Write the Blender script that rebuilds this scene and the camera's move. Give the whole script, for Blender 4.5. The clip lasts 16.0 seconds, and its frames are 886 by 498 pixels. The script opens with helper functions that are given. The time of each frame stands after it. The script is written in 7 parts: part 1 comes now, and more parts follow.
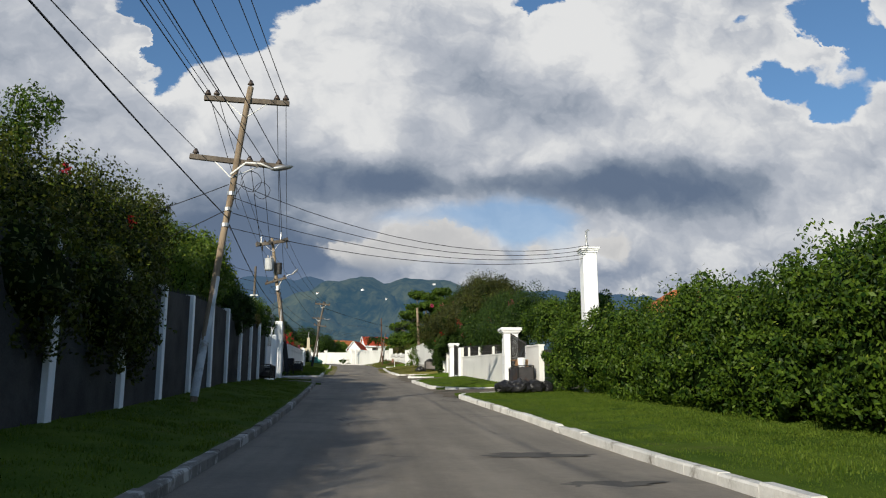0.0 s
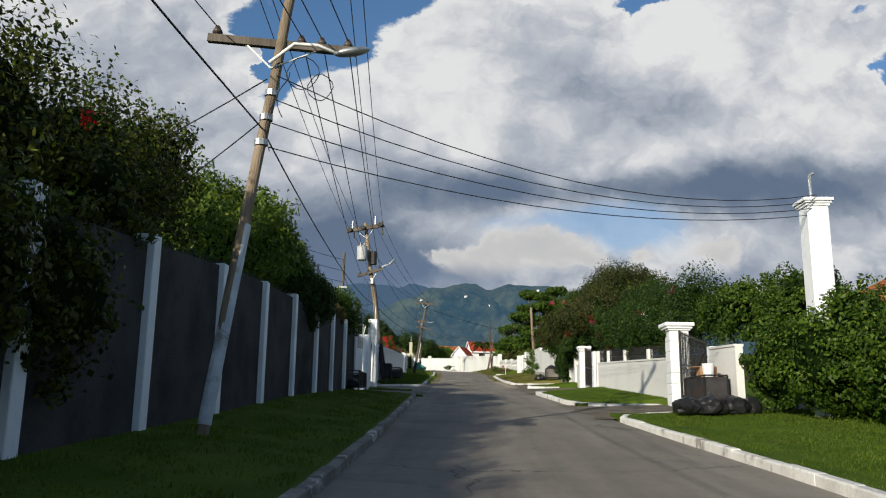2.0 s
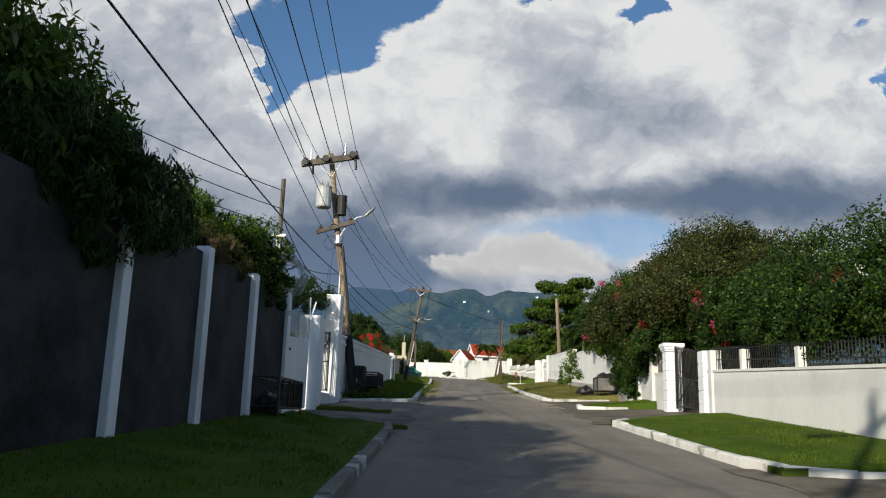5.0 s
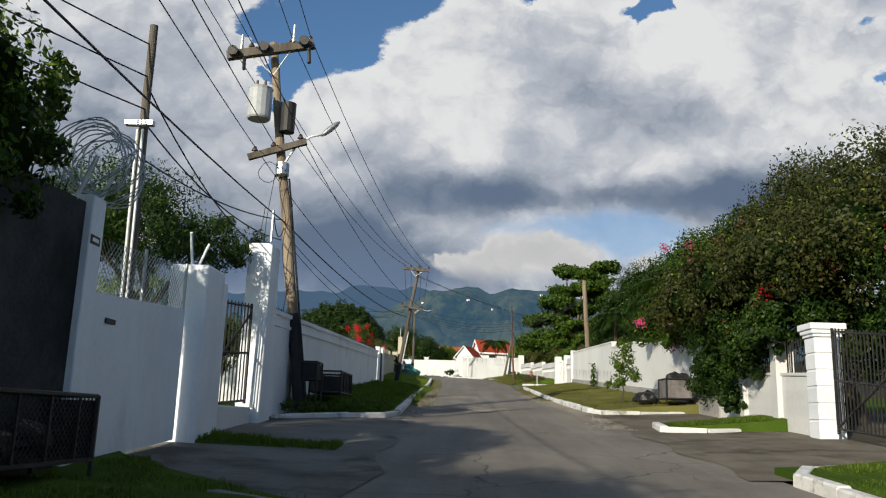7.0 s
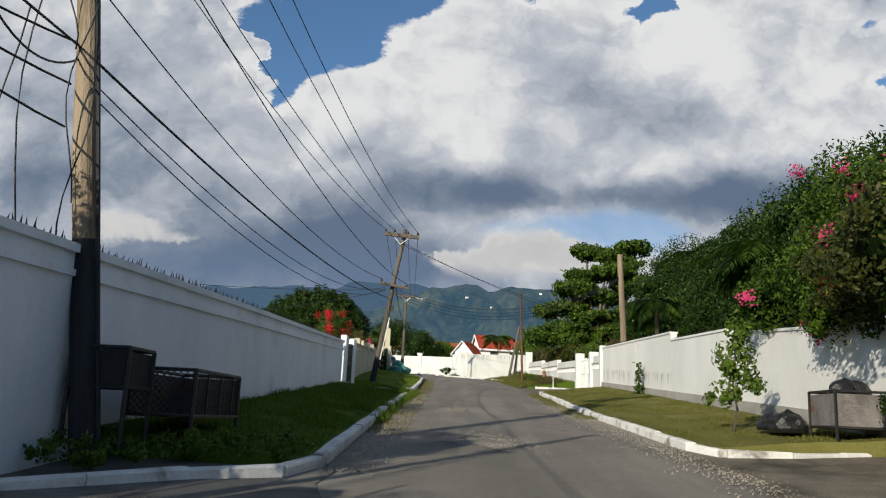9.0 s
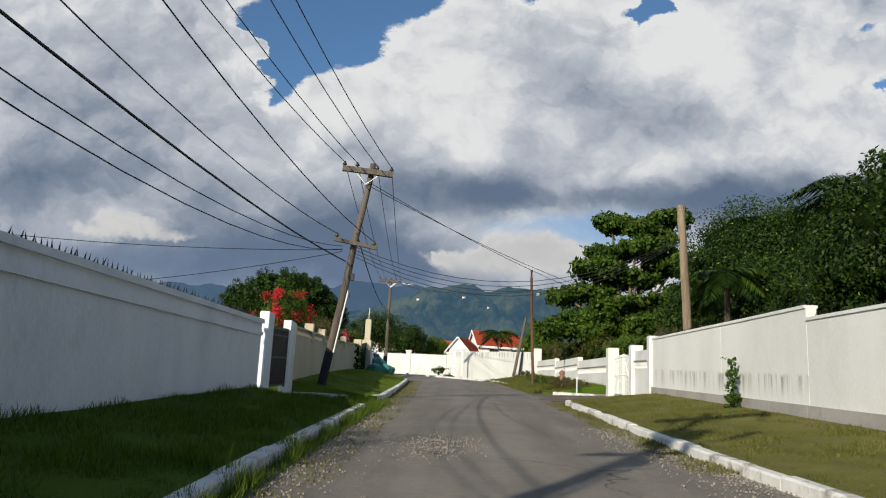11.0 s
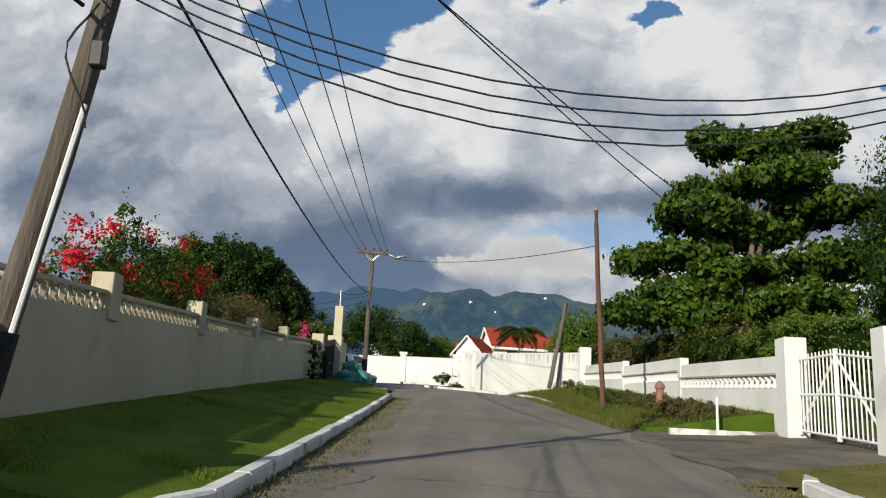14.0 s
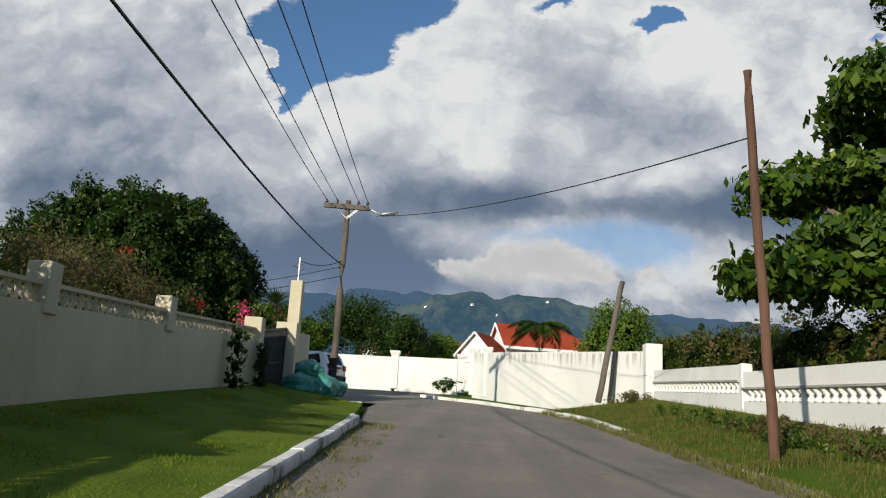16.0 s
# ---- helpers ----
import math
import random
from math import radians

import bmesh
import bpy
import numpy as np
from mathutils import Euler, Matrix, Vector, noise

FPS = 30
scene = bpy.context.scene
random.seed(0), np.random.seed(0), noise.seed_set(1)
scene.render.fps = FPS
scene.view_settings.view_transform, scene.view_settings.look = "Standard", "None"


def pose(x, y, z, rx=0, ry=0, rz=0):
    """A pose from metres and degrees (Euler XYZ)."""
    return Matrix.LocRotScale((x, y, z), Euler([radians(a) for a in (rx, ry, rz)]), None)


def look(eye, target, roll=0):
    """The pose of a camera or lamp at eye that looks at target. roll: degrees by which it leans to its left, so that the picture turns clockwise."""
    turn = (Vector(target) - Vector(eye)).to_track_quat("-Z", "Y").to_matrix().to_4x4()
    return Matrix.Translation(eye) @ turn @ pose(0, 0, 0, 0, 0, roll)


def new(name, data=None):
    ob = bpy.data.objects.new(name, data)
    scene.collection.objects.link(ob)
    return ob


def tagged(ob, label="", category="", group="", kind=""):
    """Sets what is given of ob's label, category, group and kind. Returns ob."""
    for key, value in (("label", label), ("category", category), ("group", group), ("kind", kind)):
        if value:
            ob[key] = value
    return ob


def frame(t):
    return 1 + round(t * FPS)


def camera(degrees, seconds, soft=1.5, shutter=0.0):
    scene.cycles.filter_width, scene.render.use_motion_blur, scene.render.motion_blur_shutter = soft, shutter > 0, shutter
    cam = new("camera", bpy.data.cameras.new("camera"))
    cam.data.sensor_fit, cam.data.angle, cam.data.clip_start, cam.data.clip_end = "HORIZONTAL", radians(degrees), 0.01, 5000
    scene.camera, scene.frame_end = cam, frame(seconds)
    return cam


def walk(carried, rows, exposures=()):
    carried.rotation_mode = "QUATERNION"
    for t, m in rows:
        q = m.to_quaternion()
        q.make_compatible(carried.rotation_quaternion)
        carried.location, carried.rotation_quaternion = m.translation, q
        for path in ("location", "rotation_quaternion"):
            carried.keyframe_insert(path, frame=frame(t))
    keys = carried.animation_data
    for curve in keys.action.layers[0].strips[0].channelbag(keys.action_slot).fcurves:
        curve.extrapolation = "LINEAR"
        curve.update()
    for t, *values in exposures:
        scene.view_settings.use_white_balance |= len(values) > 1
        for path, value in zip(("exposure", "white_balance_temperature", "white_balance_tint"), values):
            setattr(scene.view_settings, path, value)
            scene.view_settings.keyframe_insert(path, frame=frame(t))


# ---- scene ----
from mathutils.bvhtree import BVHTree

cam = camera(57.6, 16.0, soft=1.15)
PATH = [
    (0, (0.113, 0.03, 1.515), (0.306, 1.983, 1.905), -0.1),
    (0.5, (0.057, 2.104, 1.64), (0.096, 4.064, 2.032), 0.3),
    (1, (-0.035, 4.289, 1.735), (-0.068, 6.248, 2.136), 1.1),
    (1.5, (-0.131, 6.644, 1.876), (-0.19, 8.602, 2.279), 1.1),
    (2, (-0.223, 9.038, 2.008), (-0.284, 10.995, 2.413), 0.7),
    (2.5, (-0.385, 11.589, 2.152), (-0.446, 13.546, 2.563), 0.7),
    (3, (-0.502, 14.205, 2.294), (-0.564, 16.16, 2.708), 1.2),
    (3.5, (-0.611, 16.931, 2.459), (-0.675, 18.886, 2.875), 1.4),
    (4, (-0.706, 19.682, 2.621), (-0.765, 21.637, 3.04), 1.7),
    (6.5, (-0.953, 32.797, 3.425), (-1.014, 34.752, 3.843), 1.7),
    (7, (-0.988, 35.49, 3.583), (-1.056, 37.446, 3.998), 1.8),
    (7.5, (-1.031, 38.129, 3.73), (-1.108, 40.084, 4.145), 1.8),
    (8, (-1.066, 40.774, 3.907), (-1.153, 42.728, 4.322), 2.3),
    (8.5, (-1.08, 43.393, 4.095), (-1.177, 45.348, 4.506), 2.8),
    (9, (-1.044, 46.013, 4.256), (-1.111, 47.969, 4.665), 2.6),
    (11.5, (-0.987, 59.174, 4.998), (-1.047, 61.13, 5.409), 2.9),
    (12, (-1.008, 61.798, 5.187), (-1.077, 63.753, 5.601), 2.5),
    (12.5, (-1.113, 64.486, 5.37), (-1.184, 66.441, 5.788), 2.6),
    (13, (-1.197, 67.185, 5.537), (-1.27, 69.139, 5.954), 3.0),
    (13.5, (-1.245, 69.87, 5.705), (-1.319, 71.824, 6.125), 2.9),
    (14, (-1.265, 72.695, 5.926), (-1.341, 74.648, 6.348), 2.7),
    (14.5, (-1.368, 75.445, 6.125), (-1.444, 77.398, 6.549), 3.2),
    (15, (-1.49, 78.216, 6.303), (-1.566, 80.169, 6.726), 3.4),
    (15.5, (-1.57, 81.047, 6.48), (-1.648, 83.0, 6.906), 3.5),
    (16, (-1.694, 83.825, 6.682), (-1.775, 85.777, 7.111), 3.3),
]
walk(cam, [(t, look(eye, target, roll)) for t, eye, target, roll in PATH])

# ---- world, sun, exposure ----
SUN_AZ, SUN_EL = 208.5, 19.5        # compass degrees clockwise from +y where the sun stands; height
world = bpy.data.worlds.new("world")
scene.world = world
world.use_nodes = True


class Nodes:
    """Short hand for a node tree."""

    def __init__(self, tree):
        self.tree = tree
        tree.nodes.clear()

    def add(self, kind, inputs=(), **props):
        n = self.tree.nodes.new(kind)
        for k, v in props.items():
            setattr(n, k, v)
        for k, v in dict(inputs).items():
            self.put(n, k, v)
        return n

    def put(self, n, k, v):
        if isinstance(v, bpy.types.NodeSocket):
            self.tree.links.new(v, n.inputs[k])
        elif isinstance(v, bpy.types.Node):
            self.tree.links.new(v.outputs[0], n.inputs[k])
        else:
            n.inputs[k].default_value = v

    def math(self, op, a, b=0.0, c=0.0, clamp=False):
        return self.add("ShaderNodeMath", {0: a, 1: b, 2: c}, operation=op, use_clamp=clamp).outputs[0]

    def smooth(self, v, lo, hi, a=0.0, b=1.0):
        return self.add("ShaderNodeMapRange", {0: v, 1: lo, 2: hi, 3: a, 4: b}, interpolation_type="SMOOTHSTEP").outputs[0]

    def mix(self, f, a, b, blend="MIX"):
        n = self.add("ShaderNodeMix", data_type="RGBA", blend_type=blend)
        self.put(n, 0, f), self.put(n, 6, a), self.put(n, 7, b)
        return n.outputs[2]

    def noise(self, vec, scale, detail=4.0, rough=0.55, dist=0.0):
        return self.add("ShaderNodeTexNoise", {"Vector": vec, "Scale": scale, "Detail": detail, "Roughness": rough, "Distortion": dist}).outputs[0]


def rgba(c):
    return (*c, 1.0)


n = Nodes(world.node_tree)
sky = n.add("ShaderNodeTexSky", sky_type="NISHITA", sun_disc=False, sun_elevation=radians(SUN_EL), sun_rotation=radians(SUN_AZ), air_density=1.0, dust_density=0.6, ozone_density=1.5)
way = n.add("ShaderNodeTexCoord").outputs["Generated"]
sep = n.add("ShaderNodeSeparateXYZ", {0: way})
flat = n.math("MAXIMUM", n.math("ABSOLUTE", sep.outputs[1]), 0.12)
u, v = n.math("DIVIDE", sep.outputs[0], flat), n.math("DIVIDE", sep.outputs[2], flat)
plane = n.add("ShaderNodeCombineXYZ", {0: u, 1: n.math("MULTIPLY", v, 1.25), 2: n.math("MULTIPLY", sep.outputs[1], 0.2)}).outputs[0]


def shifted(vec, by):
    return n.add("ShaderNodeVectorMath", {0: vec, 1: by}).outputs[0]


def billows(vec, scale, detail):
    """Rounded heaps, 1 on their crowns."""
    return n.math("SUBTRACT", 1.0, n.add("ShaderNodeTexVoronoi", {"Vector": vec, "Scale": scale, "Detail": detail, "Roughness": 0.55, "Lacunarity": 2.2, "Smoothness": 0.35}, feature="SMOOTH_F1", normalize=True).outputs[0])


# the heaps are bent by noise at two sizes, so that their edges curl like cauliflower
curl = n.add("ShaderNodeTexNoise", {"Vector": plane, "Scale": 9.0, "Detail": 7.0, "Roughness": 0.60}).outputs["Color"]
roll_ = n.add("ShaderNodeVectorMath", {0: curl, 1: (0.5, 0.5, 0.5)}, operation="SUBTRACT").outputs[0]
bent = n.add("ShaderNodeVectorMath", {0: roll_, 1: (0.10, 0.10, 0.0), 2: plane}, operation="MULTIPLY_ADD").outputs[0]
heap = billows(bent, 12.0, 3.0)
puff = billows(shifted(bent, (0.37, 0.21, 0.0)), 25.0, 2.0)
heap_above = billows(shifted(bent, (-0.012, 0.030, 0.0)), 12.0, 3.0)
fluff = n.noise(bent, 20.0, 6.0, 0.6)
slow = n.noise(plane, 4.0, 2.0, 0.5)
curl_u, curl_v = (n.add("ShaderNodeSeparateXYZ", {0: roll_}).outputs[i] for i in (0, 1))
lift = n.math("MULTIPLY_ADD", n.math("SUBTRACT", heap, 0.6), 0.09, n.math("MULTIPLY", n.math("SUBTRACT", puff, 0.6), 0.035))


def blob(u0, v0, su, sv, wild):
    """A soft uneven patch of sky, 1 in its middle; wild: how strongly the noise bends it."""
    a = n.math("POWER", n.math("DIVIDE", n.math("SUBTRACT", wild[0], u0), su), 2.0)
    b = n.math("POWER", n.math("DIVIDE", n.math("SUBTRACT", wild[1], v0), sv), 2.0)
    return n.math("POWER", 2.718, n.math("MULTIPLY", n.math("ADD", a, b), -1.0))


def total(rows, wild):
    out = 0.0
    for *place, amount in rows:
        out = n.math("MULTIPLY_ADD", blob(*place, wild), amount, out)
    return out


EDGE = (n.math("MULTIPLY_ADD", curl_u, 0.13, n.math("ADD", u, lift)), n.math("MULTIPLY_ADD", curl_v, 0.10, n.math("MULTIPLY_ADD", lift, 0.7, v)))
LOW = (n.math("MULTIPLY_ADD", curl_u, 0.07, n.math("MULTIPLY_ADD", lift, 0.4, u)), n.math("MULTIPLY_ADD", curl_v, 0.045, n.math("MULTIPLY_ADD", lift, 0.35, v)))
SOFT = (n.math("MULTIPLY_ADD", curl_u, 0.09, u), n.math("MULTIPLY_ADD", curl_v, 0.055, v))
CLEAR_SKY = [
    (-0.175, 0.538, 0.072, 0.065, 1.15), (-0.229, 0.486, 0.057, 0.049, 1.0), (-0.259, 0.432, 0.026, 0.032, 0.8), (-0.290, 0.525, 0.04, 0.045, 0.8), (-0.092, 0.574, 0.072, 0.028, 1.0), (-0.144, 0.481, 0.034, 0.031, 0.55),
    (-0.371, 0.523, 0.019, 0.024, 0.35), (-0.307, 0.462, 0.023, 0.028, -0.9), (0.255, 0.557, 0.038, 0.021, 1.0), (0.115, 0.576, 0.046, 0.015, 0.6), (0.67, 0.547, 0.068, 0.057, 1.1), (0.586, 0.454, 0.046, 0.028, 0.9),
    (0.666, 0.427, 0.046, 0.032, 0.8), (0.733, 0.498, 0.046, 0.049, 0.8), (0.535, 0.54, 0.03, 0.02, 0.5), (0.624, 0.506, 0.038, 0.011, -1.0),
]
CLEAR_LOW = [
    (0.127, 0.244, 0.087, 0.024, 0.9), (0.212, 0.249, 0.061, 0.028, 0.85), (0.184, 0.207, 0.046, 0.032, 0.5), (0.247, 0.221, 0.038, 0.032, 0.5), (0.033, 0.242, 0.03, 0.013, 0.3), (0.085, 0.204, 0.057, 0.026, -1.1),
    (0.014, 0.186, 0.046, 0.021, -0.7), (0.134, 0.195, 0.038, 0.021, -0.6), (0.237, 0.199, 0.023, 0.018, -0.5),
]
DARK_BASES = [
    (-0.011, 0.281, 0.086, 0.033, 0.65), (-0.085, 0.294, 0.055, 0.035, 0.36), (0.05, 0.291, 0.055, 0.025, 0.39), (0.119, 0.282, 0.055, 0.02, 0.21), (0.198, 0.289, 0.073, 0.024, 0.43), (0.313, 0.29, 0.101, 0.035, 0.65),
    (0.44, 0.287, 0.109, 0.04, 0.65), (-0.254, 0.205, 0.155, 0.043, 0.62), (-0.381, 0.17, 0.146, 0.033, 0.52), (-0.138, 0.206, 0.064, 0.062, 0.62), (-0.199, 0.248, 0.064, 0.04, 0.34), (-0.356, 0.276, 0.119, 0.043, 0.31),
    (-0.531, 0.296, 0.109, 0.043, 0.43), (-0.584, 0.248, 0.064, 0.045, 0.39), (-0.065, 0.183, 0.082, 0.03, 0.6), (-0.457, 0.366, 0.082, 0.04, 0.15),
]
GREY_FOLDS = [
    (-0.55, 0.43, 0.2, 0.09, 0.2), (-0.42, 0.5, 0.12, 0.05, 0.14), (0.12, 0.345, 0.16, 0.035, 0.12),
    (0.139, 0.438, 0.053, 0.042, 0.32), (0.18, 0.388, 0.052, 0.036, 0.27), (0.268, 0.399, 0.053, 0.04, 0.3), (0.083, 0.468, 0.034, 0.028, 0.16), (0.068, 0.318, 0.068, 0.022, 0.16), (-0.139, 0.342, 0.059, 0.038, 0.13),
    (0.525, 0.559, 0.052, 0.038, 0.25), (0.373, 0.477, 0.026, 0.058, 0.1), (-0.377, 0.396, 0.068, 0.058, 0.1), (-0.581, 0.381, 0.059, 0.047, 0.12), (-0.182, 0.427, 0.034, 0.024, 0.06),
]
LOW_HEAPS = [
    (0.014, 0.183, 0.04, 0.021, 0.9), (0.07, 0.196, 0.04, 0.026, 1.0), (0.12, 0.201, 0.035, 0.026, 0.95), (0.156, 0.182, 0.03, 0.016, 0.8), (0.237, 0.191, 0.021, 0.016, 0.8),
    (0.324, 0.201, 0.034, 0.018, 0.9), (-0.022, 0.194, 0.023, 0.01, 0.6), (-0.423, 0.211, 0.061, 0.019, 0.558), (-0.48, 0.2, 0.039, 0.016, 0.465), (-0.363, 0.206, 0.034, 0.012, 0.31),
]
BRIGHT_HEAPS = [
    (0.0, 0.358, 0.049, 0.04, -0.28), (-0.041, 0.456, 0.061, 0.057, -0.2), (0.296, 0.495, 0.068, 0.045, -0.28), (0.455, 0.433, 0.084, 0.073, -0.14), (-0.18, 0.391, 0.049, 0.028, -0.2), (0.234, 0.336, 0.061, 0.024, -0.22),
    (-0.241, 0.405, 0.03, 0.018, -0.15), (-0.558, 0.488, 0.091, 0.049, -0.05), (-0.307, 0.462, 0.023, 0.024, -0.2),
]
gap = n.math("MULTIPLY_ADD", n.math("SUBTRACT", fluff, 0.5), -0.25, total(CLEAR_SKY, EDGE))
thin = n.math("MULTIPLY_ADD", n.math("SUBTRACT", fluff, 0.5), -0.5, total(CLEAR_LOW, LOW))
cover = n.math("MULTIPLY", n.smooth(gap, 0.56, 0.38), n.smooth(thin, 0.15, 1.0, 1.0, 0.25))
ahead = n.math("MULTIPLY", n.smooth(sep.outputs[1], 0.15, 0.5), n.math("MULTIPLY", n.smooth(n.math("ABSOLUTE", u), 1.5, 0.8), n.smooth(v, 1.1, 0.7)))
cover = n.math("MULTIPLY", cover, n.math("MULTIPLY_ADD", ahead, 0.9, 0.1))
dark = n.math("ADD", n.math("ADD", total(DARK_BASES, SOFT), total(GREY_FOLDS, SOFT)), n.math("ADD", total(BRIGHT_HEAPS, LOW), 0.20))
dark = n.math("MULTIPLY_ADD", n.math("SUBTRACT", puff, 0.6), -0.22, dark)
dark = n.math("MULTIPLY_ADD", n.math("SUBTRACT", heap, heap_above), -0.55, dark)
dark = n.math("MULTIPLY_ADD", n.math("SUBTRACT", heap, 0.66), -0.45, dark)
dark = n.math("MULTIPLY_ADD", n.math("SUBTRACT", fluff, 0.5), -0.28, dark)
dark = n.math("MULTIPLY_ADD", n.math("SUBTRACT", slow, 0.5), -0.30, dark)
dark = n.math("MULTIPLY_ADD", n.smooth(gap, 0.05, 0.35), -0.14, dark)
cloud = n.mix(n.smooth(dark, -0.05, 0.36), rgba((0.84, 0.845, 0.845)), rgba((0.50, 0.535, 0.60)))
cloud = n.mix(n.smooth(dark, 0.26, 0.66), cloud, rgba((0.265, 0.315, 0.395)))
cloud = n.mix(n.smooth(dark, 0.5, 1.0), cloud, rgba((0.135, 0.185, 0.275)))
haze = n.smooth(v, 0.235, 0.165)
cloud = n.mix(n.math("MULTIPLY", haze, n.smooth(dark, 0.0, 0.4, 0.15, 0.6)), cloud, rgba((0.15, 0.215, 0.335)))
FINE = (n.math("MULTIPLY_ADD", curl_u, 0.12, n.math("MULTIPLY_ADD", lift, 0.9, u)), n.math("MULTIPLY_ADD", curl_v, 0.075, n.math("MULTIPLY_ADD", lift, -0.6, v)))
low = n.math("MULTIPLY_ADD", n.math("SUBTRACT", fluff, 0.5), 0.35, total(LOW_HEAPS, FINE))
body = n.mix(n.smooth(low, 0.40, 1.1), rgba((0.80, 0.785, 0.76)), rgba((0.66, 0.655, 0.65)))
body = n.mix(n.math("MULTIPLY", n.math("SUBTRACT", 1.0, puff, clamp=True), 0.6), body, rgba((0.36, 0.385, 0.43)))
body = n.mix(n.smooth(v, 0.195, 0.16, 0.0, 0.8), body, rgba((0.24, 0.29, 0.37)))
heap_mask = n.math("MULTIPLY", n.smooth(low, 0.30, 0.70), n.smooth(v, 0.150, 0.196))
cloud = n.mix(heap_mask, cloud, body)
cover = n.math("MAXIMUM", cover, n.math("MULTIPLY", heap_mask, ahead))
blue = n.mix(1.0, sky, rgba((0.80, 1.06, 1.28)), "MULTIPLY")
blue = n.mix(n.smooth(v, 0.42, 0.2, 0.0, 0.30), blue, rgba((3.4, 4.3, 5.6)))
lit = n.add("ShaderNodeBackground", {0: cloud, 1: 1.0})
clear = n.add("ShaderNodeBackground", {0: blue, 1: 0.10})
n.add("ShaderNodeOutputWorld", {0: n.add("ShaderNodeMixShader", {0: cover, 1: clear, 2: lit})})

sun = new("sun", bpy.data.lights.new("sun", "SUN"))
sun.data.energy, sun.data.angle, sun.data.color = 6.0, radians(0.6), (0.98, 0.90, 0.74)
az = radians(SUN_AZ)
sun.matrix_world = look(Vector((math.sin(az), math.cos(az), math.tan(radians(SUN_EL)))) * 50, (0, 0, 0))
scene.view_settings.exposure = -0.15

# ---- materials ----
def material(name, colours, scale=2.0, fine=40.0, rough=0.85, bump=0.15, metal=0.0, streak=0.0, stain=None, stain_at=(0.55, 0.7), each=0.0, clear=0.0, drips=None, gloss=0.3):
    """A surface of two colours mixed by noise at two scales, with fine relief. stain: a third colour in patches; streak: stretched upright; each: how much alike pieces differ; drips: a band of heights over the road with dark runs in it; gloss: strength of the reflection."""
    m = bpy.data.materials.new(name)
    m.use_nodes = True
    k = Nodes(m.node_tree)
    at = k.add("ShaderNodeTexCoord").outputs["Object"]
    if streak:
        at = k.add("ShaderNodeMapping", {0: at, 3: (1, 1, streak)}).outputs[0]
    coarse, grain = k.noise(at, scale, 5.0, 0.6), k.noise(at, fine, 3.0, 0.6)
    f = k.smooth(k.math("MULTIPLY_ADD", grain, 0.45, coarse), 0.45, 0.95)
    colour = k.mix(f, rgba(colours[0]), rgba(colours[1]))
    if stain:
        patch = k.smooth(k.noise(at, scale * 0.55, 7.0, 0.66, 0.4), *stain_at)
        colour = k.mix(patch, colour, rgba(stain))
    if drips:
        q = k.add("ShaderNodeSeparateXYZ", {0: k.add("ShaderNodeTexCoord").outputs["Object"]})
        h = k.math("ADD", k.math("MULTIPLY_ADD", q.outputs[1], -0.0678, q.outputs[2]), 0.10)
        runs = k.noise(k.add("ShaderNodeMapping", {0: k.add("ShaderNodeTexCoord").outputs["Object"], 3: (1, 1, 0.07)}).outputs[0], 5.0, 5.0, 0.65)
        h = k.math("MULTIPLY_ADD", k.math("SUBTRACT", runs, 0.5), 0.9 * (drips[1] - drips[0]), h)
        band = k.math("MULTIPLY", k.smooth(h, drips[0], drips[1] - 0.05), k.smooth(h, drips[1] + 0.03, drips[1] - 0.03))
        colour = k.mix(k.math("MULTIPLY", k.math("MULTIPLY", band, 0.7), k.smooth(runs, 0.44, 0.66)), colour, rgba((0.17, 0.165, 0.15)))
    if each:
        r = k.add("ShaderNodeObjectInfo").outputs["Random"]
        colour = k.mix(1.0, colour, k.add("ShaderNodeCombineColor", {i: k.math("MULTIPLY_ADD", r, each, 1 - each / 2) for i in range(3)}), "MULTIPLY")
    relief = k.add("ShaderNodeBump", {"Strength": bump, "Distance": 0.02, "Height": k.math("MULTIPLY_ADD", coarse, 0.4, grain)})
    b = k.add("ShaderNodeBsdfPrincipled", {"Base Color": colour, "Roughness": rough, "Metallic": metal, "Normal": relief, "Coat Weight": clear, "Specular IOR Level": gloss})
    k.add("ShaderNodeOutputMaterial", {0: b})
    return m


def leaf_material(name, colours, translucent=0.22, rough=0.5):
    """Foliage: every leaf its own green between the two colours, letting some light through."""
    m = bpy.data.materials.new(name)
    m.use_nodes = True
    k = Nodes(m.node_tree)
    r = k.add("ShaderNodeNewGeometry").outputs["Random Per Island"]
    at = k.add("ShaderNodeTexCoord").outputs["Object"]
    f = k.math("MULTIPLY_ADD", k.noise(at, 1.1, 3.0), 0.9, k.math("MULTIPLY_ADD", r, 0.8, -0.45), clamp=True)
    colour = k.mix(f, rgba(colours[0]), rgba(colours[1]))
    b = k.add("ShaderNodeBsdfPrincipled", {"Base Color": colour, "Roughness": rough, "Specular IOR Level": 0.16})
    t = k.add("ShaderNodeBsdfTranslucent", {0: k.mix(1.0, colour, rgba((1.2, 1.25, 0.5)), "MULTIPLY")})
    k.add("ShaderNodeOutputMaterial", {0: k.add("ShaderNodeMixShader", {0: translucent, 1: b, 2: t})})
    return m


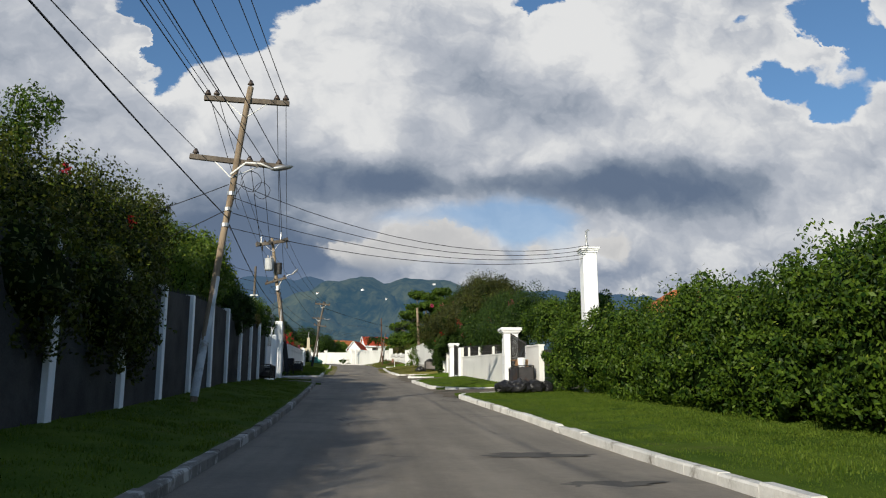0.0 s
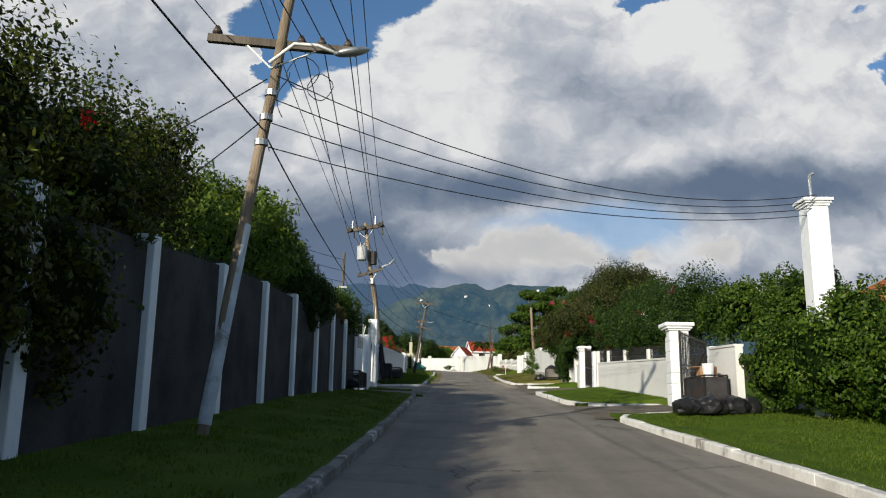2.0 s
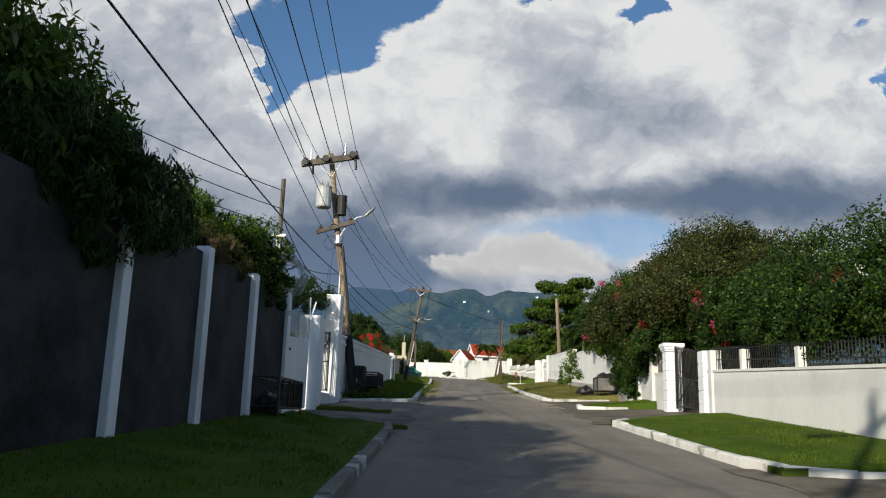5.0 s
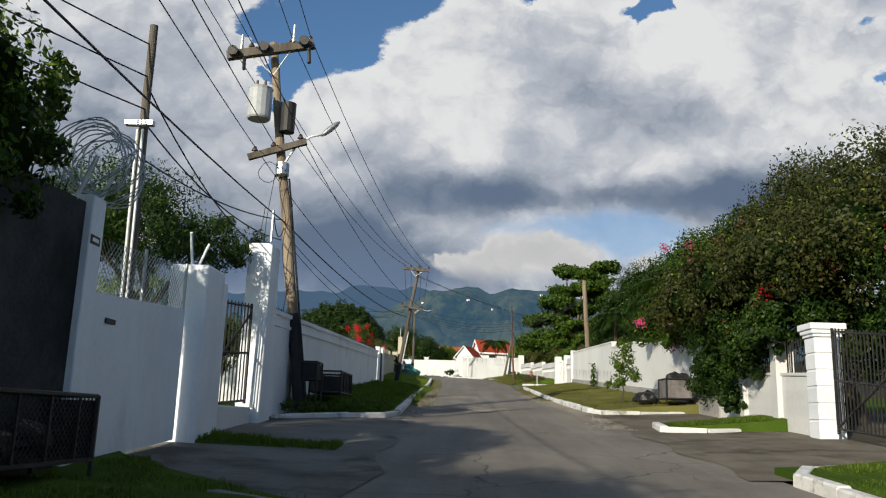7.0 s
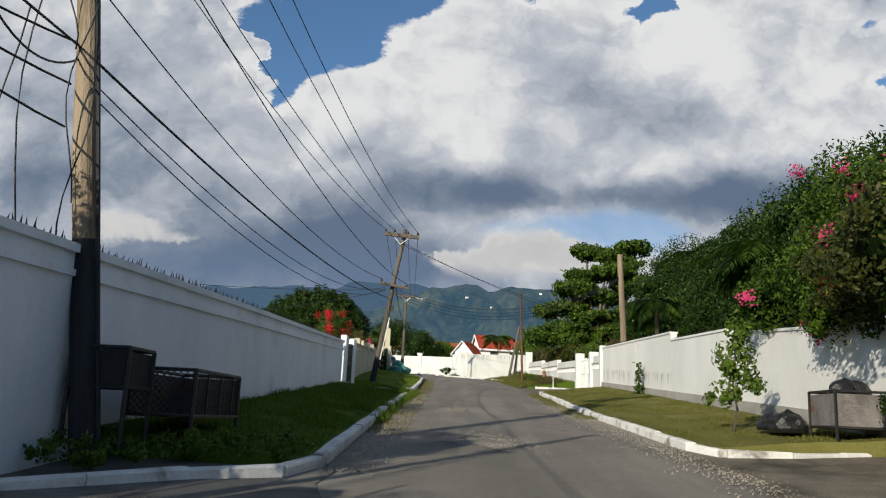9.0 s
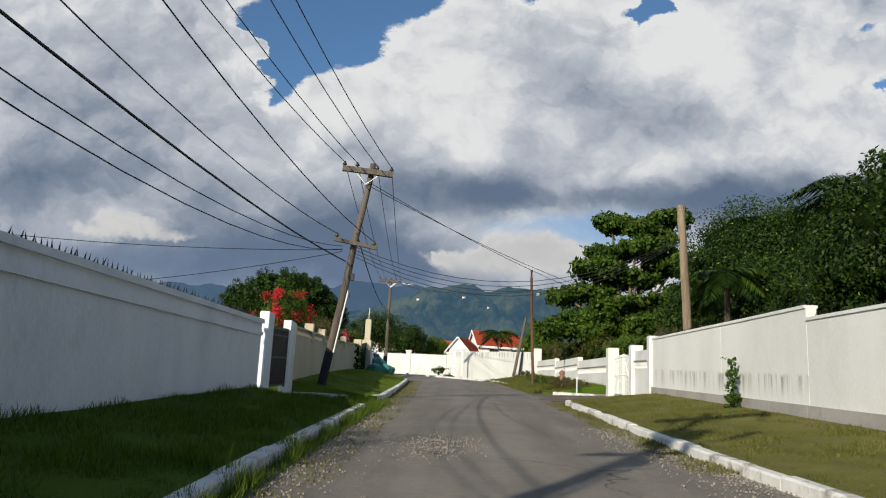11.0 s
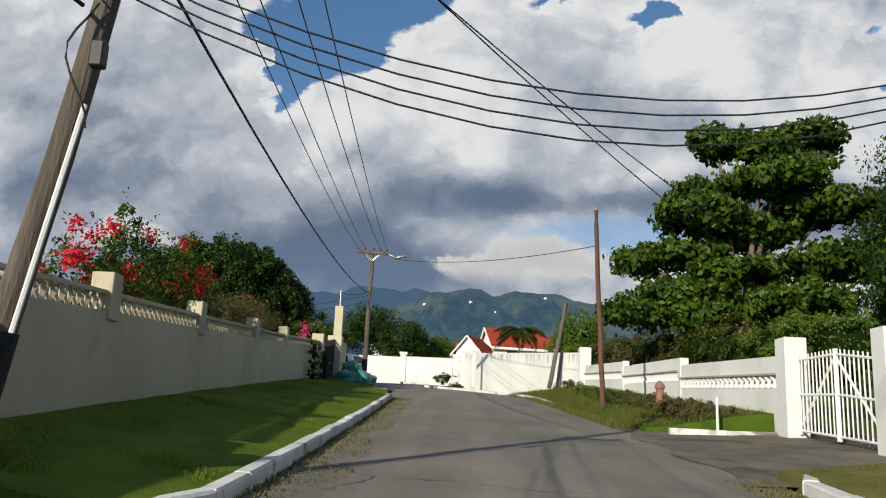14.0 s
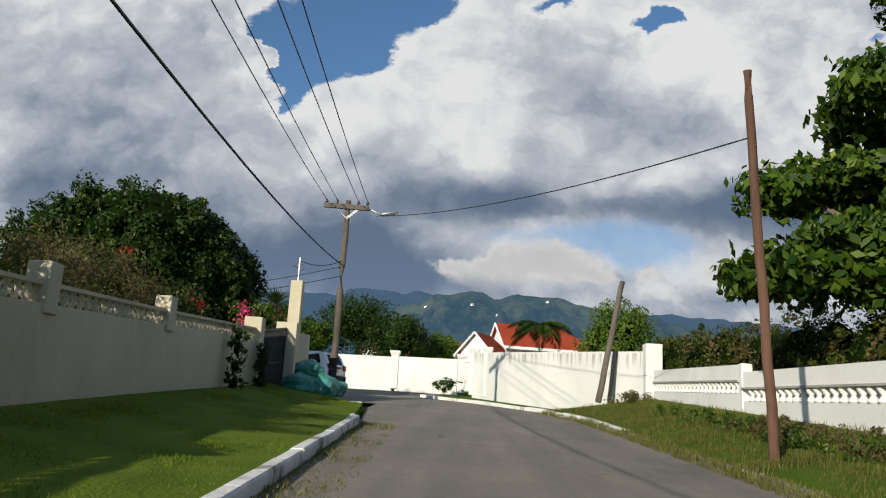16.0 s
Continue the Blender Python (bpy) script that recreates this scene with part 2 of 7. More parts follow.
def asphalt_material():
    """Worn asphalt: pale wheel tracks along the street, fine stones, patches and hair cracks."""
    m = bpy.data.materials.new("asphalt")
    m.use_nodes = True
    k = Nodes(m.node_tree)
    at = k.add("ShaderNodeTexCoord").outputs["Object"]
    lanes = k.noise(k.add("ShaderNodeMapping", {0: at, 3: (1.0, 0.035, 1.0)}).outputs[0], 1.3, 4.0, 0.6)
    coarse, grain, stones = k.noise(at, 0.55, 6.0, 0.62, 0.3), k.noise(at, 9.0, 4.0, 0.65), k.noise(at, 85.0, 2.0, 0.6)
    tone = k.math("MULTIPLY_ADD", lanes, 0.75, k.math("MULTIPLY_ADD", coarse, 0.55, k.math("MULTIPLY_ADD", grain, 0.35, k.math("MULTIPLY", stones, 0.35))))
    colour = k.mix(k.smooth(tone, 0.62, 1.38), rgba((0.130, 0.117, 0.100)), rgba((0.265, 0.238, 0.200)))
    bent_at = k.add("ShaderNodeVectorMath", {0: k.add("ShaderNodeTexNoise", {"Vector": at, "Scale": 1.4, "Detail": 4.0}).outputs["Color"], 1: (0.9, 0.9, 0.0), 2: at}, operation="MULTIPLY_ADD").outputs[0]
    crack = k.add("ShaderNodeTexVoronoi", {"Vector": bent_at, "Scale": 0.33}, feature="DISTANCE_TO_EDGE").outputs[0]
    line = k.math("MULTIPLY", k.smooth(crack, 0.008, 0.002), k.smooth(k.noise(at, 0.25, 2.0), 0.48, 0.62))
    patch_ = k.smooth(k.noise(at, 0.33, 6.0, 0.7, 0.5), 0.58, 0.68)
    colour = k.mix(k.math("MULTIPLY", patch_, 0.45), colour, rgba((0.105, 0.10, 0.092)))
    colour = k.mix(k.math("MULTIPLY", line, 0.75), colour, rgba((0.05, 0.047, 0.043)))
    relief = k.add("ShaderNodeBump", {"Strength": 0.5, "Distance": 0.015, "Height": k.math("MULTIPLY_ADD", line, -1.0, k.math("ADD", grain, stones))})
    b = k.add("ShaderNodeBsdfPrincipled", {"Base Color": colour, "Roughness": 0.88, "Normal": relief, "Specular IOR Level": 0.25})
    k.add("ShaderNodeOutputMaterial", {0: b})
    return m


ASPHALT = asphalt_material()
APRON = material("old_apron", ((0.12, 0.112, 0.098), (0.20, 0.186, 0.165)), 0.9, 45, 0.92, 0.5, stain=(0.07, 0.066, 0.056), stain_at=(0.5, 0.65))
CONCRETE = material("concrete", ((0.26, 0.25, 0.23), (0.38, 0.36, 0.33)), 1.2, 45, 0.9, 0.4, stain=(0.2, 0.19, 0.17))
DRIVE = material("driveway_earth", ((0.125, 0.110, 0.088), (0.205, 0.180, 0.145)), 1.2, 40, 0.95, 0.7, stain=(0.085, 0.076, 0.06), stain_at=(0.5, 0.66), gloss=0.05)
GRAVEL = material("gravel", ((0.17, 0.15, 0.125), (0.30, 0.27, 0.23)), 3.0, 30, 0.95, 0.8, gloss=0.05)
KERB = material("kerb", ((0.57, 0.56, 0.53), (0.75, 0.74, 0.71)), 2.2, 25, 0.85, 0.6, stain=(0.22, 0.20, 0.17), stain_at=(0.53, 0.66), each=0.08)
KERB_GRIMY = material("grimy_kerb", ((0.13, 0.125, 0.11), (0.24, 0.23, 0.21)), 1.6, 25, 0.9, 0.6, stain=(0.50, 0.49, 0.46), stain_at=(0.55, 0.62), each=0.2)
LAWN = material("lawn", ((0.040, 0.080, 0.009), (0.082, 0.125, 0.016)), 0.8, 30, 0.95, 0.9, stain=(0.12, 0.115, 0.045), stain_at=(0.58, 0.78), gloss=0.05)
LAWN_LIGHT = material("light_lawn", ((0.075, 0.125, 0.012), (0.135, 0.180, 0.022)), 0.9, 30, 0.95, 0.9, stain=(0.16, 0.16, 0.045), stain_at=(0.6, 0.8), gloss=0.05)
LAWN_DRY = material("dry_lawn", ((0.10, 0.105, 0.026), (0.165, 0.155, 0.05)), 0.9, 30, 0.95, 0.9, stain=(0.20, 0.165, 0.085), stain_at=(0.55, 0.75), gloss=0.05)
EARTH = material("earth", ((0.10, 0.075, 0.05), (0.17, 0.13, 0.09)), 0.8, 30, 0.95, 0.6, gloss=0.05)
RENDERED = material("cement_plaster", ((0.034, 0.034, 0.034), (0.076, 0.074, 0.072)), 0.8, 30, 0.92, 0.35, stain=(0.024, 0.024, 0.024), stain_at=(0.5, 0.72), gloss=0.05)
WHITE = material("white_paint", ((0.72, 0.74, 0.76), (0.84, 0.855, 0.87)), 0.9, 25, 0.75, 0.5, streak=0.5, stain=(0.50, 0.50, 0.49), stain_at=(0.52, 0.76))
WHITE_OLD = material("old_white_paint", ((0.60, 0.595, 0.575), (0.73, 0.725, 0.70)), 0.5, 25, 0.8, 0.3, streak=0.6, stain=(0.46, 0.45, 0.42), stain_at=(0.6, 0.8))
WHITE_DRIP = material("streaked_white_paint", ((0.62, 0.615, 0.59), (0.73, 0.725, 0.70)), 0.5, 25, 0.8, 0.3, streak=0.6, stain=(0.5, 0.49, 0.46), stain_at=(0.6, 0.8), drips=(0.62, 1.2))
WHITE_RUN = material("rain_streaked_white_paint", ((0.62, 0.615, 0.59), (0.73, 0.725, 0.70)), 0.5, 25, 0.8, 0.3, streak=0.6, drips=(1.35, 1.98))
CREAM = material("cream_paint", ((0.42, 0.375, 0.265), (0.54, 0.485, 0.355)), 0.6, 25, 0.8, 0.2, streak=0.5, stain=(0.30, 0.265, 0.19), stain_at=(0.58, 0.78))
IRON = material("black_iron", ((0.012, 0.012, 0.013), (0.03, 0.028, 0.026)), 4, 60, 0.5, 0.2, stain=(0.08, 0.045, 0.03), stain_at=(0.66, 0.75))
IRON_WHITE = material("white_iron", ((0.68, 0.68, 0.66), (0.8, 0.8, 0.78)), 4, 60, 0.5, 0.1)
STEEL = material("galvanised_steel", ((0.30, 0.31, 0.32), (0.48, 0.49, 0.50)), 4, 40, 0.45, 0.1, metal=0.7)
WOOD = material("weathered_pole_wood", ((0.13, 0.095, 0.065), (0.30, 0.235, 0.165)), 3.0, 45, 0.9, 0.6, streak=0.06, stain=(0.08, 0.06, 0.045))
WOOD_GREY = material("grey_pole_wood", ((0.065, 0.052, 0.042), (0.155, 0.132, 0.108)), 3.0, 45, 0.9, 0.6, streak=0.06, stain=(0.045, 0.036, 0.030))
WOOD_RED = material("brown_pole_wood", ((0.05, 0.027, 0.019), (0.125, 0.066, 0.044)), 3.0, 45, 0.9, 0.5, streak=0.06)
TAR = material("tarred_wood", ((0.012, 0.012, 0.014), (0.035, 0.035, 0.038)), 3.0, 45, 0.8, 0.5, streak=0.1)
BAND = material("pole_band", ((0.42, 0.45, 0.50), (0.62, 0.64, 0.66)), 3.0, 45, 0.8, 0.3, stain=(0.22, 0.2, 0.17))
CABLE = material("cable", ((0.012, 0.012, 0.013), (0.025, 0.025, 0.026)), 3, 40, 0.6, 0.0)
PORCELAIN = material("porcelain", ((0.06, 0.045, 0.04), (0.10, 0.08, 0.07)), 5, 50, 0.25, 0.0)
BARK = material("bark", ((0.07, 0.055, 0.04), (0.16, 0.13, 0.10)), 4, 40, 0.95, 0.9, streak=0.3)
TILE_RED = material("red_roof", ((0.42, 0.065, 0.03), (0.58, 0.11, 0.05)), 1.2, 30, 0.75, 0.3, each=0.2)
TILE_ORANGE = material("orange_roof", ((0.48, 0.15, 0.05), (0.66, 0.24, 0.09)), 1.2, 30, 0.8, 0.4, each=0.25)
PLASTIC = material("black_plastic", ((0.010, 0.010, 0.011), (0.022, 0.022, 0.024)), 6, 40, 0.35, 0.4)
PLASTIC_GREEN = material("green_plastic", ((0.03, 0.16, 0.13), (0.07, 0.26, 0.22)), 5, 40, 0.4, 0.4)
LEAF = leaf_material("leaf_green", ((0.010, 0.032, 0.004), (0.092, 0.150, 0.014)))
LEAF_DARK = leaf_material("leaf_dark", ((0.006, 0.020, 0.004), (0.046, 0.086, 0.011)))
LEAF_BRIGHT = leaf_material("leaf_bright", ((0.045, 0.09, 0.012), (0.12, 0.175, 0.022)))
LEAF_DRY = leaf_material("leaf_dry", ((0.055, 0.05, 0.02), (0.14, 0.105, 0.045)))
LEAF_OLIVE = leaf_material("leaf_olive", ((0.011, 0.022, 0.005), (0.080, 0.078, 0.018)))
LEAF_WARM = leaf_material("leaf_warm", ((0.007, 0.018, 0.003), (0.105, 0.118, 0.014)))
# yellow-green for crown tops: sunlight put into the leaf colour
LEAF_SUNNED = leaf_material("leaf_sunned", ((0.06, 0.11, 0.012), (0.20, 0.235, 0.03)))
GRASS_OLIVE = leaf_material("grass_olive", ((0.09, 0.10, 0.022), (0.19, 0.175, 0.05)), 0.3, 0.6)
PETAL_RED = leaf_material("petal_red", ((0.42, 0.010, 0.018), (0.62, 0.03, 0.05)), 0.25)
PETAL_PINK = leaf_material("petal_pink", ((0.50, 0.025, 0.13), (0.68, 0.10, 0.26)), 0.25)
PETAL_WHITE = leaf_material("petal_white", ((0.6, 0.55, 0.5), (0.75, 0.7, 0.66)), 0.25)
GRASS = leaf_material("grass_blade", ((0.050, 0.095, 0.010), (0.140, 0.190, 0.024)), 0.35, 0.6)
GRASS_LIGHT = leaf_material("grass_light", ((0.09, 0.145, 0.014), (0.19, 0.235, 0.03)), 0.35, 0.6)
GRASS_DRY = leaf_material("grass_dry", ((0.10, 0.11, 0.03), (0.20, 0.17, 0.07)), 0.3, 0.6)
# near-black: the shade deep inside crowns is put into this colour
SHADE_CORE = material("shade_core", ((0.003, 0.008, 0.002), (0.009, 0.018, 0.003)), 2, 20, 0.95, 0.5, gloss=0.02)


# ---- building helpers ----
def G(y):
    """The road's height at y: a steady climb, with a rise near the start fitted to the camera's view."""
    return 0.0678 * y - 0.10 + 0.35 * math.exp(-((max(y, 0.0) / 12) ** 2))


def along(*rows):
    ys, xs = zip(*rows)
    return lambda y: float(np.interp(y, ys, xs))


KL = along((-40, -1.75), (18, -1.87), (30, -2.0), (44, -2.3), (54.5, -2.6), (64, -2.84), (80, -3.1), (90, -3.4), (100, -3.8), (106, -4.4))
KR = along((-40, 4.0), (20, 4.05), (30, 3.6), (46, 2.8), (58, 2.55), (68, 2.13), (89, 2.1), (100, 1.6), (105, 1.3), (109, 0.4), (113, -1.6), (116, -3.6))
WL = along((-40, -4.4), (13, -4.75), (31, -5.05), (44, -5.05), (52, -5.15), (73, -5.2), (78, -5.5), (88, -6.4), (97, -7.0), (112, -7.1))
WR = along((-40, 7.6), (30, 6.8), (35, 6.5), (50, 5.75), (60, 5.55), (76, 5.35), (83, 5.1), (88, 4.8), (100, 4.25), (108.5, 3.76))
VL = along((-40, 0.35), (20, 0.45), (31, 0.48), (41, 0.3), (44, 0.14), (52, 0.16), (54, 0.35), (75, 0.42), (110, 0.5))
VR = along((-40, 0.35), (35, 0.3), (50, 0.35), (60, 0.35), (95, 0.5), (110, 0.6))


def part(name, bm, mat, parent=None, label="", smooth=False):
    """One mesh object from a bmesh, under a thing or a part."""
    me = bpy.data.meshes.new(name)
    bm.to_mesh(me)
    bm.free()
    return dress(new(name, me), mat, parent, label, smooth)


def dress(ob, mat, parent=None, label="", smooth=False):
    ob.data.materials.append(mat)
    if smooth:
        ob.data.polygons.foreach_set("use_smooth", [True] * len(ob.data.polygons))
    if parent:
        ob.parent = parent
        if parent.type == "EMPTY" and not parent.get("own_axes"):
            ob.matrix_parent_inverse = parent.matrix_basis.inverted()
    if label:
        ob["label"] = label
    return ob


def thing(name, label, category, group="", at=(0, 0, 0), turn=0.0):
    ob = new(name)
    ob.empty_display_size = 0.3
    ob.matrix_basis = pose(*at, 0, 0, turn)
    return tagged(ob, label, category, group)


def box(bm, x0, x1, y0, y1, z0, z1, bevel=0.0):
    vs = [bm.verts.new((x, y, z)) for z in (z0, z1) for y in (y0, y1) for x in (x0, x1)]
    fs = [bm.faces.new([vs[i] for i in q]) for q in ((0, 2, 3, 1), (4, 5, 7, 6), (0, 1, 5, 4), (2, 6, 7, 3), (0, 4, 6, 2), (1, 3, 7, 5))]
    if bevel:
        bmesh.ops.bevel(bm, geom=list({e for f in fs for e in f.edges}), offset=bevel, segments=1, affect="EDGES")
    return bm


def made(fn, *a, **k):
    bm = bmesh.new()
    fn(bm, *a, **k)
    return bm


def tube(bm, points, radii, seg=8, cap=True):
    """A tapered tube along points."""
    points = [Vector(p) for p in points]
    if not isinstance(radii, (list, tuple)):
        radii = [radii] * len(points)
    rings = []
    for i, p in enumerate(points):
        d = (points[min(i + 1, len(points) - 1)] - points[max(i - 1, 0)]).normalized()
        q = d.to_track_quat("Z", "Y")
        rings.append([bm.verts.new(p + q @ Vector((radii[i] * math.cos(a), radii[i] * math.sin(a), 0))) for a in np.linspace(0, 2 * math.pi, seg, endpoint=False)])
    for a, b in zip(rings, rings[1:]):
        for i in range(seg):
            bm.faces.new((a[i], a[(i + 1) % seg], b[(i + 1) % seg], b[i]))
    if cap:
        bm.faces.new(rings[0][::-1]), bm.faces.new(rings[-1])
    return bm


def strip(bm, ys, left, right, zl, zr, wiggle=0.0, across=1, seed=0):
    """A sheet between two lines given as functions of y."""
    grid = []
    for y in ys:
        row = []
        for k in range(across + 1):
            f = k / across
            x = left(y) * (1 - f) + right(y) * f
            z = zl(y) * (1 - f) + zr(y) * f
            row.append(bm.verts.new((x, y, z + wiggle * noise.noise((x * 0.9, y * 0.9, seed)) * (0 < k < across or 0.3))))
        grid.append(row)
    for a, b in zip(grid, grid[1:]):
        for i in range(across):
            bm.faces.new((a[i], a[i + 1], b[i + 1], b[i]))
    return bm


def run(bm, line, y0, y1, x_off, thick, z0, z1, step=1.0):
    """A wall along a line, following the ground: from x_off to x_off + thick beside it, z0 to z1 over the road's height (numbers or functions of y)."""
    lo, hi = (z if callable(z) else (lambda y, z=z: z) for z in (z0, z1))
    ys = np.linspace(y0, y1, max(2, int(abs(y1 - y0) / step) + 1))
    rings = [[bm.verts.new((line(y) + x_off + dx, y, G(y) + z(y))) for dx, z in ((0, lo), (thick, lo), (thick, hi), (0, hi))] for y in ys]
    for a, b in zip(rings, rings[1:]):
        for i in range(4):
            bm.faces.new((a[i], a[(i + 1) % 4], b[(i + 1) % 4], b[i]))
    bm.faces.new(rings[0][::-1]), bm.faces.new(rings[-1])
    bmesh.ops.recalc_face_normals(bm, faces=bm.faces)
    return bm


def leaves(name, points, normals, size, mat, parent, rng, fold=0.25, narrow=0.5, droop=0.3):
    """A mesh of single folded leaves at points, roughly facing along normals."""
    c = len(points)
    nrm = normals + rng.normal(0, 0.55, (c, 3))
    nrm /= np.linalg.norm(nrm, axis=1)[:, None] + 1e-9
    along_ = np.cross(nrm, rng.normal(0, 1, (c, 3)))
    along_[:, 2] -= droop
    along_ /= np.linalg.norm(along_, axis=1)[:, None] + 1e-9
    side = np.cross(nrm, along_)
    s = (size * rng.uniform(0.6, 1.35, c))[:, None]
    base, tip = points - along_ * s * 0.5, points + along_ * s * 0.5
    mid = points + nrm * s * fold * -0.3
    v = np.stack([base, mid + side * s * narrow * 0.5 + nrm * s * fold * 0.4, tip, mid - side * s * narrow * 0.5 + nrm * s * fold * 0.4], 1).reshape(-1, 3)
    return quads(name, v, mat, parent)


def quads(name, v, mat, parent=None):
    me = bpy.data.meshes.new(name)
    c = len(v) // 4
    me.vertices.add(len(v)), me.loops.add(len(v)), me.polygons.add(c)
    me.vertices.foreach_set("co", v.astype(np.float32).ravel())
    me.loops.foreach_set("vertex_index", np.arange(len(v), dtype=np.int32))
    me.polygons.foreach_set("loop_start", np.arange(0, len(v), 4, dtype=np.int32))
    me.update(calc_edges=True)
    return dress(new(name, me), mat, parent)


def clump_points(blobs, count, rng, depth=0.45, lumps=26, lump=0.34, flat=1.0):
    """Points in the outer part of a union of ellipsoids, gathered into lumps, and the way out from each."""
    blobs = np.array(blobs, float)
    area = (blobs[:, 3] * blobs[:, 4] + blobs[:, 4] * blobs[:, 5] + blobs[:, 3] * blobs[:, 5])
    which = rng.choice(len(blobs), count, p=area / area.sum())
    pts, out = np.zeros((count, 3)), np.zeros((count, 3))
    for b in range(len(blobs)):
        idx = np.nonzero(which == b)[0]
        k = max(8, int(lumps * (area[b] / 3.0) ** 0.75))
        d = rng.normal(0, 1, (k, 3))
        d /= np.linalg.norm(d, axis=1)[:, None]
        r = rng.uniform(0.72, 1.06, k)[:, None]
        centre = d * r
        pick = rng.integers(0, k, len(idx))
        off = rng.normal(0, 1, (len(idx), 3))
        off /= np.linalg.norm(off, axis=1)[:, None]
        off *= (rng.uniform(0.25, 1, len(idx)) ** 0.5)[:, None]
        rad = blobs[b, 3:6]
        small = lump * min(rad) * rng.uniform(0.6, 1.3, k)[pick][:, None]
        pts[idx] = blobs[b, :3] + centre[pick] * rad + off * small * (1, 1, flat)
        o = d[pick] * 0.5 + off
        out[idx] = o / (np.linalg.norm(o, axis=1)[:, None] + 1e-9)
    fill = rng.uniform(0, 1, count) < 0.26
    c = int(fill.sum())
    d = rng.normal(0, 1, (c, 3))
    d /= np.linalg.norm(d, axis=1)[:, None]
    b = blobs[which[fill]]
    pts[fill] = b[:, :3] + d * b[:, 3:6] * rng.uniform(0.6, 0.96, c)[:, None]
    out[fill] = d
    return pts, out


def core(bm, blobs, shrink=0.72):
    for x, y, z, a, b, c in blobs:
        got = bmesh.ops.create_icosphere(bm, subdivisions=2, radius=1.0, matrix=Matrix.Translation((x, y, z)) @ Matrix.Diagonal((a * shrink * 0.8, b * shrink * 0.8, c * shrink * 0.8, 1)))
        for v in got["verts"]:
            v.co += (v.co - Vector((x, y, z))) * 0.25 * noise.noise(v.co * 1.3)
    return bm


def sprays(blobs, rng, count, size):
    """Leaf places along loose shoots that stick out of a crown and break its outline."""
    blobs = np.array(blobs, float)
    pts = []
    for b in blobs[rng.integers(0, len(blobs), count)]:
        d = rng.normal(0, 1, 3)
        d[2] = abs(d[2]) * 0.9 - 0.15
        d /= np.linalg.norm(d)
        p = b[:3] + d * b[3:6] * 0.92
        w = d + np.array((0, 0, 0.35)) + rng.normal(0, 0.3, 3)
        w /= np.linalg.norm(w)
        long = size * rng.uniform(2.0, 5.5)
        for f in np.linspace(0, 1, 9):
            pts.append(p + w * long * f - np.array((0, 0, 0.25 * long * f * f)) + rng.normal(0, size * 0.22, 3))
    return np.array(pts)


def plant(name, label, category, blobs, count, size, mat, seed, trunk=None, blossoms=(), narrow=0.5, lumps=26, lump=0.34, flat=1.0, shrink=0.72, group="", droop=0.3, young=0.06, wild=0.4):
    """A tree or bush: trunk and limbs, a near-black inner mass with the crown's inner shade put into its colour, a
    crown of single leaves and its blossoms.
    """
    rng = np.random.default_rng(seed)
    blobs = [tuple(b) for b in blobs]
    foot = trunk[0] if trunk else (*np.mean([b[:2] for b in blobs], axis=0).tolist(), min(b[2] - b[5] for b in blobs))
    top = thing(name, label, category, group, foot)
    pts, out = clump_points(blobs, count, rng, lumps=lumps, lump=lump, flat=flat)
    shoots = sprays(blobs, rng, max(3, int(count / 700 * wild)), size * (0.5 + 0.5 * wild))
    pts, out = np.concatenate([pts, shoots]), np.concatenate([out, rng.normal(0, 0.6, shoots.shape)])
    count = len(pts)
    # young: share of upward-facing leaves coloured paler, as sunlit tops
    tips = rng.uniform(0, 1, count) < young * (out[:, 2] > 0.2)
    crown = leaves("crown", pts[~tips], out[~tips], size, mat, top, rng, narrow=narrow, droop=droop)
    if tips.any():
        leaves("sunned_leaves", pts[tips] + out[tips] * 0.04, out[tips], size * 0.85, LEAF_SUNNED, top, rng, narrow=narrow, droop=droop)
    # opaque dark shells paint the shade between the leaves
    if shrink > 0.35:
        part("shade_core", made(core, blobs, shrink), SHADE_CORE, crown)
    if trunk:
        (x, y, z0), r, fork = trunk
        bm = bmesh.new()
        heart = Vector(np.mean([b[:3] for b in blobs], axis=0).tolist())
        knee = Vector((x, y, z0)).lerp(Vector((heart.x, heart.y, fork)), 1.0)
        mid = Vector((x, y, z0)).lerp(knee, 0.5) + Vector((0.06, -0.05, 0))
        tube(bm, [(x, y, z0 - 0.1), mid, knee], [r * 1.25, r, r * 0.85], 9)
        for b in blobs:
            end = Vector(b[:3])
            tube(bm, [knee - Vector((0, 0, 0.15)), knee.lerp(end, 0.5) + Vector((0, 0, 0.12)), end], [r * 0.6, r * 0.4, r * 0.15], 6)
        part("trunk", bm, BARK, top, smooth=True)
    for k, (flower, amount, spread, petal) in enumerate(blossoms):
        hearts, ways = clump_points(blobs, spread, rng, lumps=lumps, lump=lump)
        hearts += ways * 0.12
        pick = rng.integers(0, spread, amount)
        leaves("blossoms", hearts[pick] + rng.normal(0, petal * 1.3, (amount, 3)), ways[pick], petal, flower, top, rng, narrow=0.8)
    return top

# ---- ground and road ----
YS = np.linspace(-40, 118, 159)
bm = bmesh.new()
strip(bm, YS, lambda y: KL(y) - 0.02, lambda y: KR(y) + 0.02, lambda y: G(y) - 0.02, lambda y: G(y) - 0.02, 0.02, 6, 3)
road = tagged(part("road", bm, ASPHALT), "worn grey asphalt road climbing between white kerbs", "road", kind="structure")
# the side road where the street bends to the left
bm = bmesh.new()
g = bm.verts.new
rows = [[g((x, y, G(y) - 0.024)) for x in np.linspace(-40, -3.0, 8)] for y in np.linspace(108.5, 122, 6)]
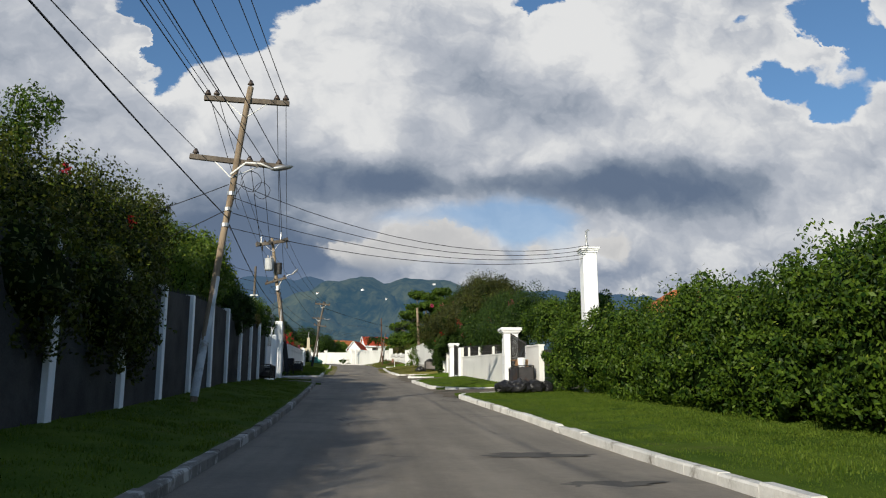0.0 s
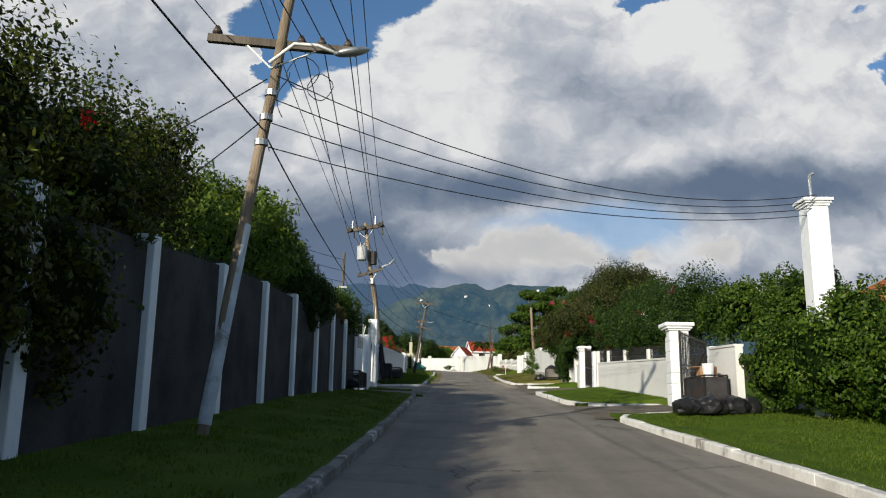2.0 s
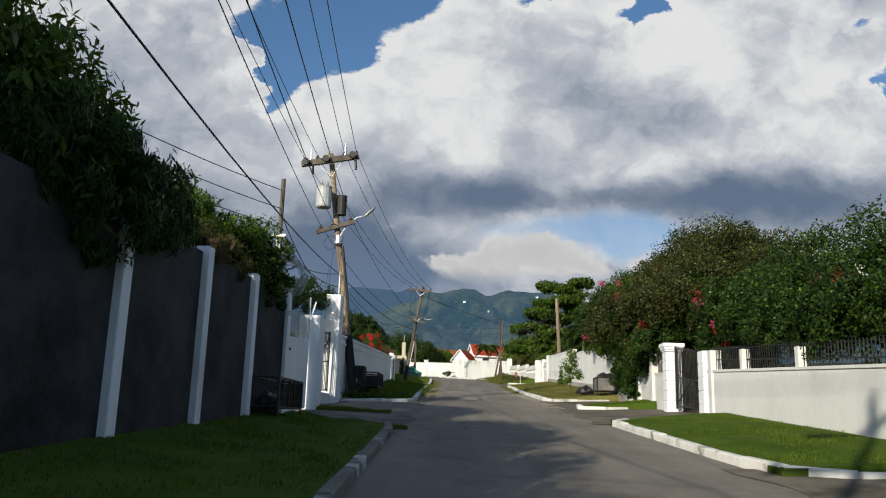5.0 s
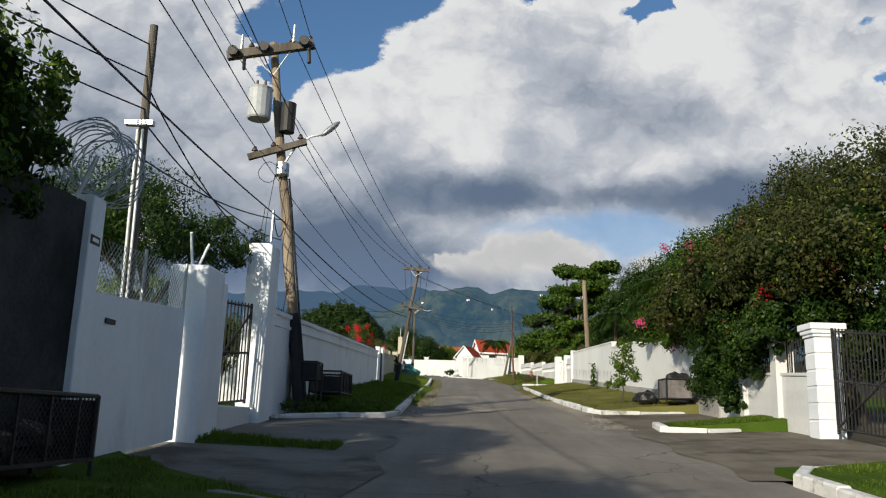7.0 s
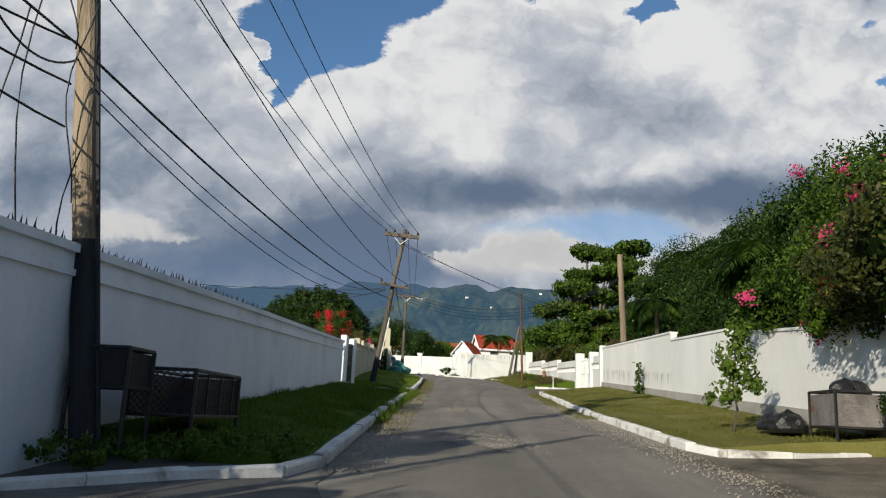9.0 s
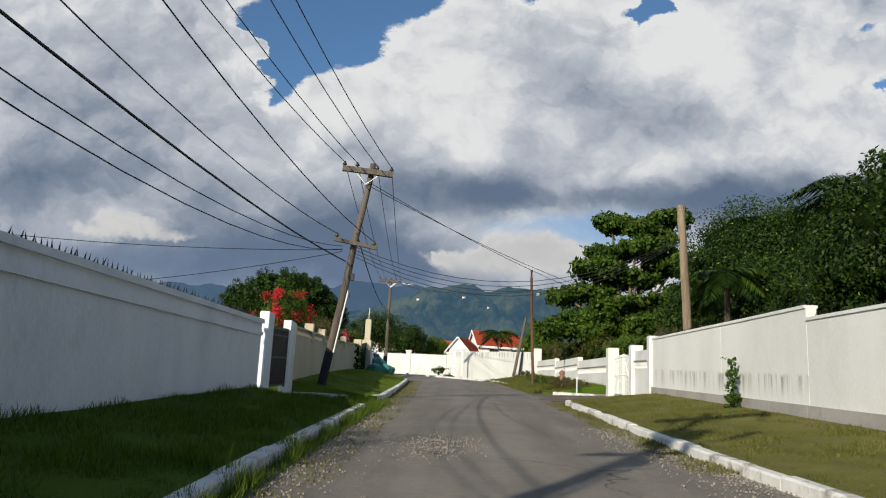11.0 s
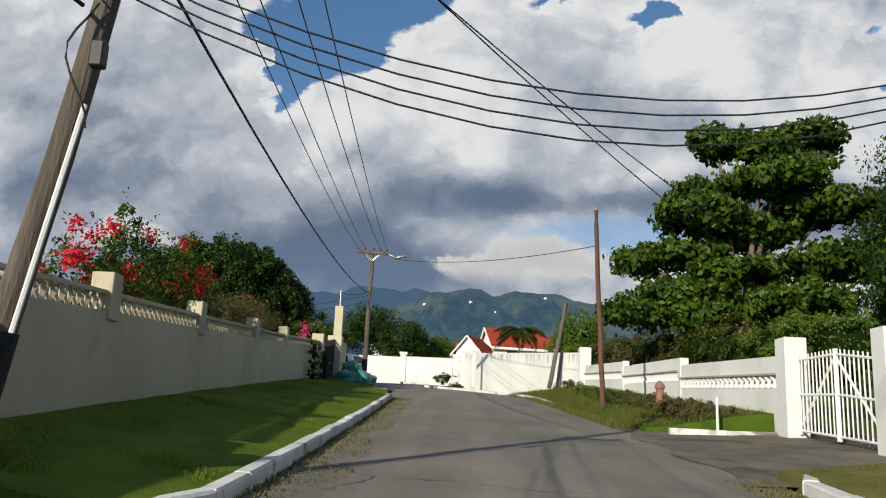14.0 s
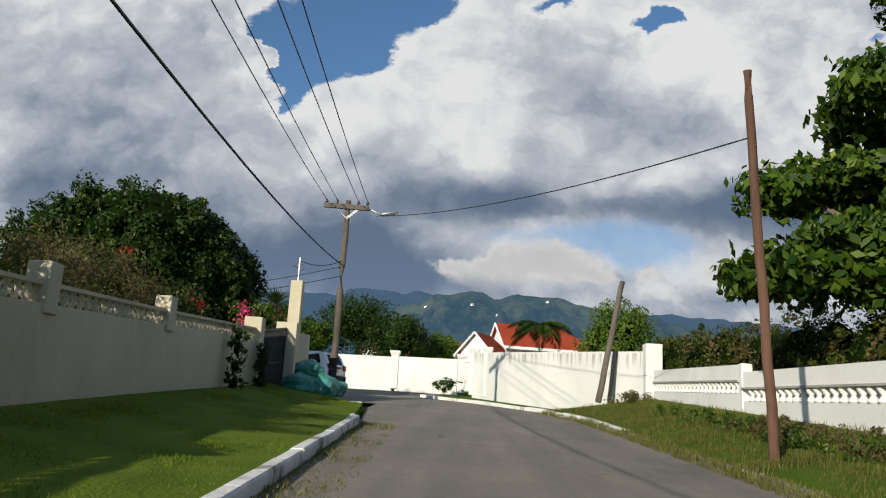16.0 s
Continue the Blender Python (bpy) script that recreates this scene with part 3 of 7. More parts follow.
for a, b in zip(rows, rows[1:]):
    for i in range(7):
        bm.faces.new((a[i], a[i + 1], b[i + 1], b[i]))
tagged(part("side_road", bm, ASPHALT), "grey asphalt side road bending away to the left", "road", kind="structure")
# one sheet of ground to the horizon
bm = bmesh.new()
xs = [-2600, -900, -300, -100, -40, -20, -7, 0, 7, 20, 40, 100, 300, 900, 2600]
ys = [-900, -300, -100, -40, -10, 5, 15, 30, 60, 90, 120, 150, 200, 300, 500, 900, 1600, 2600]
rows = [[bm.verts.new((x, y, G(min(y, 300)) - 0.12 + max(0, y - 300) * 0.02)) for x in xs] for y in ys]
for a, b in zip(rows, rows[1:]):
    for i in range(len(xs) - 1):
        bm.faces.new((a[i], a[i + 1], b[i + 1], b[i]))
tagged(part("ground", bm, LAWN), "green ground under the gardens and far fields", "ground", kind="structure")


def verge(name, y0, y1, inner, outer, z_in, z_out, label, seed, turf=LAWN):
    bm = made(strip, np.linspace(y0, y1, int((y1 - y0) / 0.7) + 2), inner, outer, z_in, z_out, 0.05, 5, seed)
    got = bmesh.ops.extrude_edge_only(bm, edges=[e for e in bm.edges if len(e.link_faces) == 1])
    for v in got["geom"]:
        if isinstance(v, bmesh.types.BMVert):
            v.co.z -= 0.45
    bmesh.ops.recalc_face_normals(bm, faces=bm.faces)
    if sum(f.normal.z for f in bm.faces) < 0:
        bmesh.ops.reverse_faces(bm, faces=bm.faces)
    return tagged(part(name, bm, turf), label, "grass verge", kind="structure")


def kz(y):
    return G(y) + 0.10


verge("verge_left", -40, 42.5, lambda y: KL(y) - 0.14, lambda y: WL(y) + 0.05, kz, lambda y: G(y) + VL(y), "grass verge between kerb and wall, in shade", 1)
corner_edge = along((42.4, -1.95), (43.2, -2.9), (44.2, -3.9), (45.2, -4.9))
verge("verge_left", 42.45, 45.1, corner_edge, lambda y: WL(y) + 0.03, lambda y: G(y) + 0.06, lambda y: G(y) + 0.16, "ragged end of the grass verge before the gate", 9)
verge("verge_left", 47.2, 48.3, lambda y: -2.75 - 0.5 * abs(math.sin(y * 5)), lambda y: -5.0, lambda y: G(y) - 0.01, lambda y: G(y) + 0.11, "narrow strip of grass across the driveway apron", 10)
VG = along((55, 0.36), (72.5, 0.42), (74.6, 0.08), (78, 0.06))
KG = along((55, 0.10), (73, 0.10), (74.6, 0.0), (78, -0.01))
verge("verge_left", 55, 77.8, lambda y: KL(y) - 0.14, lambda y: WL(y) + 0.05, lambda y: G(y) + KG(y), lambda y: G(y) + VG(y), "grass verge with long grass beside the kerb", 2)
verge("verge_left", 77.82, 105.6, lambda y: KL(y) - 0.14, lambda y: WL(y) + 0.05, kz, lambda y: G(y) + VL(y), "mown light green lawn before the cream wall", 12, LAWN_LIGHT)
verge("verge_right", -40, 31.5, lambda y: KR(y) + 0.14, lambda y: WR(y) + 3.2, kz, lambda y: G(y) + VR(y), "sunlit mown grass verge beside the hedge", 3)
verge("verge_right", 36.2, 46.2, lambda y: KR(y) + 0.14, lambda y: WR(y) - 0.02, kz, lambda y: G(y) + VR(y), "sunlit mown grass verge before the wall", 4)
verge("verge_right", 52.8, 54.1, lambda y: 3.3 + 0.1 * (y - 52.8), lambda y: WR(y) - 0.02, kz, lambda y: G(y) + VR(y), "small grass island between two driveways", 5)
verge("verge_right", 58.75, 82.2, lambda y: KR(y) + 0.14, lambda y: WR(y) - 0.02, kz, lambda y: G(y) + VR(y), "sunlit yellowish mown grass verge before the wall", 6, LAWN_DRY)
verge("verge_right", 89.0, 108, lambda y: KR(y) + 0.14, lambda y: WR(y) - 0.02, kz, lambda y: G(y) + VR(y), "grass verge with weeds before the wall", 7)
for y0, y1, line, wall, height in ((42.4, 55.2, KL, WL, VL),):
    bm = made(strip, np.linspace(y0, y1, 14), lambda y: KL(y) + 0.25 + 0.15 * math.sin(y * 1.7), lambda y: WL(y) - 4, lambda y: G(y) - 0.008, lambda y: G(y) + 0.16, 0.02, 4, 8)
    tagged(part("driveway", bm, APRON), "worn concrete driveway apron before the gates", "driveway", kind="structure")
for y0, y1 in ((30.6, 37.0), (45.6, 53.4), (53.42, 59.4), (81.6, 89.6)):
    bm = made(strip, np.linspace(y0, y1, 24), lambda y: KR(y) - 0.30 - 0.12 * math.sin(y * 2.1), lambda y: WR(y) + 5, lambda y: G(y) - 0.010, lambda y: G(y) + 0.24, 0.02, 4, 8)
    tagged(part("driveway", bm, DRIVE), "worn brownish driveway apron with loose gravel before a gate", "driveway", kind="structure")

def kerb(points, label="white-painted concrete kerb with worn chipped paint", paint=KERB, high=0.125):
    """A run of kerb stones along points of the plan."""
    holder = tagged(new("kerb"), label, "kerb", kind="structure")
    P = [Vector((x, y, 0)) for x, y in points]
    dist = np.cumsum([0] + [(b - a).length for a, b in zip(P, P[1:])])
    count = max(1, int(dist[-1] / 0.95))
    at = lambda d: Vector((np.interp(d, dist, [p.x for p in P]), np.interp(d, dist, [p.y for p in P]), 0))
    for i in range(count):
        a, b = at(dist[-1] * i / count + 0.006), at(dist[-1] * (i + 1) / count - 0.006)
        d = (b - a).normalized()
        side = Vector((-d.y, d.x, 0)) * 0.085
        bm = bmesh.new()
        h = high + random.uniform(-0.014, 0.014)
        prof = ((-1.0, -0.25), (1.0, -0.25), (1.0, h - 0.025), (0.75, h), (-0.75, h), (-1.0, h - 0.025))
        rings = [[bm.verts.new(p + side * (s + random.uniform(-0.05, 0.05)) + Vector((0, 0, G(p.y) + z))) for s, z in prof] for p in (a, b)]
        for k in range(6):
            bm.faces.new((rings[0][k], rings[0][(k + 1) % 6], rings[1][(k + 1) % 6], rings[1][k]))
        bm.faces.new(rings[0][::-1]), bm.faces.new(rings[1])
        bmesh.ops.recalc_face_normals(bm, faces=bm.faces)
        part("kerb_stone", bm, paint, holder)
    return holder


def line_points(line, y0, y1, off, step=2.0):
    return [(line(y) + off, y) for y in np.linspace(y0, y1, max(2, int((y1 - y0) / step)))]


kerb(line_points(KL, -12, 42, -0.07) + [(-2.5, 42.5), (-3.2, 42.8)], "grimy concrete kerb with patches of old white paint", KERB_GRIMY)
kerb([(-5.0, 52.5), (-3.6, 54.0), (-2.9, 54.5), (-2.68, 55.2)] + line_points(KL, 56, 73.9, -0.07))
kerb([(-5.35, 77.8), (-4.4, 77.82), (-3.55, 77.9), (-3.2, 78.4)] + line_points(KL, 79, 100.3, -0.07) + [(-4.1, 100.7)])
kerb([(-6.9, 104.8), (-5.4, 105.6), (-4.6, 106.0)])
kerb(line_points(KR, -12, 29.6, 0.07) + [(3.75, 30.4), (4.3, 31.1), (5.4, 31.9)])
kerb([(6.3, 36.3), (4.4, 36.0), (3.6, 36.2), (3.4, 37.0)] + line_points(KR, 38, 45.3, 0.07) + [(3.1, 46.0), (4.2, 46.6)])
kerb([(6.0, 53.6), (4.2, 52.6), (3.3, 52.2), (3.0, 52.9), (3.2, 53.8)])
kerb([(5.6, 59.0), (3.6, 58.3), (2.75, 58.4), (2.58, 59.2)] + line_points(KR, 60, 81.0, 0.07) + [(2.4, 82.0), (3.4, 82.6)])
kerb([(4.7, 88.9), (3.4, 88.45), (2.6, 88.6)])
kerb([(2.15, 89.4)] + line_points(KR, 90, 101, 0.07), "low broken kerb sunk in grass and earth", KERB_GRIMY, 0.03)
kerb(line_points(KR, 101, 116, 0.07), "white kerb half sunk in grass", KERB, 0.09)


# ---- walls ----
def pilaster(parent, x, y, w, d, z0, z1, mat=WHITE, cap=0.0, name="pilaster"):
    """An upright pier; cap: how far a moulded head stands out."""
    bm = box(bmesh.new(), x - d / 2, x + d / 2, y - w / 2, y + w / 2, G(y) + z0, G(y) + z1, 0.012)
    if cap:
        for a, b, s in ((z1, z1 + 0.05, 0.4), (z1 + 0.05, z1 + 0.11, 0.75), (z1 + 0.11, z1 + 0.22, 1.0)):
            box(bm, x - d / 2 - cap * s, x + d / 2 + cap * s, y - w / 2 - cap * s, y + w / 2 + cap * s, G(y) + a, G(y) + b, 0.01)
    return part(name, bm, mat, parent)


PIERS = (-18.5, -14.8, -11.2, -7.6, -4.0, -0.4, 3.1, 6.5, 9.8, 13.1, 17.1, 20.5, 24.1, 27.6, 31.15, 34.5, 37.6, 40.55)
grey = tagged(new("wall_grey"), "tall grey rendered garden wall with white pilasters and a strip of spikes", "wall", kind="structure")
part("wall_face", made(run, WL, -30, 43.6, -0.2, 0.2, -0.3, lambda y: 3.15 + 0.1 * math.sin(y * 0.3) * (y < 36) - 0.03 * max(0, y - 34)), RENDERED, grey)
for y in PIERS:
    pilaster(grey, WL(y) - 0.06, y, 0.26, 0.34, 0.0, 3.26 - 0.035 * max(0, y - 34))


def spikes(bm, line, y0, y1, x_off, z, gap, size):
    for y in np.arange(y0, y1, gap):
        x, b = line(y) + x_off + random.uniform(-0.02, 0.02), G(y) + (z(y) if callable(z) else z)
        tip = bm.verts.new((x + random.uniform(-0.03, 0.05), y + random.uniform(-0.04, 0.04), b + size * random.uniform(0.7, 1.25)))
        foot = [bm.verts.new((x + 0.02 * math.cos(a), y + 0.02 * math.sin(a), b - 0.02)) for a in (0, 2.1, 4.2)]
        for k in range(3):
            bm.faces.new((foot[k], foot[(k + 1) % 3], tip))
    return bm


tagged(part("spikes", made(spikes, WL, 19, 43.4, -0.1, lambda y: 3.15 + 0.1 * math.sin(y * 0.3) * (y < 36) - 0.03 * max(0, y - 34), 0.13, 0.17), IRON, grey), kind="stuff")

top_left = along((52, 2.34), (62, 2.1), (73, 1.8))
white_left = tagged(new("wall_white"), "long white-painted garden wall with moulded coping and spikes, in shade", "wall", kind="structure")
part("wall_face", made(run, WL, 51.9, 73.4, -0.2, 0.2, -0.3, lambda y: top_left(y) - 0.03), WHITE, white_left)
part("coping", made(run, WL, 51.95, 73.4, -0.22, 0.26, lambda y: top_left(y) - 0.34, lambda y: top_left(y) - 0.27), WHITE, white_left)
part("coping", made(run, WL, 51.95, 73.4, -0.23, 0.28, lambda y: top_left(y) - 0.09, top_left), WHITE, white_left)
tagged(part("spikes", made(spikes, WL, 52.2, 73.2, -0.08, top_left, 0.11, 0.12), IRON, white_left), kind="stuff")
pilaster(white_left, -5.275, 74.0, 0.5, 0.21, 0.0, 1.98, WHITE, name="gate_pier")
pilaster(white_left, -5.40, 76.98, 0.7, 0.2, 0.0, 1.92, WHITE, name="gate_pier")
part("wall_face", made(run, WL, 77.35, 78.28, -0.2, 0.2, -0.3, 1.78), WHITE, white_left)

cream = tagged(new("wall_cream"), "cream-painted garden wall with a pierced block top", "wall", kind="structure")
part("wall_face", made(run, WL, 78.3, 103.9, -0.2, 0.2, -0.3, 1.62), CREAM, cream)
part("coping", made(run, WL, 78.3, 103.9, -0.17, 0.14, 1.84, 1.89), CREAM, cream)
block = bmesh.new()
for s in (-1, 1):
    tube(block, [(0, -0.115 * s, 0.0), (0, 0.115 * s, 0.24)], 0.026, 4)
tube(block, [(0, 0.12, 0.0), (0, 0.12, 0.24)], 0.022, 4)
for k, y in enumerate(np.arange(78.45, 103.8, 0.25)):
    if k == 0:
        first = part("pierced_block", block, CREAM, cream)
        ob = first
    else:
        ob = new("pierced_block", first.data)
        ob.parent = cream
    ob.matrix_basis = pose(WL(y) - 0.1, y, G(y) + 1.61)
for y in (83.0, 87.8, 93.2, 97.8):
    pilaster(cream, WL(y) - 0.1, y, 0.3, 0.3, 1.5, 2.12, CREAM)
pilaster(cream, -7.15, 103.9, 0.35, 0.45, 0.0, 2.15, CREAM, name="gate_pier")
pilaster(cream, -7.0, 107.0, 0.5, 0.6, 0.0, 2.2, CREAM, name="gate_pier")
part("wall_face", made(run, lambda y: -7.0, 107.2, 110.5, -0.3, 0.25, -0.3, 2.0), CREAM, cream)

WHITE_WALL = "white-painted garden wall, streaked with grey near its foot"
def right_wall(y0, y1, h0, h1, label=WHITE_WALL, cap=True, paint=WHITE_OLD):
    """A length of the right-hand wall with its slim coping and grey plinth."""
    w = tagged(new("wall_white"), label, "wall", kind="structure")
    f = along((y0, h0), (y1, h1))
    part("wall_face", made(run, WR, y0, y1, 0.0, 0.2, -0.3, f), paint, w)
    if cap:
        part("coping", made(run, WR, y0, y1, -0.03, 0.26, f, lambda y: f(y) + 0.06), WHITE_OLD, w)
    return w

w = right_wall(35.9, 47.6, 1.58, 1.36, "white garden wall with piers and an iron fence on top")
for y, wide, foot in ((38.7, 0.2, 1.35), (42.2, 0.2, 1.3), (45.2, 0.2, 1.25), (47.3, 0.3, 0.0)):
    pilaster(w, WR(y) + 0.1, y, wide, wide, foot, 1.95, WHITE_OLD)
bm = bmesh.new()
for y in np.arange(36.1, 47.5, 0.13):
    tube(bm, [(WR(y) + 0.1, y, G(y) + 1.4), (WR(y) + 0.1, y, G(y) + 2.05)], 0.012, 4)
for z in (1.7, 2.0):
    tube(bm, [(WR(y) + 0.1, y, G(y) + z) for y in (36, 40, 44, 47.5)], 0.014, 4)
part("railing", bm, IRON, w)
w = right_wall(30.4, 32.3, 1.92, 1.85)
w = right_wall(51.4, 57.0, 1.25, 1.2, "shaded white garden wall with a barred opening under a tree")
for y in (53.2, 55.2):
    pilaster(w, WR(y) + 0.1, y, 0.35, 0.4, 0.0, 2.1, WHITE_OLD)
bm = bmesh.new()
for y in np.arange(51.6, 56.9, 0.12):
    tube(bm, [(WR(y) + 0.1, y, G(y) + 1.1), (WR(y) + 0.1, y, G(y) + 2.0)], 0.012, 4)
part("railing", bm, IRON, w)
for y0, y1, h0, h1 in ((57.02, 66.4, 2.1, 2.2), (66.42, 71.7, 2.3, 2.18), (71.72, 76.5, 2.42, 2.3), (76.52, 82.7, 2.3, 2.12)):
    w = right_wall(y0, y1, h0, h1, paint=WHITE_DRIP if y0 > 70 else WHITE_OLD)
    part("plinth", made(run, WR, y0, y1, -0.05, 0.05, -0.2, lambda y: 0.62), CONCRETE, w)
    tagged(part("spikes", made(spikes, WR, y0 + 0.1, y1 - 0.1, 0.1, lambda y: np.interp(y, (y0, y1), (h0, h1)) + 0.06, 0.12, 0.10), IRON, w), kind="stuff")
pilaster(w, WR(82.9) + 0.08, 82.9, 0.36, 0.36, 0.0, 2.24, WHITE_OLD)

baluster_mesh = bmesh.new()
tube(baluster_mesh, [(0, 0, 0), (0, 0, 0.03), (0, 0, 0.11), (0, 0, 0.19), (0, 0, 0.22)], [0.10, 0.10, 0.035, 0.10, 0.10], 8)
baluster_data = None
def baluster_wall(y0, y1, h0, h1):
    """White wall with a ledge and a band of waisted balusters through it."""
    global baluster_data, baluster_mesh
    w = tagged(new("wall_white"), "white garden wall with a ledge and a band of balusters", "wall", kind="structure")
    f = along((y0, h0), (y1, h1))
    part("wall_face", made(run, WR, y0, y1, 0.0, 0.2, -0.3, lambda y: f(y) - 0.62), WHITE_OLD, w)
    part("wall_face", made(run, WR, y0, y1, 0.0, 0.2, lambda y: f(y) - 0.40, f), WHITE_OLD, w)
    part("ledge", made(run, WR, y0, y1, -0.05, 0.08, lambda y: f(y) - 0.37, lambda y: f(y) - 0.33), CONCRETE, w)
    part("band_back", made(run, WR, y0, y1, 0.15, 0.04, lambda y: f(y) - 0.63, lambda y: f(y) - 0.38), WHITE_OLD, w)
    for y in np.arange(y0 + 0.2, y1 - 0.1, 0.29):
        if baluster_data is None:
            ob = part("baluster", baluster_mesh, WHITE_OLD, w, smooth=True)
            baluster_data = ob.data
        else:
            ob = new("baluster", baluster_data)
            ob.parent = w
        ob.matrix_basis = pose(WR(y) + 0.07, y, G(y) + f(y) - 0.62)
    return w

w = baluster_wall(83.1, 84.85, 1.82, 1.78)
pilaster(w, WR(85.05) + 0.1, 85.05, 0.42, 0.42, 0.0, 1.98, WHITE_OLD)
w = baluster_wall(88.6, 95.0, 1.6, 1.43)
pilaster(w, WR(88.4) + 0.1, 88.4, 0.5, 0.42, 0.0, 1.93, WHITE_OLD)
pilaster(w, WR(95.05) + 0.1, 95.05, 0.22, 0.24, 0.0, 1.62, WHITE_OLD)
w = baluster_wall(95.15, 101.5, 1.62, 1.4)
pilaster(w, WR(101.6) + 0.1, 101.6, 0.22, 0.24, 0.0, 1.58, WHITE_OLD)
w = baluster_wall(101.7, 108.2, 1.56, 1.42)


def slab(bm, a, b, thick, z0, z1):
    """A straight wall between two places of the plan."""
    a, b = Vector((*a, 0)), Vector((*b, 0))
    d = (b - a).normalized()
    s = Vector((-d.y, d.x, 0)) * thick / 2
    vs = [bm.verts.new(p + k * s + Vector((0, 0, G(p.y) + z))) for z in (z0, z1) for p in (a, b) for k in (-1, 1)]
    for q in ((0, 2, 3, 1), (4, 5, 7, 6), (0, 1, 5, 4), (2, 6, 7, 3), (0, 4, 6, 2), (1, 3, 7, 5)):
        bm.faces.new([vs[i] for i in q])
    bmesh.ops.recalc_face_normals(bm, faces=bm.faces)
    return bm


end = tagged(new("wall_end"), "white-painted weathered wall across the end of the street", "wall", kind="structure")
part("wall_face", made(slab, (-34, 128.0), (-5.7, 126), 0.2, -0.3, 1.62), WHITE_OLD, end)
part("wall_face", made(slab, (-5.5, 126), (-2.3, 125), 0.2, -0.3, 1.66), WHITE_OLD, end)
pilaster(end, -5.6, 126, 0.4, 0.4, 0.0, 1.72, WHITE_OLD, 0.07)
pilaster(end, -2.1, 124.9, 0.4, 0.4, 0.0, 1.7, WHITE_OLD, 0.07)
corner = tagged(new("wall_corner"), "tall white-painted garden wall with black streaks under its top", "wall", kind="structure")
part("wall_face", made(slab, (-1.45, 122), (3.7, 108.5), 0.2, -0.3, 1.98), WHITE_RUN, corner)
pilaster(corner, -1.5, 122.2, 0.4, 0.4, 0.0, 1.98, WHITE_OLD, 0.07)
pilaster(corner, -0.9, 120.6, 0.35, 0.35, 0.0, 2.0, WHITE_OLD, 0.05)
pilaster(corner, 3.8, 108.5, 0.5, 0.5, 0.0, 2.2, WHITE_OLD)
# the gardens are closed off behind and beside the street
for a, b in (((-26, -40), (-26, 128)), ((26, -40), (26, 128)), ((-26, -40), (26, -40))):
    part("wall_face", made(slab, a, b, 0.25, -0.4, 2.2), RENDERED, tagged(new("wall_garden"), "plain grey garden boundary wall", "wall", kind="structure"))


# ---- distance ----
def ridge(name, dist, rows, base, mat, label, seed):
    us, vs = zip(*rows)
    bm = bmesh.new()
    grid = []
    for k, f in enumerate(np.linspace(0, 1, 26)):
        row = []
        for u in np.linspace(us[0], us[-1], 260):
            top = np.interp(u, us, vs) + 0.006 * noise.fractal((u * 26, seed, 0), 0.9, 2.0, 5)
            d = dist * (0.72 + 0.28 * f) + dist * 0.05 * noise.noise((u * 9, f * 3, seed))
            z = d * (base + (top - base) * f ** 0.8) + dist * 0.030 * noise.fractal((u * 20, f * 6, seed), 0.75, 2.0, 7) * math.sin(f * 3.14)
            row.append(bm.verts.new((u * d, d, z)))
        grid.append(row)
    for a, b in zip(grid, grid[1:]):
        for i in range(len(a) - 1):
            bm.faces.new((a[i], a[i + 1], b[i + 1], b[i]))
    return tagged(part(name, bm, mat, smooth=True), label, "mountains", kind="structure")


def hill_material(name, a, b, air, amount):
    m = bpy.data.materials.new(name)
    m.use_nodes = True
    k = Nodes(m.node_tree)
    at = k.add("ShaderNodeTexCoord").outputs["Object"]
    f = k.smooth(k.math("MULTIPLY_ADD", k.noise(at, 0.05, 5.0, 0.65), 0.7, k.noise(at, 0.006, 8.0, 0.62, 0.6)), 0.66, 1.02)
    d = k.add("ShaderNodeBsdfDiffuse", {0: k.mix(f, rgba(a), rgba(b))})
    # air: distance haze painted as a bluish glow over the slope's colours
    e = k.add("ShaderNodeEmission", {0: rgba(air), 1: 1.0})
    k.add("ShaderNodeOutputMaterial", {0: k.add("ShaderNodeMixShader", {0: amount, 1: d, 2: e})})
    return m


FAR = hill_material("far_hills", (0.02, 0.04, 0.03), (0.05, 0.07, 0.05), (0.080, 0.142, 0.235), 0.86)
# light and dark slope colours paint sunlit patches and cloud shade
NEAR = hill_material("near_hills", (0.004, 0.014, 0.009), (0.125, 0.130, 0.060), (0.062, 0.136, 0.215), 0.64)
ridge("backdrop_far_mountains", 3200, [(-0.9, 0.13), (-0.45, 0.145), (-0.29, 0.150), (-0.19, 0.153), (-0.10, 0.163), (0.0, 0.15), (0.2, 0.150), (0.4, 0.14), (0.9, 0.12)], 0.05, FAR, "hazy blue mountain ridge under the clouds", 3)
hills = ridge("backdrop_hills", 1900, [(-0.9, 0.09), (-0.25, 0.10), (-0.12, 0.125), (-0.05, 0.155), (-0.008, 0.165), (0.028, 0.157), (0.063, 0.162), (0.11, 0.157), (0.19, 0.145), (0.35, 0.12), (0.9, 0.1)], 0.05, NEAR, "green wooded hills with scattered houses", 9)


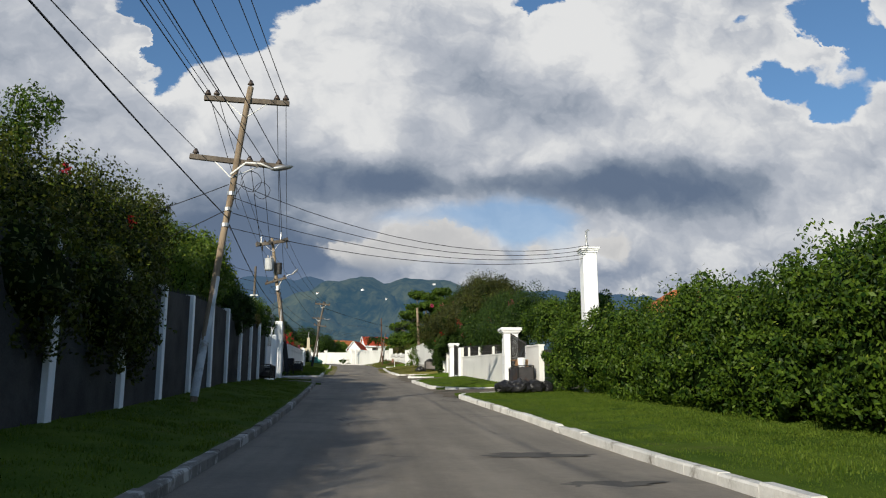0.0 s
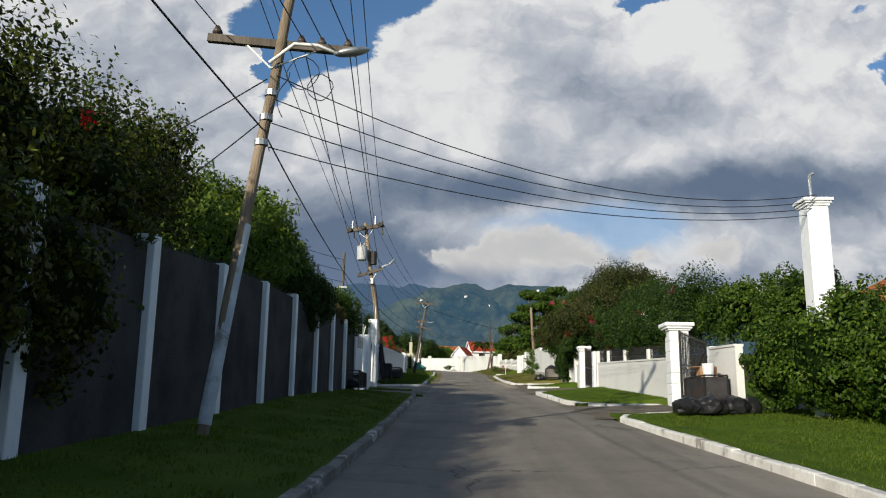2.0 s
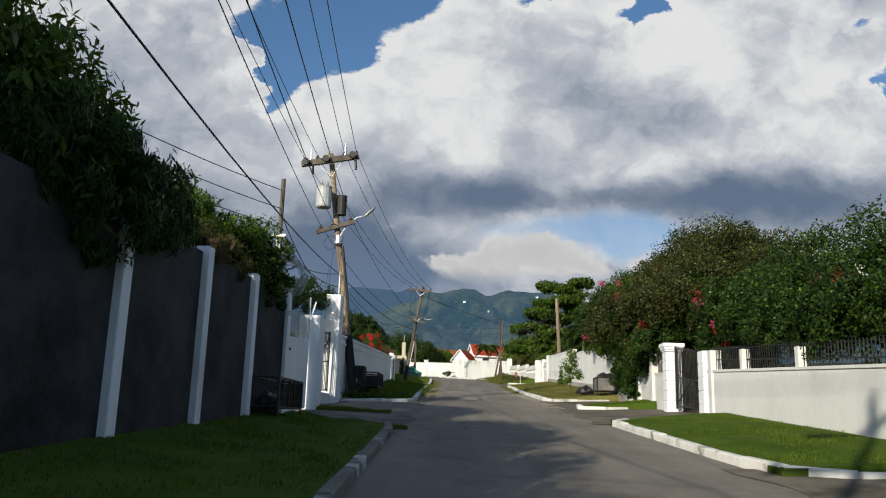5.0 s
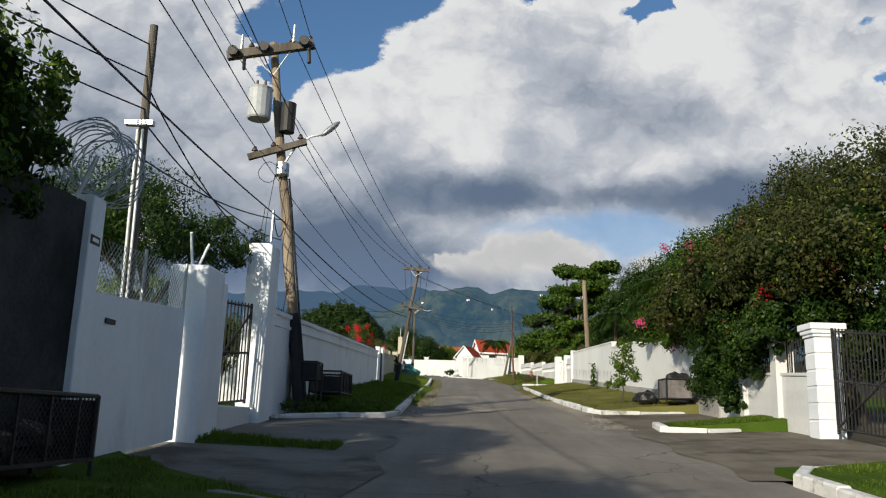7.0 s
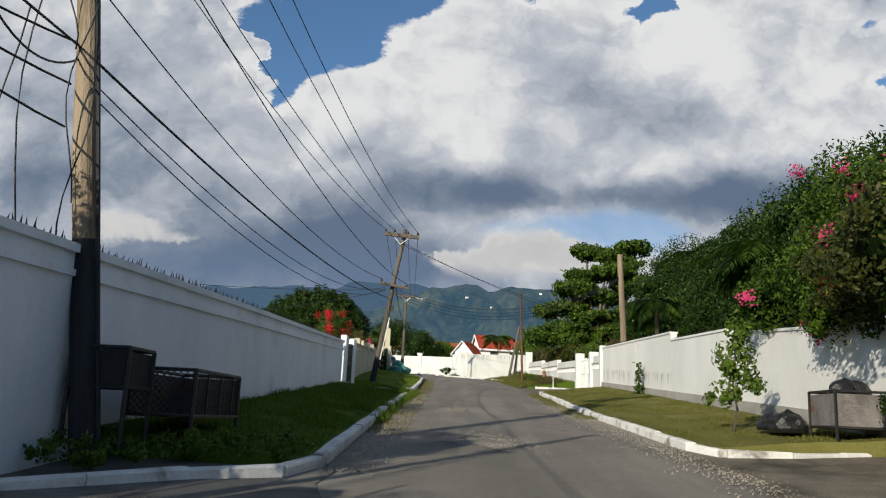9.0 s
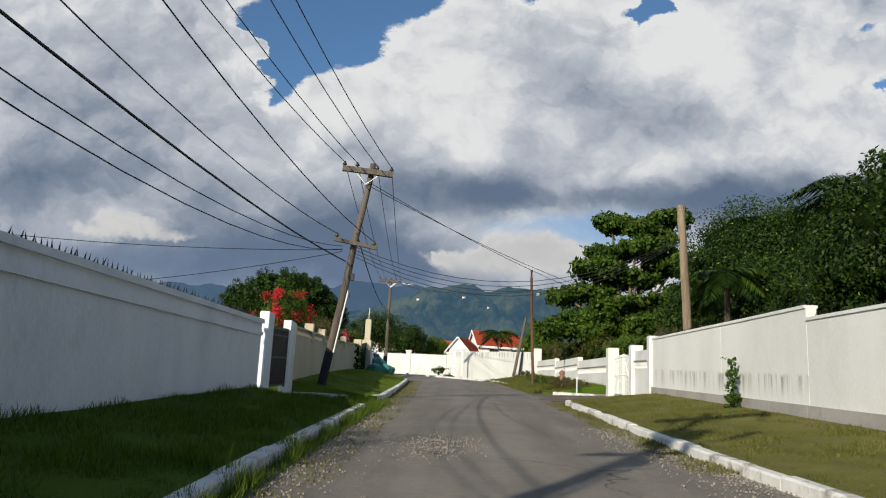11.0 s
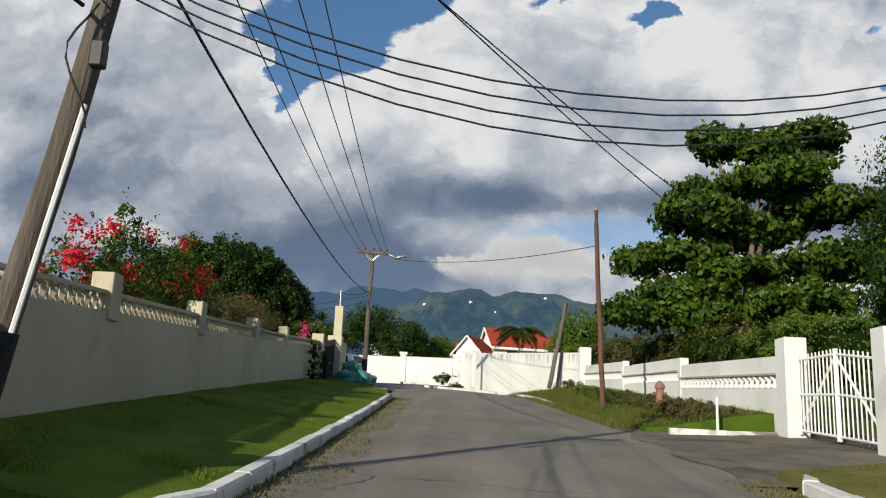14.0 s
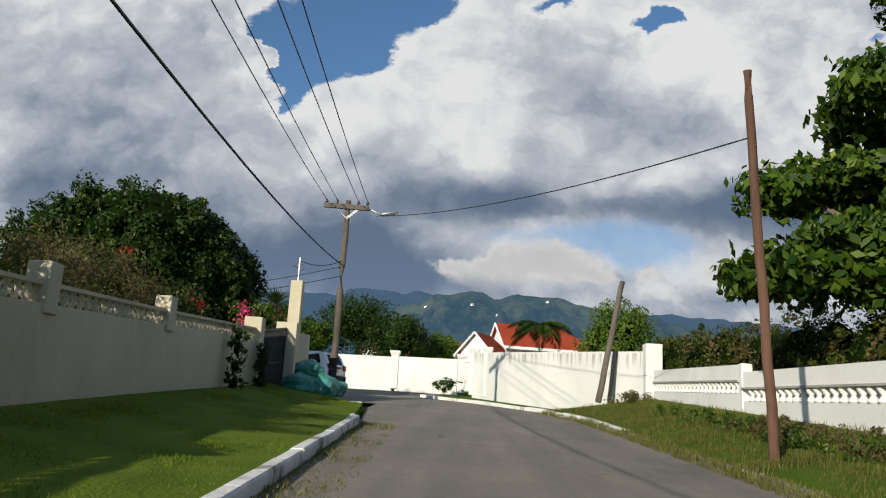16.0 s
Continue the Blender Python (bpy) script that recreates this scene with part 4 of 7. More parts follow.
# ---- gates ----
def gate(x0, y0, x1, y1, z0, h0, h1, gap, mat, label, bar=0.014, rails=(0.1, 0.5, 0.95), frame_=0.03, sheet=0.0, brace=False):
    """A barred gate leaf between two places of the plan."""
    t = thing("gate", label, "gate", at=((x0 + x1) / 2, (y0 + y1) / 2, G((y0 + y1) / 2) + z0))
    a, b = Vector((x0, y0, G(y0) + z0)), Vector((x1, y1, G(y1) + z0))
    n_bars = max(3, int((b - a).length / gap))
    high = lambda f: h0 * (1 - f) + h1 * f
    for f, name in ((0.0, "stile"), (1.0, "stile")):
        p = a.lerp(b, f)
        part(name, made(tube, [p, p + Vector((0, 0, high(f)))], frame_, 6), mat, t)
    for r in rails:
        part("rail", made(tube, [a + Vector((0, 0, r * h0)), b + Vector((0, 0, r * h1))], frame_ * 0.8, 6), mat, t)
    for i in range(1, n_bars):
        f = i / n_bars
        p = a.lerp(b, f)
        part("bar", made(tube, [p + Vector((0, 0, rails[0] * high(f))), p + Vector((0, 0, high(f)))], bar, 5), mat, t)
    if brace:
        part("brace", made(tube, [a + Vector((0, 0, 0.12)), b + Vector((0, 0, h1 * 0.9))], frame_ * 0.8, 6), mat, t)
    if sheet:
        bm = bmesh.new()
        s = Vector((-0.03, 0, 0))
        vs = [bm.verts.new(p + Vector((0, 0, z)) + s) for p, z in ((a, 0.1), (b, 0.1), (b, sheet * h1), (a, sheet * h0))]
        bm.faces.new(vs)
        bmesh.ops.solidify(bm, geom=bm.faces[:], thickness=0.01)
        part("panel", bm, mat, t)
    return t


def pier(x, y, w, d, z0, h, cap, label, mat=WHITE, joints=0):
    """A gate pier with a moulded head and grooved courses."""
    t = thing("gate_pier", label, "gate pier", "gate piers", (x, y, G(y) + z0))
    g = G(y)
    n_courses = joints or 1
    for k in range(n_courses):
        bm = bmesh.new()
        a, b = z0 + (h - z0) * k / n_courses, z0 + (h - z0) * (k + 1) / n_courses
        box(bm, x - d / 2, x + d / 2, y - w / 2, y + w / 2, g + a + (0.012 if k else -0.3), g + b - 0.012, 0.012)
        part("course" if joints else "shaft", bm, mat, t)
    if joints:
        part("inner_core", box(bmesh.new(), x - d / 2 + 0.018, x + d / 2 - 0.018, y - w / 2 + 0.018, y + w / 2 - 0.018, g + z0, g + h - 0.01), mat, t)
    if cap:
        bm = bmesh.new()
        for a, b, s in ((0.0, 0.06, 0.3), (0.06, 0.14, 0.65), (0.14, 0.26, 1.0)):
            box(bm, x - d / 2 - cap * s, x + d / 2 + cap * s, y - w / 2 - cap * s, y + w / 2 + cap * s, g + h + a, g + h + b, 0.01)
        part("capital", bm, mat, t)
    return t


# right side, first driveway
pier(6.62, 35.6, 0.62, 0.62, 0.1, 2.48, 0.16, "white grooved gate pier with a moulded capital", joints=7)
pier(6.85, 32.5, 0.3, 0.3, 0.1, 1.95, 0.0, "white grooved gate pier beside the bins", joints=6)
gate(6.6, 35.2, 6.75, 32.8, 0.15, 2.35, 1.95, 0.12, IRON, "closed black wrought-iron driveway gate", sheet=0.0, rails=(0.05, 0.5, 0.55, 0.97), brace=True)
# second driveway
pier(5.85, 51.3, 0.46, 0.5, 0.1, 1.98, 0.09, "white grooved gate pier with a moulded capital under a tree", joints=6)
pier(6.0, 47.85, 0.5, 0.5, 0.1, 1.95, 0.0, "white gate pier at the end of the fenced wall", joints=5)
gate(5.85, 50.85, 5.98, 48.15, 0.2, 1.95, 1.75, 0.12, IRON, "closed black wrought-iron driveway gate under trees", rails=(0.05, 0.5, 0.97), brace=True)
# white garden gate
gate(WR(85.3) + 0.1, 85.3, WR(86.7) + 0.1, 86.7, 0.15, 1.45, 1.55, 0.13, IRON_WHITE, "white-painted iron garden gate leaf with scrolled top", rails=(0.05, 0.5, 0.94), brace=True)
gate(WR(88.1) + 0.1, 88.1, WR(86.75) + 0.1, 86.75, 0.15, 1.45, 1.55, 0.13, IRON_WHITE, "white-painted iron garden gate leaf with scrolled top", rails=(0.05, 0.5, 0.94), brace=True)
gate(-1.55, 122.4, -2.0, 124.6, 0.1, 1.5, 1.5, 0.14, IRON_WHITE, "white iron gate in the far wall", rails=(0.05, 0.5, 0.95))

# left side, first gates
pier(-5.15, 43.75, 0.3, 0.36, 0.1, 2.95, 0.0, "white pier at the end of the grey wall")
t = thing("gate", "solid white sheet-metal gate with chain-link above", "gate", at=(-5.15, 45.6, G(45.6) + 0.12))
bm = box(bmesh.new(), -5.17, -5.12, 43.95, 47.05, G(44) + 0.1, G(44) + 1.95)
for v in bm.verts:
    v.co.z += (v.co.y - 43.95) * 0.0678
part("sheet", bm, WHITE, t)
bm = bmesh.new()
for k in np.arange(0, 3.1, 0.09):
    for s in (1, -1):
        a, b = (43.95 + k, 0.0), (43.95 + k + s * 0.62, 0.62)
        if 43.9 < b[0] < 47.1:
            tube(bm, [(-5.14, a[0], G(a[0]) + 1.95 + a[1]), (-5.14, b[0], G(b[0]) + 1.95 + b[1])], 0.004, 3, False)
part("chain_link", bm, STEEL, t)
for y in (44.0, 45.5, 47.0):
    part("post", made(tube, [(-5.14, y, G(y) + 1.9), (-5.14, y, G(y) + 2.62)], 0.025, 6), STEEL, t)
p = pier(-5.14, 47.55, 0.8, 0.58, 0.05, 2.62, 0.0, "broad white gate pier with forked wire brackets on top", WHITE)
for s in (-1, 1):
    part("bracket", made(tube, [(-5.2, 47.5 + 0.1 * s, G(47.5) + 2.6), (-5.15, 47.5 + 0.42 * s, G(47.5) + 3.08)], 0.022, 5), WHITE, p, "rusty white angle bracket")
pier(-5.26, 48.5, 0.35, 0.5, 0.05, 2.5, 0.0, "shaded white gate pier beside the garden gate", WHITE)
gate(-5.55, 48.75, -5.2, 50.9, 0.42, 1.9, 1.9, 0.14, IRON, "black barred iron garden gate with a garden behind it", rails=(0.03, 0.5, 0.97), brace=True)
part("sill", box(bmesh.new(), -5.8, -5.1, 48.6, 51.0, G(50) - 0.2, G(50) + 0.42, 0.02), WHITE_OLD, tagged(new("gate_sill"), "worn white step under the garden gate", "step", kind="structure"))
post = thing("gate_post", "tall white square gate post with a steel service mast", "gate post", at=(-5.15, 51.55, G(51.5)))
bm = box(bmesh.new(), -5.42, -4.95, 51.05, 51.95, G(51.5) - 0.2, G(51.5) + 3.55, 0.015)
for v in bm.verts:
    f = (v.co.z - G(51.5)) / 3.5
    v.co.y += (51.5 - v.co.y) * 0.25 * max(0, f)
part("shaft", bm, WHITE, post)
part("mast", made(tube, [(-5.1, 51.6, G(51.5) + 3.5), (-5.1, 51.62, G(51.5) + 4.35)], 0.03, 6), STEEL, post)

plaque = tagged(part("plaque", box(bmesh.new(), -4.985, -4.965, 43.62, 43.84, G(43.7) + 2.42, G(43.7) + 2.52, 0.004), IRON), "small dark plaque with a pale bar on a white pier", "sign")
part("plaque_bar", box(bmesh.new(), -4.964, -4.961, 43.66, 43.80, G(43.7) + 2.45, G(43.7) + 2.49), IRON_WHITE, plaque)
tagged(part("letter_slot", box(bmesh.new(), -5.125, -5.10, 44.5, 44.75, G(44.6) + 1.62, G(44.6) + 1.68, 0.004), IRON), "narrow dark letter slot in the white gate", "letter slot")
# left side, second gate of dark vertical bars
gate(-5.33, 74.3, -5.36, 76.55, 0.3, 1.42, 1.42, 0.055, IRON, "dark iron driveway gate of close upright bars", bar=0.018, rails=(0.04, 0.5, 0.86, 0.97), brace=True)
gate(-7.1, 104.1, -7.0, 106.7, 0.1, 1.75, 1.95, 0.08, IRON, "black arched iron gate in the cream wall", rails=(0.04, 0.5, 0.97), sheet=0.9)

col = thing("gate_column", "slim cream column with a steel service mast", "column", at=(-7.1, 108.1, G(108.1) + 1.9))
part("shaft", box(bmesh.new(), -7.28, -6.92, 107.95, 108.3, G(108.1) + 1.95, G(108.1) + 3.56, 0.01), CREAM, col)
part("mast", made(tube, [(-7.1, 108.1, G(108.1) + 3.5), (-7.1, 108.1, G(108.1) + 4.3)], 0.03, 6), STEEL, col)
bm = bmesh.new()
for k in range(5):
    tube(bm, [(-7.1, 108.1, G(108.1) + 3.8 + 0.08 * k), (-7.1 + 0.2 * math.sin(k * 2.3), 108.1, G(108.1) + 3.88 + 0.08 * k)], 0.02, 5)
part("insulators", bm, PORCELAIN, col)

col = thing("service_column", "tall white square column with a moulded head and wires", "column", at=(8.32, 28.6, G(28.6)))
part("shaft", box(bmesh.new(), 8.06, 8.58, 28.35, 28.87, G(28.6), G(28.6) + 5.3, 0.015), WHITE, col)
bm = bmesh.new()
for a, b, s in ((5.3, 5.36, 0.03), (5.36, 5.42, 0.06), (5.42, 5.5, 0.1)):
    box(bm, 8.06 - s, 8.58 + s, 28.35 - s, 28.87 + s, G(28.6) + a, G(28.6) + b, 0.008)
part("capital", bm, WHITE, col)
part("mast", made(tube, [(8.28, 28.6, G(28.6) + 5.5), (8.28, 28.6, G(28.6) + 6.15), (8.38, 28.6, G(28.6) + 6.2)], 0.045, 7), STEEL, col)


# ---- utility poles ----
def arm(t, a, b, thick, mat, braces=None):
    a, b = Vector(a), Vector(b)
    d = (b - a).normalized()
    up = Vector((0, 0, 1))
    side = d.cross(up).normalized() * thick * 0.5
    up = side.cross(d).normalized() * thick * 0.62
    bm = bmesh.new()
    vs = [bm.verts.new(p + i * side + j * up) for p in (a, b) for i, j in ((-1, -1), (1, -1), (1, 1), (-1, 1))]
    for k in range(4):
        bm.faces.new((vs[k], vs[(k + 1) % 4], vs[4 + (k + 1) % 4], vs[4 + k]))
    bm.faces.new(vs[3::-1]), bm.faces.new(vs[4:])
    bmesh.ops.recalc_face_normals(bm, faces=bm.faces)
    ob = part("crossarm", bm, mat, t)
    if braces:
        mid = Vector(braces)
        for f in (0.25, 0.75):
            part("brace", made(tube, [mid, a.lerp(b, f) - Vector((0, 0, 0.03))], 0.016, 5), IRON_WHITE, t)
    return ob


def insulator(t, p, scale=1.0):
    p = Vector(p)
    z = Vector((0, 0, scale))
    bm = made(tube, [p, p + z * 0.04, p + z * 0.05, p + z * 0.09, p + z * 0.10, p + z * 0.15], [0.02 * scale, 0.03 * scale, 0.075 * scale, 0.06 * scale, 0.05 * scale, 0.03 * scale], 8)
    part("insulator", bm, PORCELAIN, t, smooth=True)
    return p + z * 0.13


def pole(base, top, r0, r1, mat, label, band=None, tar=None):
    """A wooden pole; band, tar: stretches of its height that are painted or tarred."""
    a, b = Vector(base), Vector(top)
    t = thing("utility_pole", label, "utility pole", "street poles", base)
    rad = lambda f: r0 * (1 - f) + r1 * f
    fs = [-0.04, 0.1, 0.22, 0.35, 0.5, 0.65, 0.8, 0.92, 1.0]
    rng = random.Random(int(base[1] * 10))
    pts = [a.lerp(b, f) + Vector((rng.uniform(-1, 1), rng.uniform(-1, 1), 0)) * 0.018 * (0 < f < 1) for f in fs]
    part("shaft", made(tube, pts, [rad(f) for f in fs], 14), mat, t, smooth=False)
    for span, m, name in ((band, BAND, "painted_band"), (tar, TAR, "tarred_foot")):
        if span:
            part(name, made(tube, [a.lerp(b, f) for f in np.linspace(*span, 5)], [rad(f) + 0.012 for f in np.linspace(*span, 5)], 14), m, t)
    return t


def street_lamp(t, p, q):
    """An arm with a cobra-head lamp, from the pole at p out to q."""
    p, q = Vector(p), Vector(q)
    part("lamp_arm", made(tube, [p, p.lerp(q, 0.35) + Vector((0, 0, 0.28)), p.lerp(q, 0.7) + Vector((0, 0, 0.2)), q], 0.03, 6), IRON_WHITE, t, smooth=True)
    d = (q - p).normalized()
    bm = bmesh.new()
    bmesh.ops.create_uvsphere(bm, u_segments=12, v_segments=8, radius=1.0, matrix=Matrix.Translation(q + d * 0.25) @ d.to_track_quat("X", "Z").to_matrix().to_4x4() @ Matrix.Diagonal((0.32, 0.12, 0.075, 1)))
    part("lamp_head", bm, STEEL, t, "grey cobra-head street lamp", smooth=True)


def wire(a, b, sag, r=0.011, label="thin black overhead power line", pieces=14):
    a, b = Vector(a), Vector(b)
    pts = [a.lerp(b, f) - Vector((0, 0, sag * 4 * f * (1 - f))) for f in np.linspace(0, 1, pieces)]
    ob = tagged(part("power_line", made(tube, pts, r, 5), CABLE), label, "cable", "overhead lines")
    return ob


# first pole
A0, A1 = (-4.08, 21.02, 1.75), (-3.19, 22.0, 10.48)
pa = pole(A0, A1, 0.092, 0.085, WOOD, "tall leaning wooden utility pole with two crossarms, pale painted foot", band=(0.01, 0.365))
arm(pa, (-4.46, 22.0, 10.12), (-2.1, 22.05, 10.05), 0.11, WOOD_GREY, braces=(-3.3, 21.85, 9.5))
arm(pa, (-4.7, 21.75, 8.32), (-2.15, 21.85, 8.1), 0.11, WOOD_GREY, braces=(-3.55, 21.6, 7.7))
ins_a = [insulator(pa, p, 1.25) for p in ((-4.36, 22.0, 10.17), (-4.12, 22.0, 10.17), (-2.45, 22.05, 10.11), (-2.2, 22.05, 10.11), (-3.19, 22.0, 10.5), (-3.1, 21.82, 8.2), (-2.75, 21.84, 8.17), (-2.3, 21.85, 8.14), (-4.55, 21.76, 8.36))]
street_lamp(pa, (-3.55, 21.5, 7.75), (-2.45, 21.7, 8.0))
for k, z in enumerate((7.2, 6.75, 6.3)):
    part("clamp", made(tube, [(-3.52 - 0.048 * k, 21.62 - 0.05 * k, z), (-3.52 - 0.05 * k, 21.62 - 0.05 * k, z + 0.1)], 0.11, 10), STEEL, pa)

# second pole with transformers
B0, B1 = (-4.8, 54.2, 3.7), (-6.2, 54.6, 12.95)
pb = pole(B0, B1, 0.14, 0.10, WOOD, "wooden utility pole carrying two transformers and a lamp", tar=(0.0, 0.24))
arm(pb, (-7.2, 54.1, 12.35), (-5.05, 54.2, 12.75), 0.17, WOOD_GREY, braces=(-6.05, 54.3, 11.95))
arm(pb, (-6.5, 54.25, 9.75), (-5.1, 54.3, 10.2), 0.12, WOOD_GREY)
for p in ((-7.0, 54.0, 12.4), (-6.25, 54.05, 12.55), (-5.25, 54.05, 12.72)):
    part("switch_drum", made(tube, [Vector(p) + Vector((0, -0.16, 0)), Vector(p) + Vector((0, 0.02, 0))], 0.13, 12), IRON, pb)
for x, z in ((-6.85, 12.55), (-5.55, 12.85)):
    part("insulator_pin", made(tube, [(x, 54.1, z - 0.1), (x, 54.1, z + 0.38)], [0.05, 0.03], 7), STEEL, pb)
bm = made(tube, [(-6.24, 53.95, 10.62), (-6.24, 53.95, 10.66), (-6.24, 53.95, 11.36), (-6.24, 53.95, 11.42)], [0.26, 0.29, 0.29, 0.31], 16)
tr = part("transformer", bm, material("grey_enamel", ((0.33, 0.34, 0.35), (0.45, 0.46, 0.47)), 3, 40, 0.5, 0.1), pb, "pale grey drum transformer", smooth=False)
for k in range(2):
    part("bushing", made(tube, [(-6.32 + 0.2 * k, 53.9, 11.4), (-6.32 + 0.2 * k, 53.9, 11.62)], [0.05, 0.03], 7), PORCELAIN, tr)
bm = made(tube, [(-5.62, 54.35, 10.45), (-5.62, 54.35, 11.2)], [0.19, 0.2], 14)
part("transformer", bm, IRON, pb, "dark grey drum transformer")
part("fuse_link", made(tube, [(-5.15, 54.05, 12.6), (-5.1, 54.0, 12.15)], 0.05, 6), IRON, pb)
part("fuse_link", made(tube, [(-6.75, 54.05, 12.3), (-6.72, 54.0, 11.95)], 0.045, 6), IRON, pb)
street_lamp(pb, (-5.65, 54.3, 9.55), (-4.75, 54.6, 10.5))
part("bracket", made(tube, [(-5.63, 54.25, 9.3), (-5.64, 54.27, 9.6)], 0.17, 10), STEEL, pb)
ins_b = [insulator(pb, p, 1.1) for p in ((-7.1, 54.1, 12.45), (-6.6, 54.1, 12.55), (-5.6, 54.15, 12.73), (-5.15, 54.2, 12.8), (-6.35, 54.25, 9.87), (-5.9, 54.28, 10.0), (-5.25, 54.3, 10.22))]
part("conduit", made(tube, [Vector(B0).lerp(Vector(B1), f) + Vector((0.17, -0.08, 0)) for f in (0.0, 0.3, 0.6)], 0.025, 6), CABLE, pb)

# short pole behind the gate with conduits
px_ = pole((-6.3, 47.8, G(47.8)), (-6.25, 47.5, 9.75), 0.075, 0.065, WOOD_GREY, "plain wooden service pole with two pale conduits")
for dx in (-0.045, 0.04):
    part("conduit", made(tube, [(-6.3 + dx, 47.72, G(47.8)), (-6.27 + dx, 47.47, 7.95)], 0.022, 6), IRON_WHITE, px_)
part("bracket", box(bmesh.new(), -6.5, -6.05, 47.38, 47.5, 8.0, 8.08), STEEL, px_)

# third pole, leaning
C0, C1 = (-4.71, 78.3, 5.55), (-3.74, 78.3, 11.75)
pc = pole(C0, C1, 0.11, 0.08, WOOD_GREY, "leaning grey wooden utility pole with two crossarms", tar=(0.0, 0.14))
arm(pc, (-4.55, 78.0, 11.5), (-3.15, 78.2, 11.42), 0.12, WOOD_GREY, braces=(-3.9, 78.15, 11.1))
arm(pc, (-4.62, 77.9, 9.45), (-3.45, 78.2, 9.3), 0.08, WOOD_GREY)
ins_c = [insulator(pc, p, 0.9) for p in ((-4.5, 78.0, 11.57), (-4.15, 78.05, 11.56), (-3.6, 78.15, 11.52), (-3.2, 78.2, 11.5), (-4.55, 77.92, 9.5), (-3.55, 78.18, 9.36))]
part("conduit", made(tube, [(-4.45, 78.2, 6.4), (-4.17, 78.2, 8.1)], 0.02, 6), IRON_WHITE, pc)
part("junction_box", box(bmesh.new(), -4.12, -4.02, 78.05, 78.15, 8.35, 8.55, 0.01), IRON, pc)

# right side stub pole, brown pole, lamp pole, leaning stub
pd = pole((5.72, 80.6, G(80.6) + 0.3), (5.45, 80.4, 11.5), 0.13, 0.12, WOOD, "bare weathered wooden pole behind the white wall")
pe = pole((2.36, 94.9, 6.65), (2.17, 94.96, 12.03), 0.07, 0.062, WOOD_RED, "plain reddish-brown wooden pole on the verge")
pf = pole((-6.0, 109.26, 7.6), (-5.95, 109.3, 13.75), 0.125, 0.095, WOOD_GREY, "wooden utility pole with a crossarm and street lamp", tar=(0.0, 0.16))
arm(pf, (-6.72, 109.2, 13.55), (-5.25, 109.25, 13.5), 0.12, WOOD_GREY, braces=(-5.97, 109.2, 13.15))
street_lamp(pf, (-5.95, 109.2, 13.1), (-4.85, 109.4, 13.35))
ins_f = [insulator(pf, p, 0.9) for p in ((-6.65, 109.2, 13.62), (-6.3, 109.2, 13.62), (-5.6, 109.25, 13.6), (-5.3, 109.25, 13.6))]
pg = pole((2.4, 109.7, G(109.7) + 0.5), (3.12, 109.8, 11.6), 0.1, 0.085, WOOD_GREY, "leaning dark wooden stub pole before the wall")
part("stub", made(tube, [(2.75, 109.9, G(109.9) + 0.4), (2.95, 109.95, G(109.9) + 2.0)], 0.07, 8), TAR, pg)

# overhead lines
back = lambda p, dz=-1.6: (p[0] - 0.3, -26.0, p[2] - 3.2 + dz + 1.6)
for p in ins_a:
    wire(back(p), p, 0.5)
for a, b in zip((0, 1, 2, 3, 5, 6, 7), (0, 1, 2, 3, 4, 5, 6)):
    wire(ins_a[a], ins_b[b], 0.35)
for a, b in zip((0, 1, 2, 3, 4, 6), (0, 1, 2, 3, 4, 5)):
    wire(ins_b[a], ins_c[b], 0.75)
for a, b in zip((0, 1, 2, 3), (0, 1, 2, 3)):
    wire(ins_c[a], ins_f[b], 0.35)
thick = "thick black telephone cable"
wire((-3.4, -26, 5.4), (-3.62, 21.5, 6.6), 0.5, 0.015, thick)
wire((-3.62, 21.5, 6.6), (-5.5, 54.4, 8.15), 0.5, 0.015, thick)
wire((-5.5, 54.4, 8.15), (-4.3, 78.2, 8.9), 0.4, 0.018, thick)
wire((-4.05, 78.2, 9.7), (-6.0, 109.2, 11.6), 0.5, 0.018, thick)
for k in range(4):
    wire((-3.5 + 0.02 * k, 21.6, 6.3 + 0.42 * k), (8.25, 28.5 - 0.1 * k, 6.95 + 0.14 * k), 0.55 + 0.1 * k, 0.010, "black service cable sagging across the road")
for k in range(2):
    wire((-3.6, 21.6, 7.5 - 0.7 * k), (-14, 30 + 4 * k, 7.0 - 0.6 * k), 0.3, 0.012, "black service cable to a garden")
for k in range(4):
    wire((-4.15, 78.2, 9.35 - 0.09 * k), (5.5, 80.4, 10.55 - 0.04 * k), 1.2 + 0.07 * k, 0.009, "black service cable sagging across the road")
for k in range(2):
    wire((-4.05 + 0.2 * k, 78.2, 11.2), (9.5, 97 + 2 * k, 10.6), 0.55, 0.010, "black service cable sagging across the road")
wire((5.5, 80.4, 10.6), (10.4, 92, 10.4), 0.5, 0.012, "black service cable by the bare pole")
wire((2.2, 94.95, 11.0), (-5.0, 109.4, 13.3), 0.3, 0.012, "black service cable sagging across the road")
for k in range(2):
    wire((-4.4, 78.1, 9.2 - 0.05 * k), (-17, 77.0 + 0.5 * k, 9.3 - 1.9 * k), 0.25 + 0.1 * k, 0.010, "black service cable to a garden")
for k in range(2):
    wire((-5.5, 54.4, 7.9 - 0.15 * k), (-4.4, 78.1, 9.3 - 0.08 * k), 0.87 + 0.14 * k, 0.009, "slack black telephone cable")
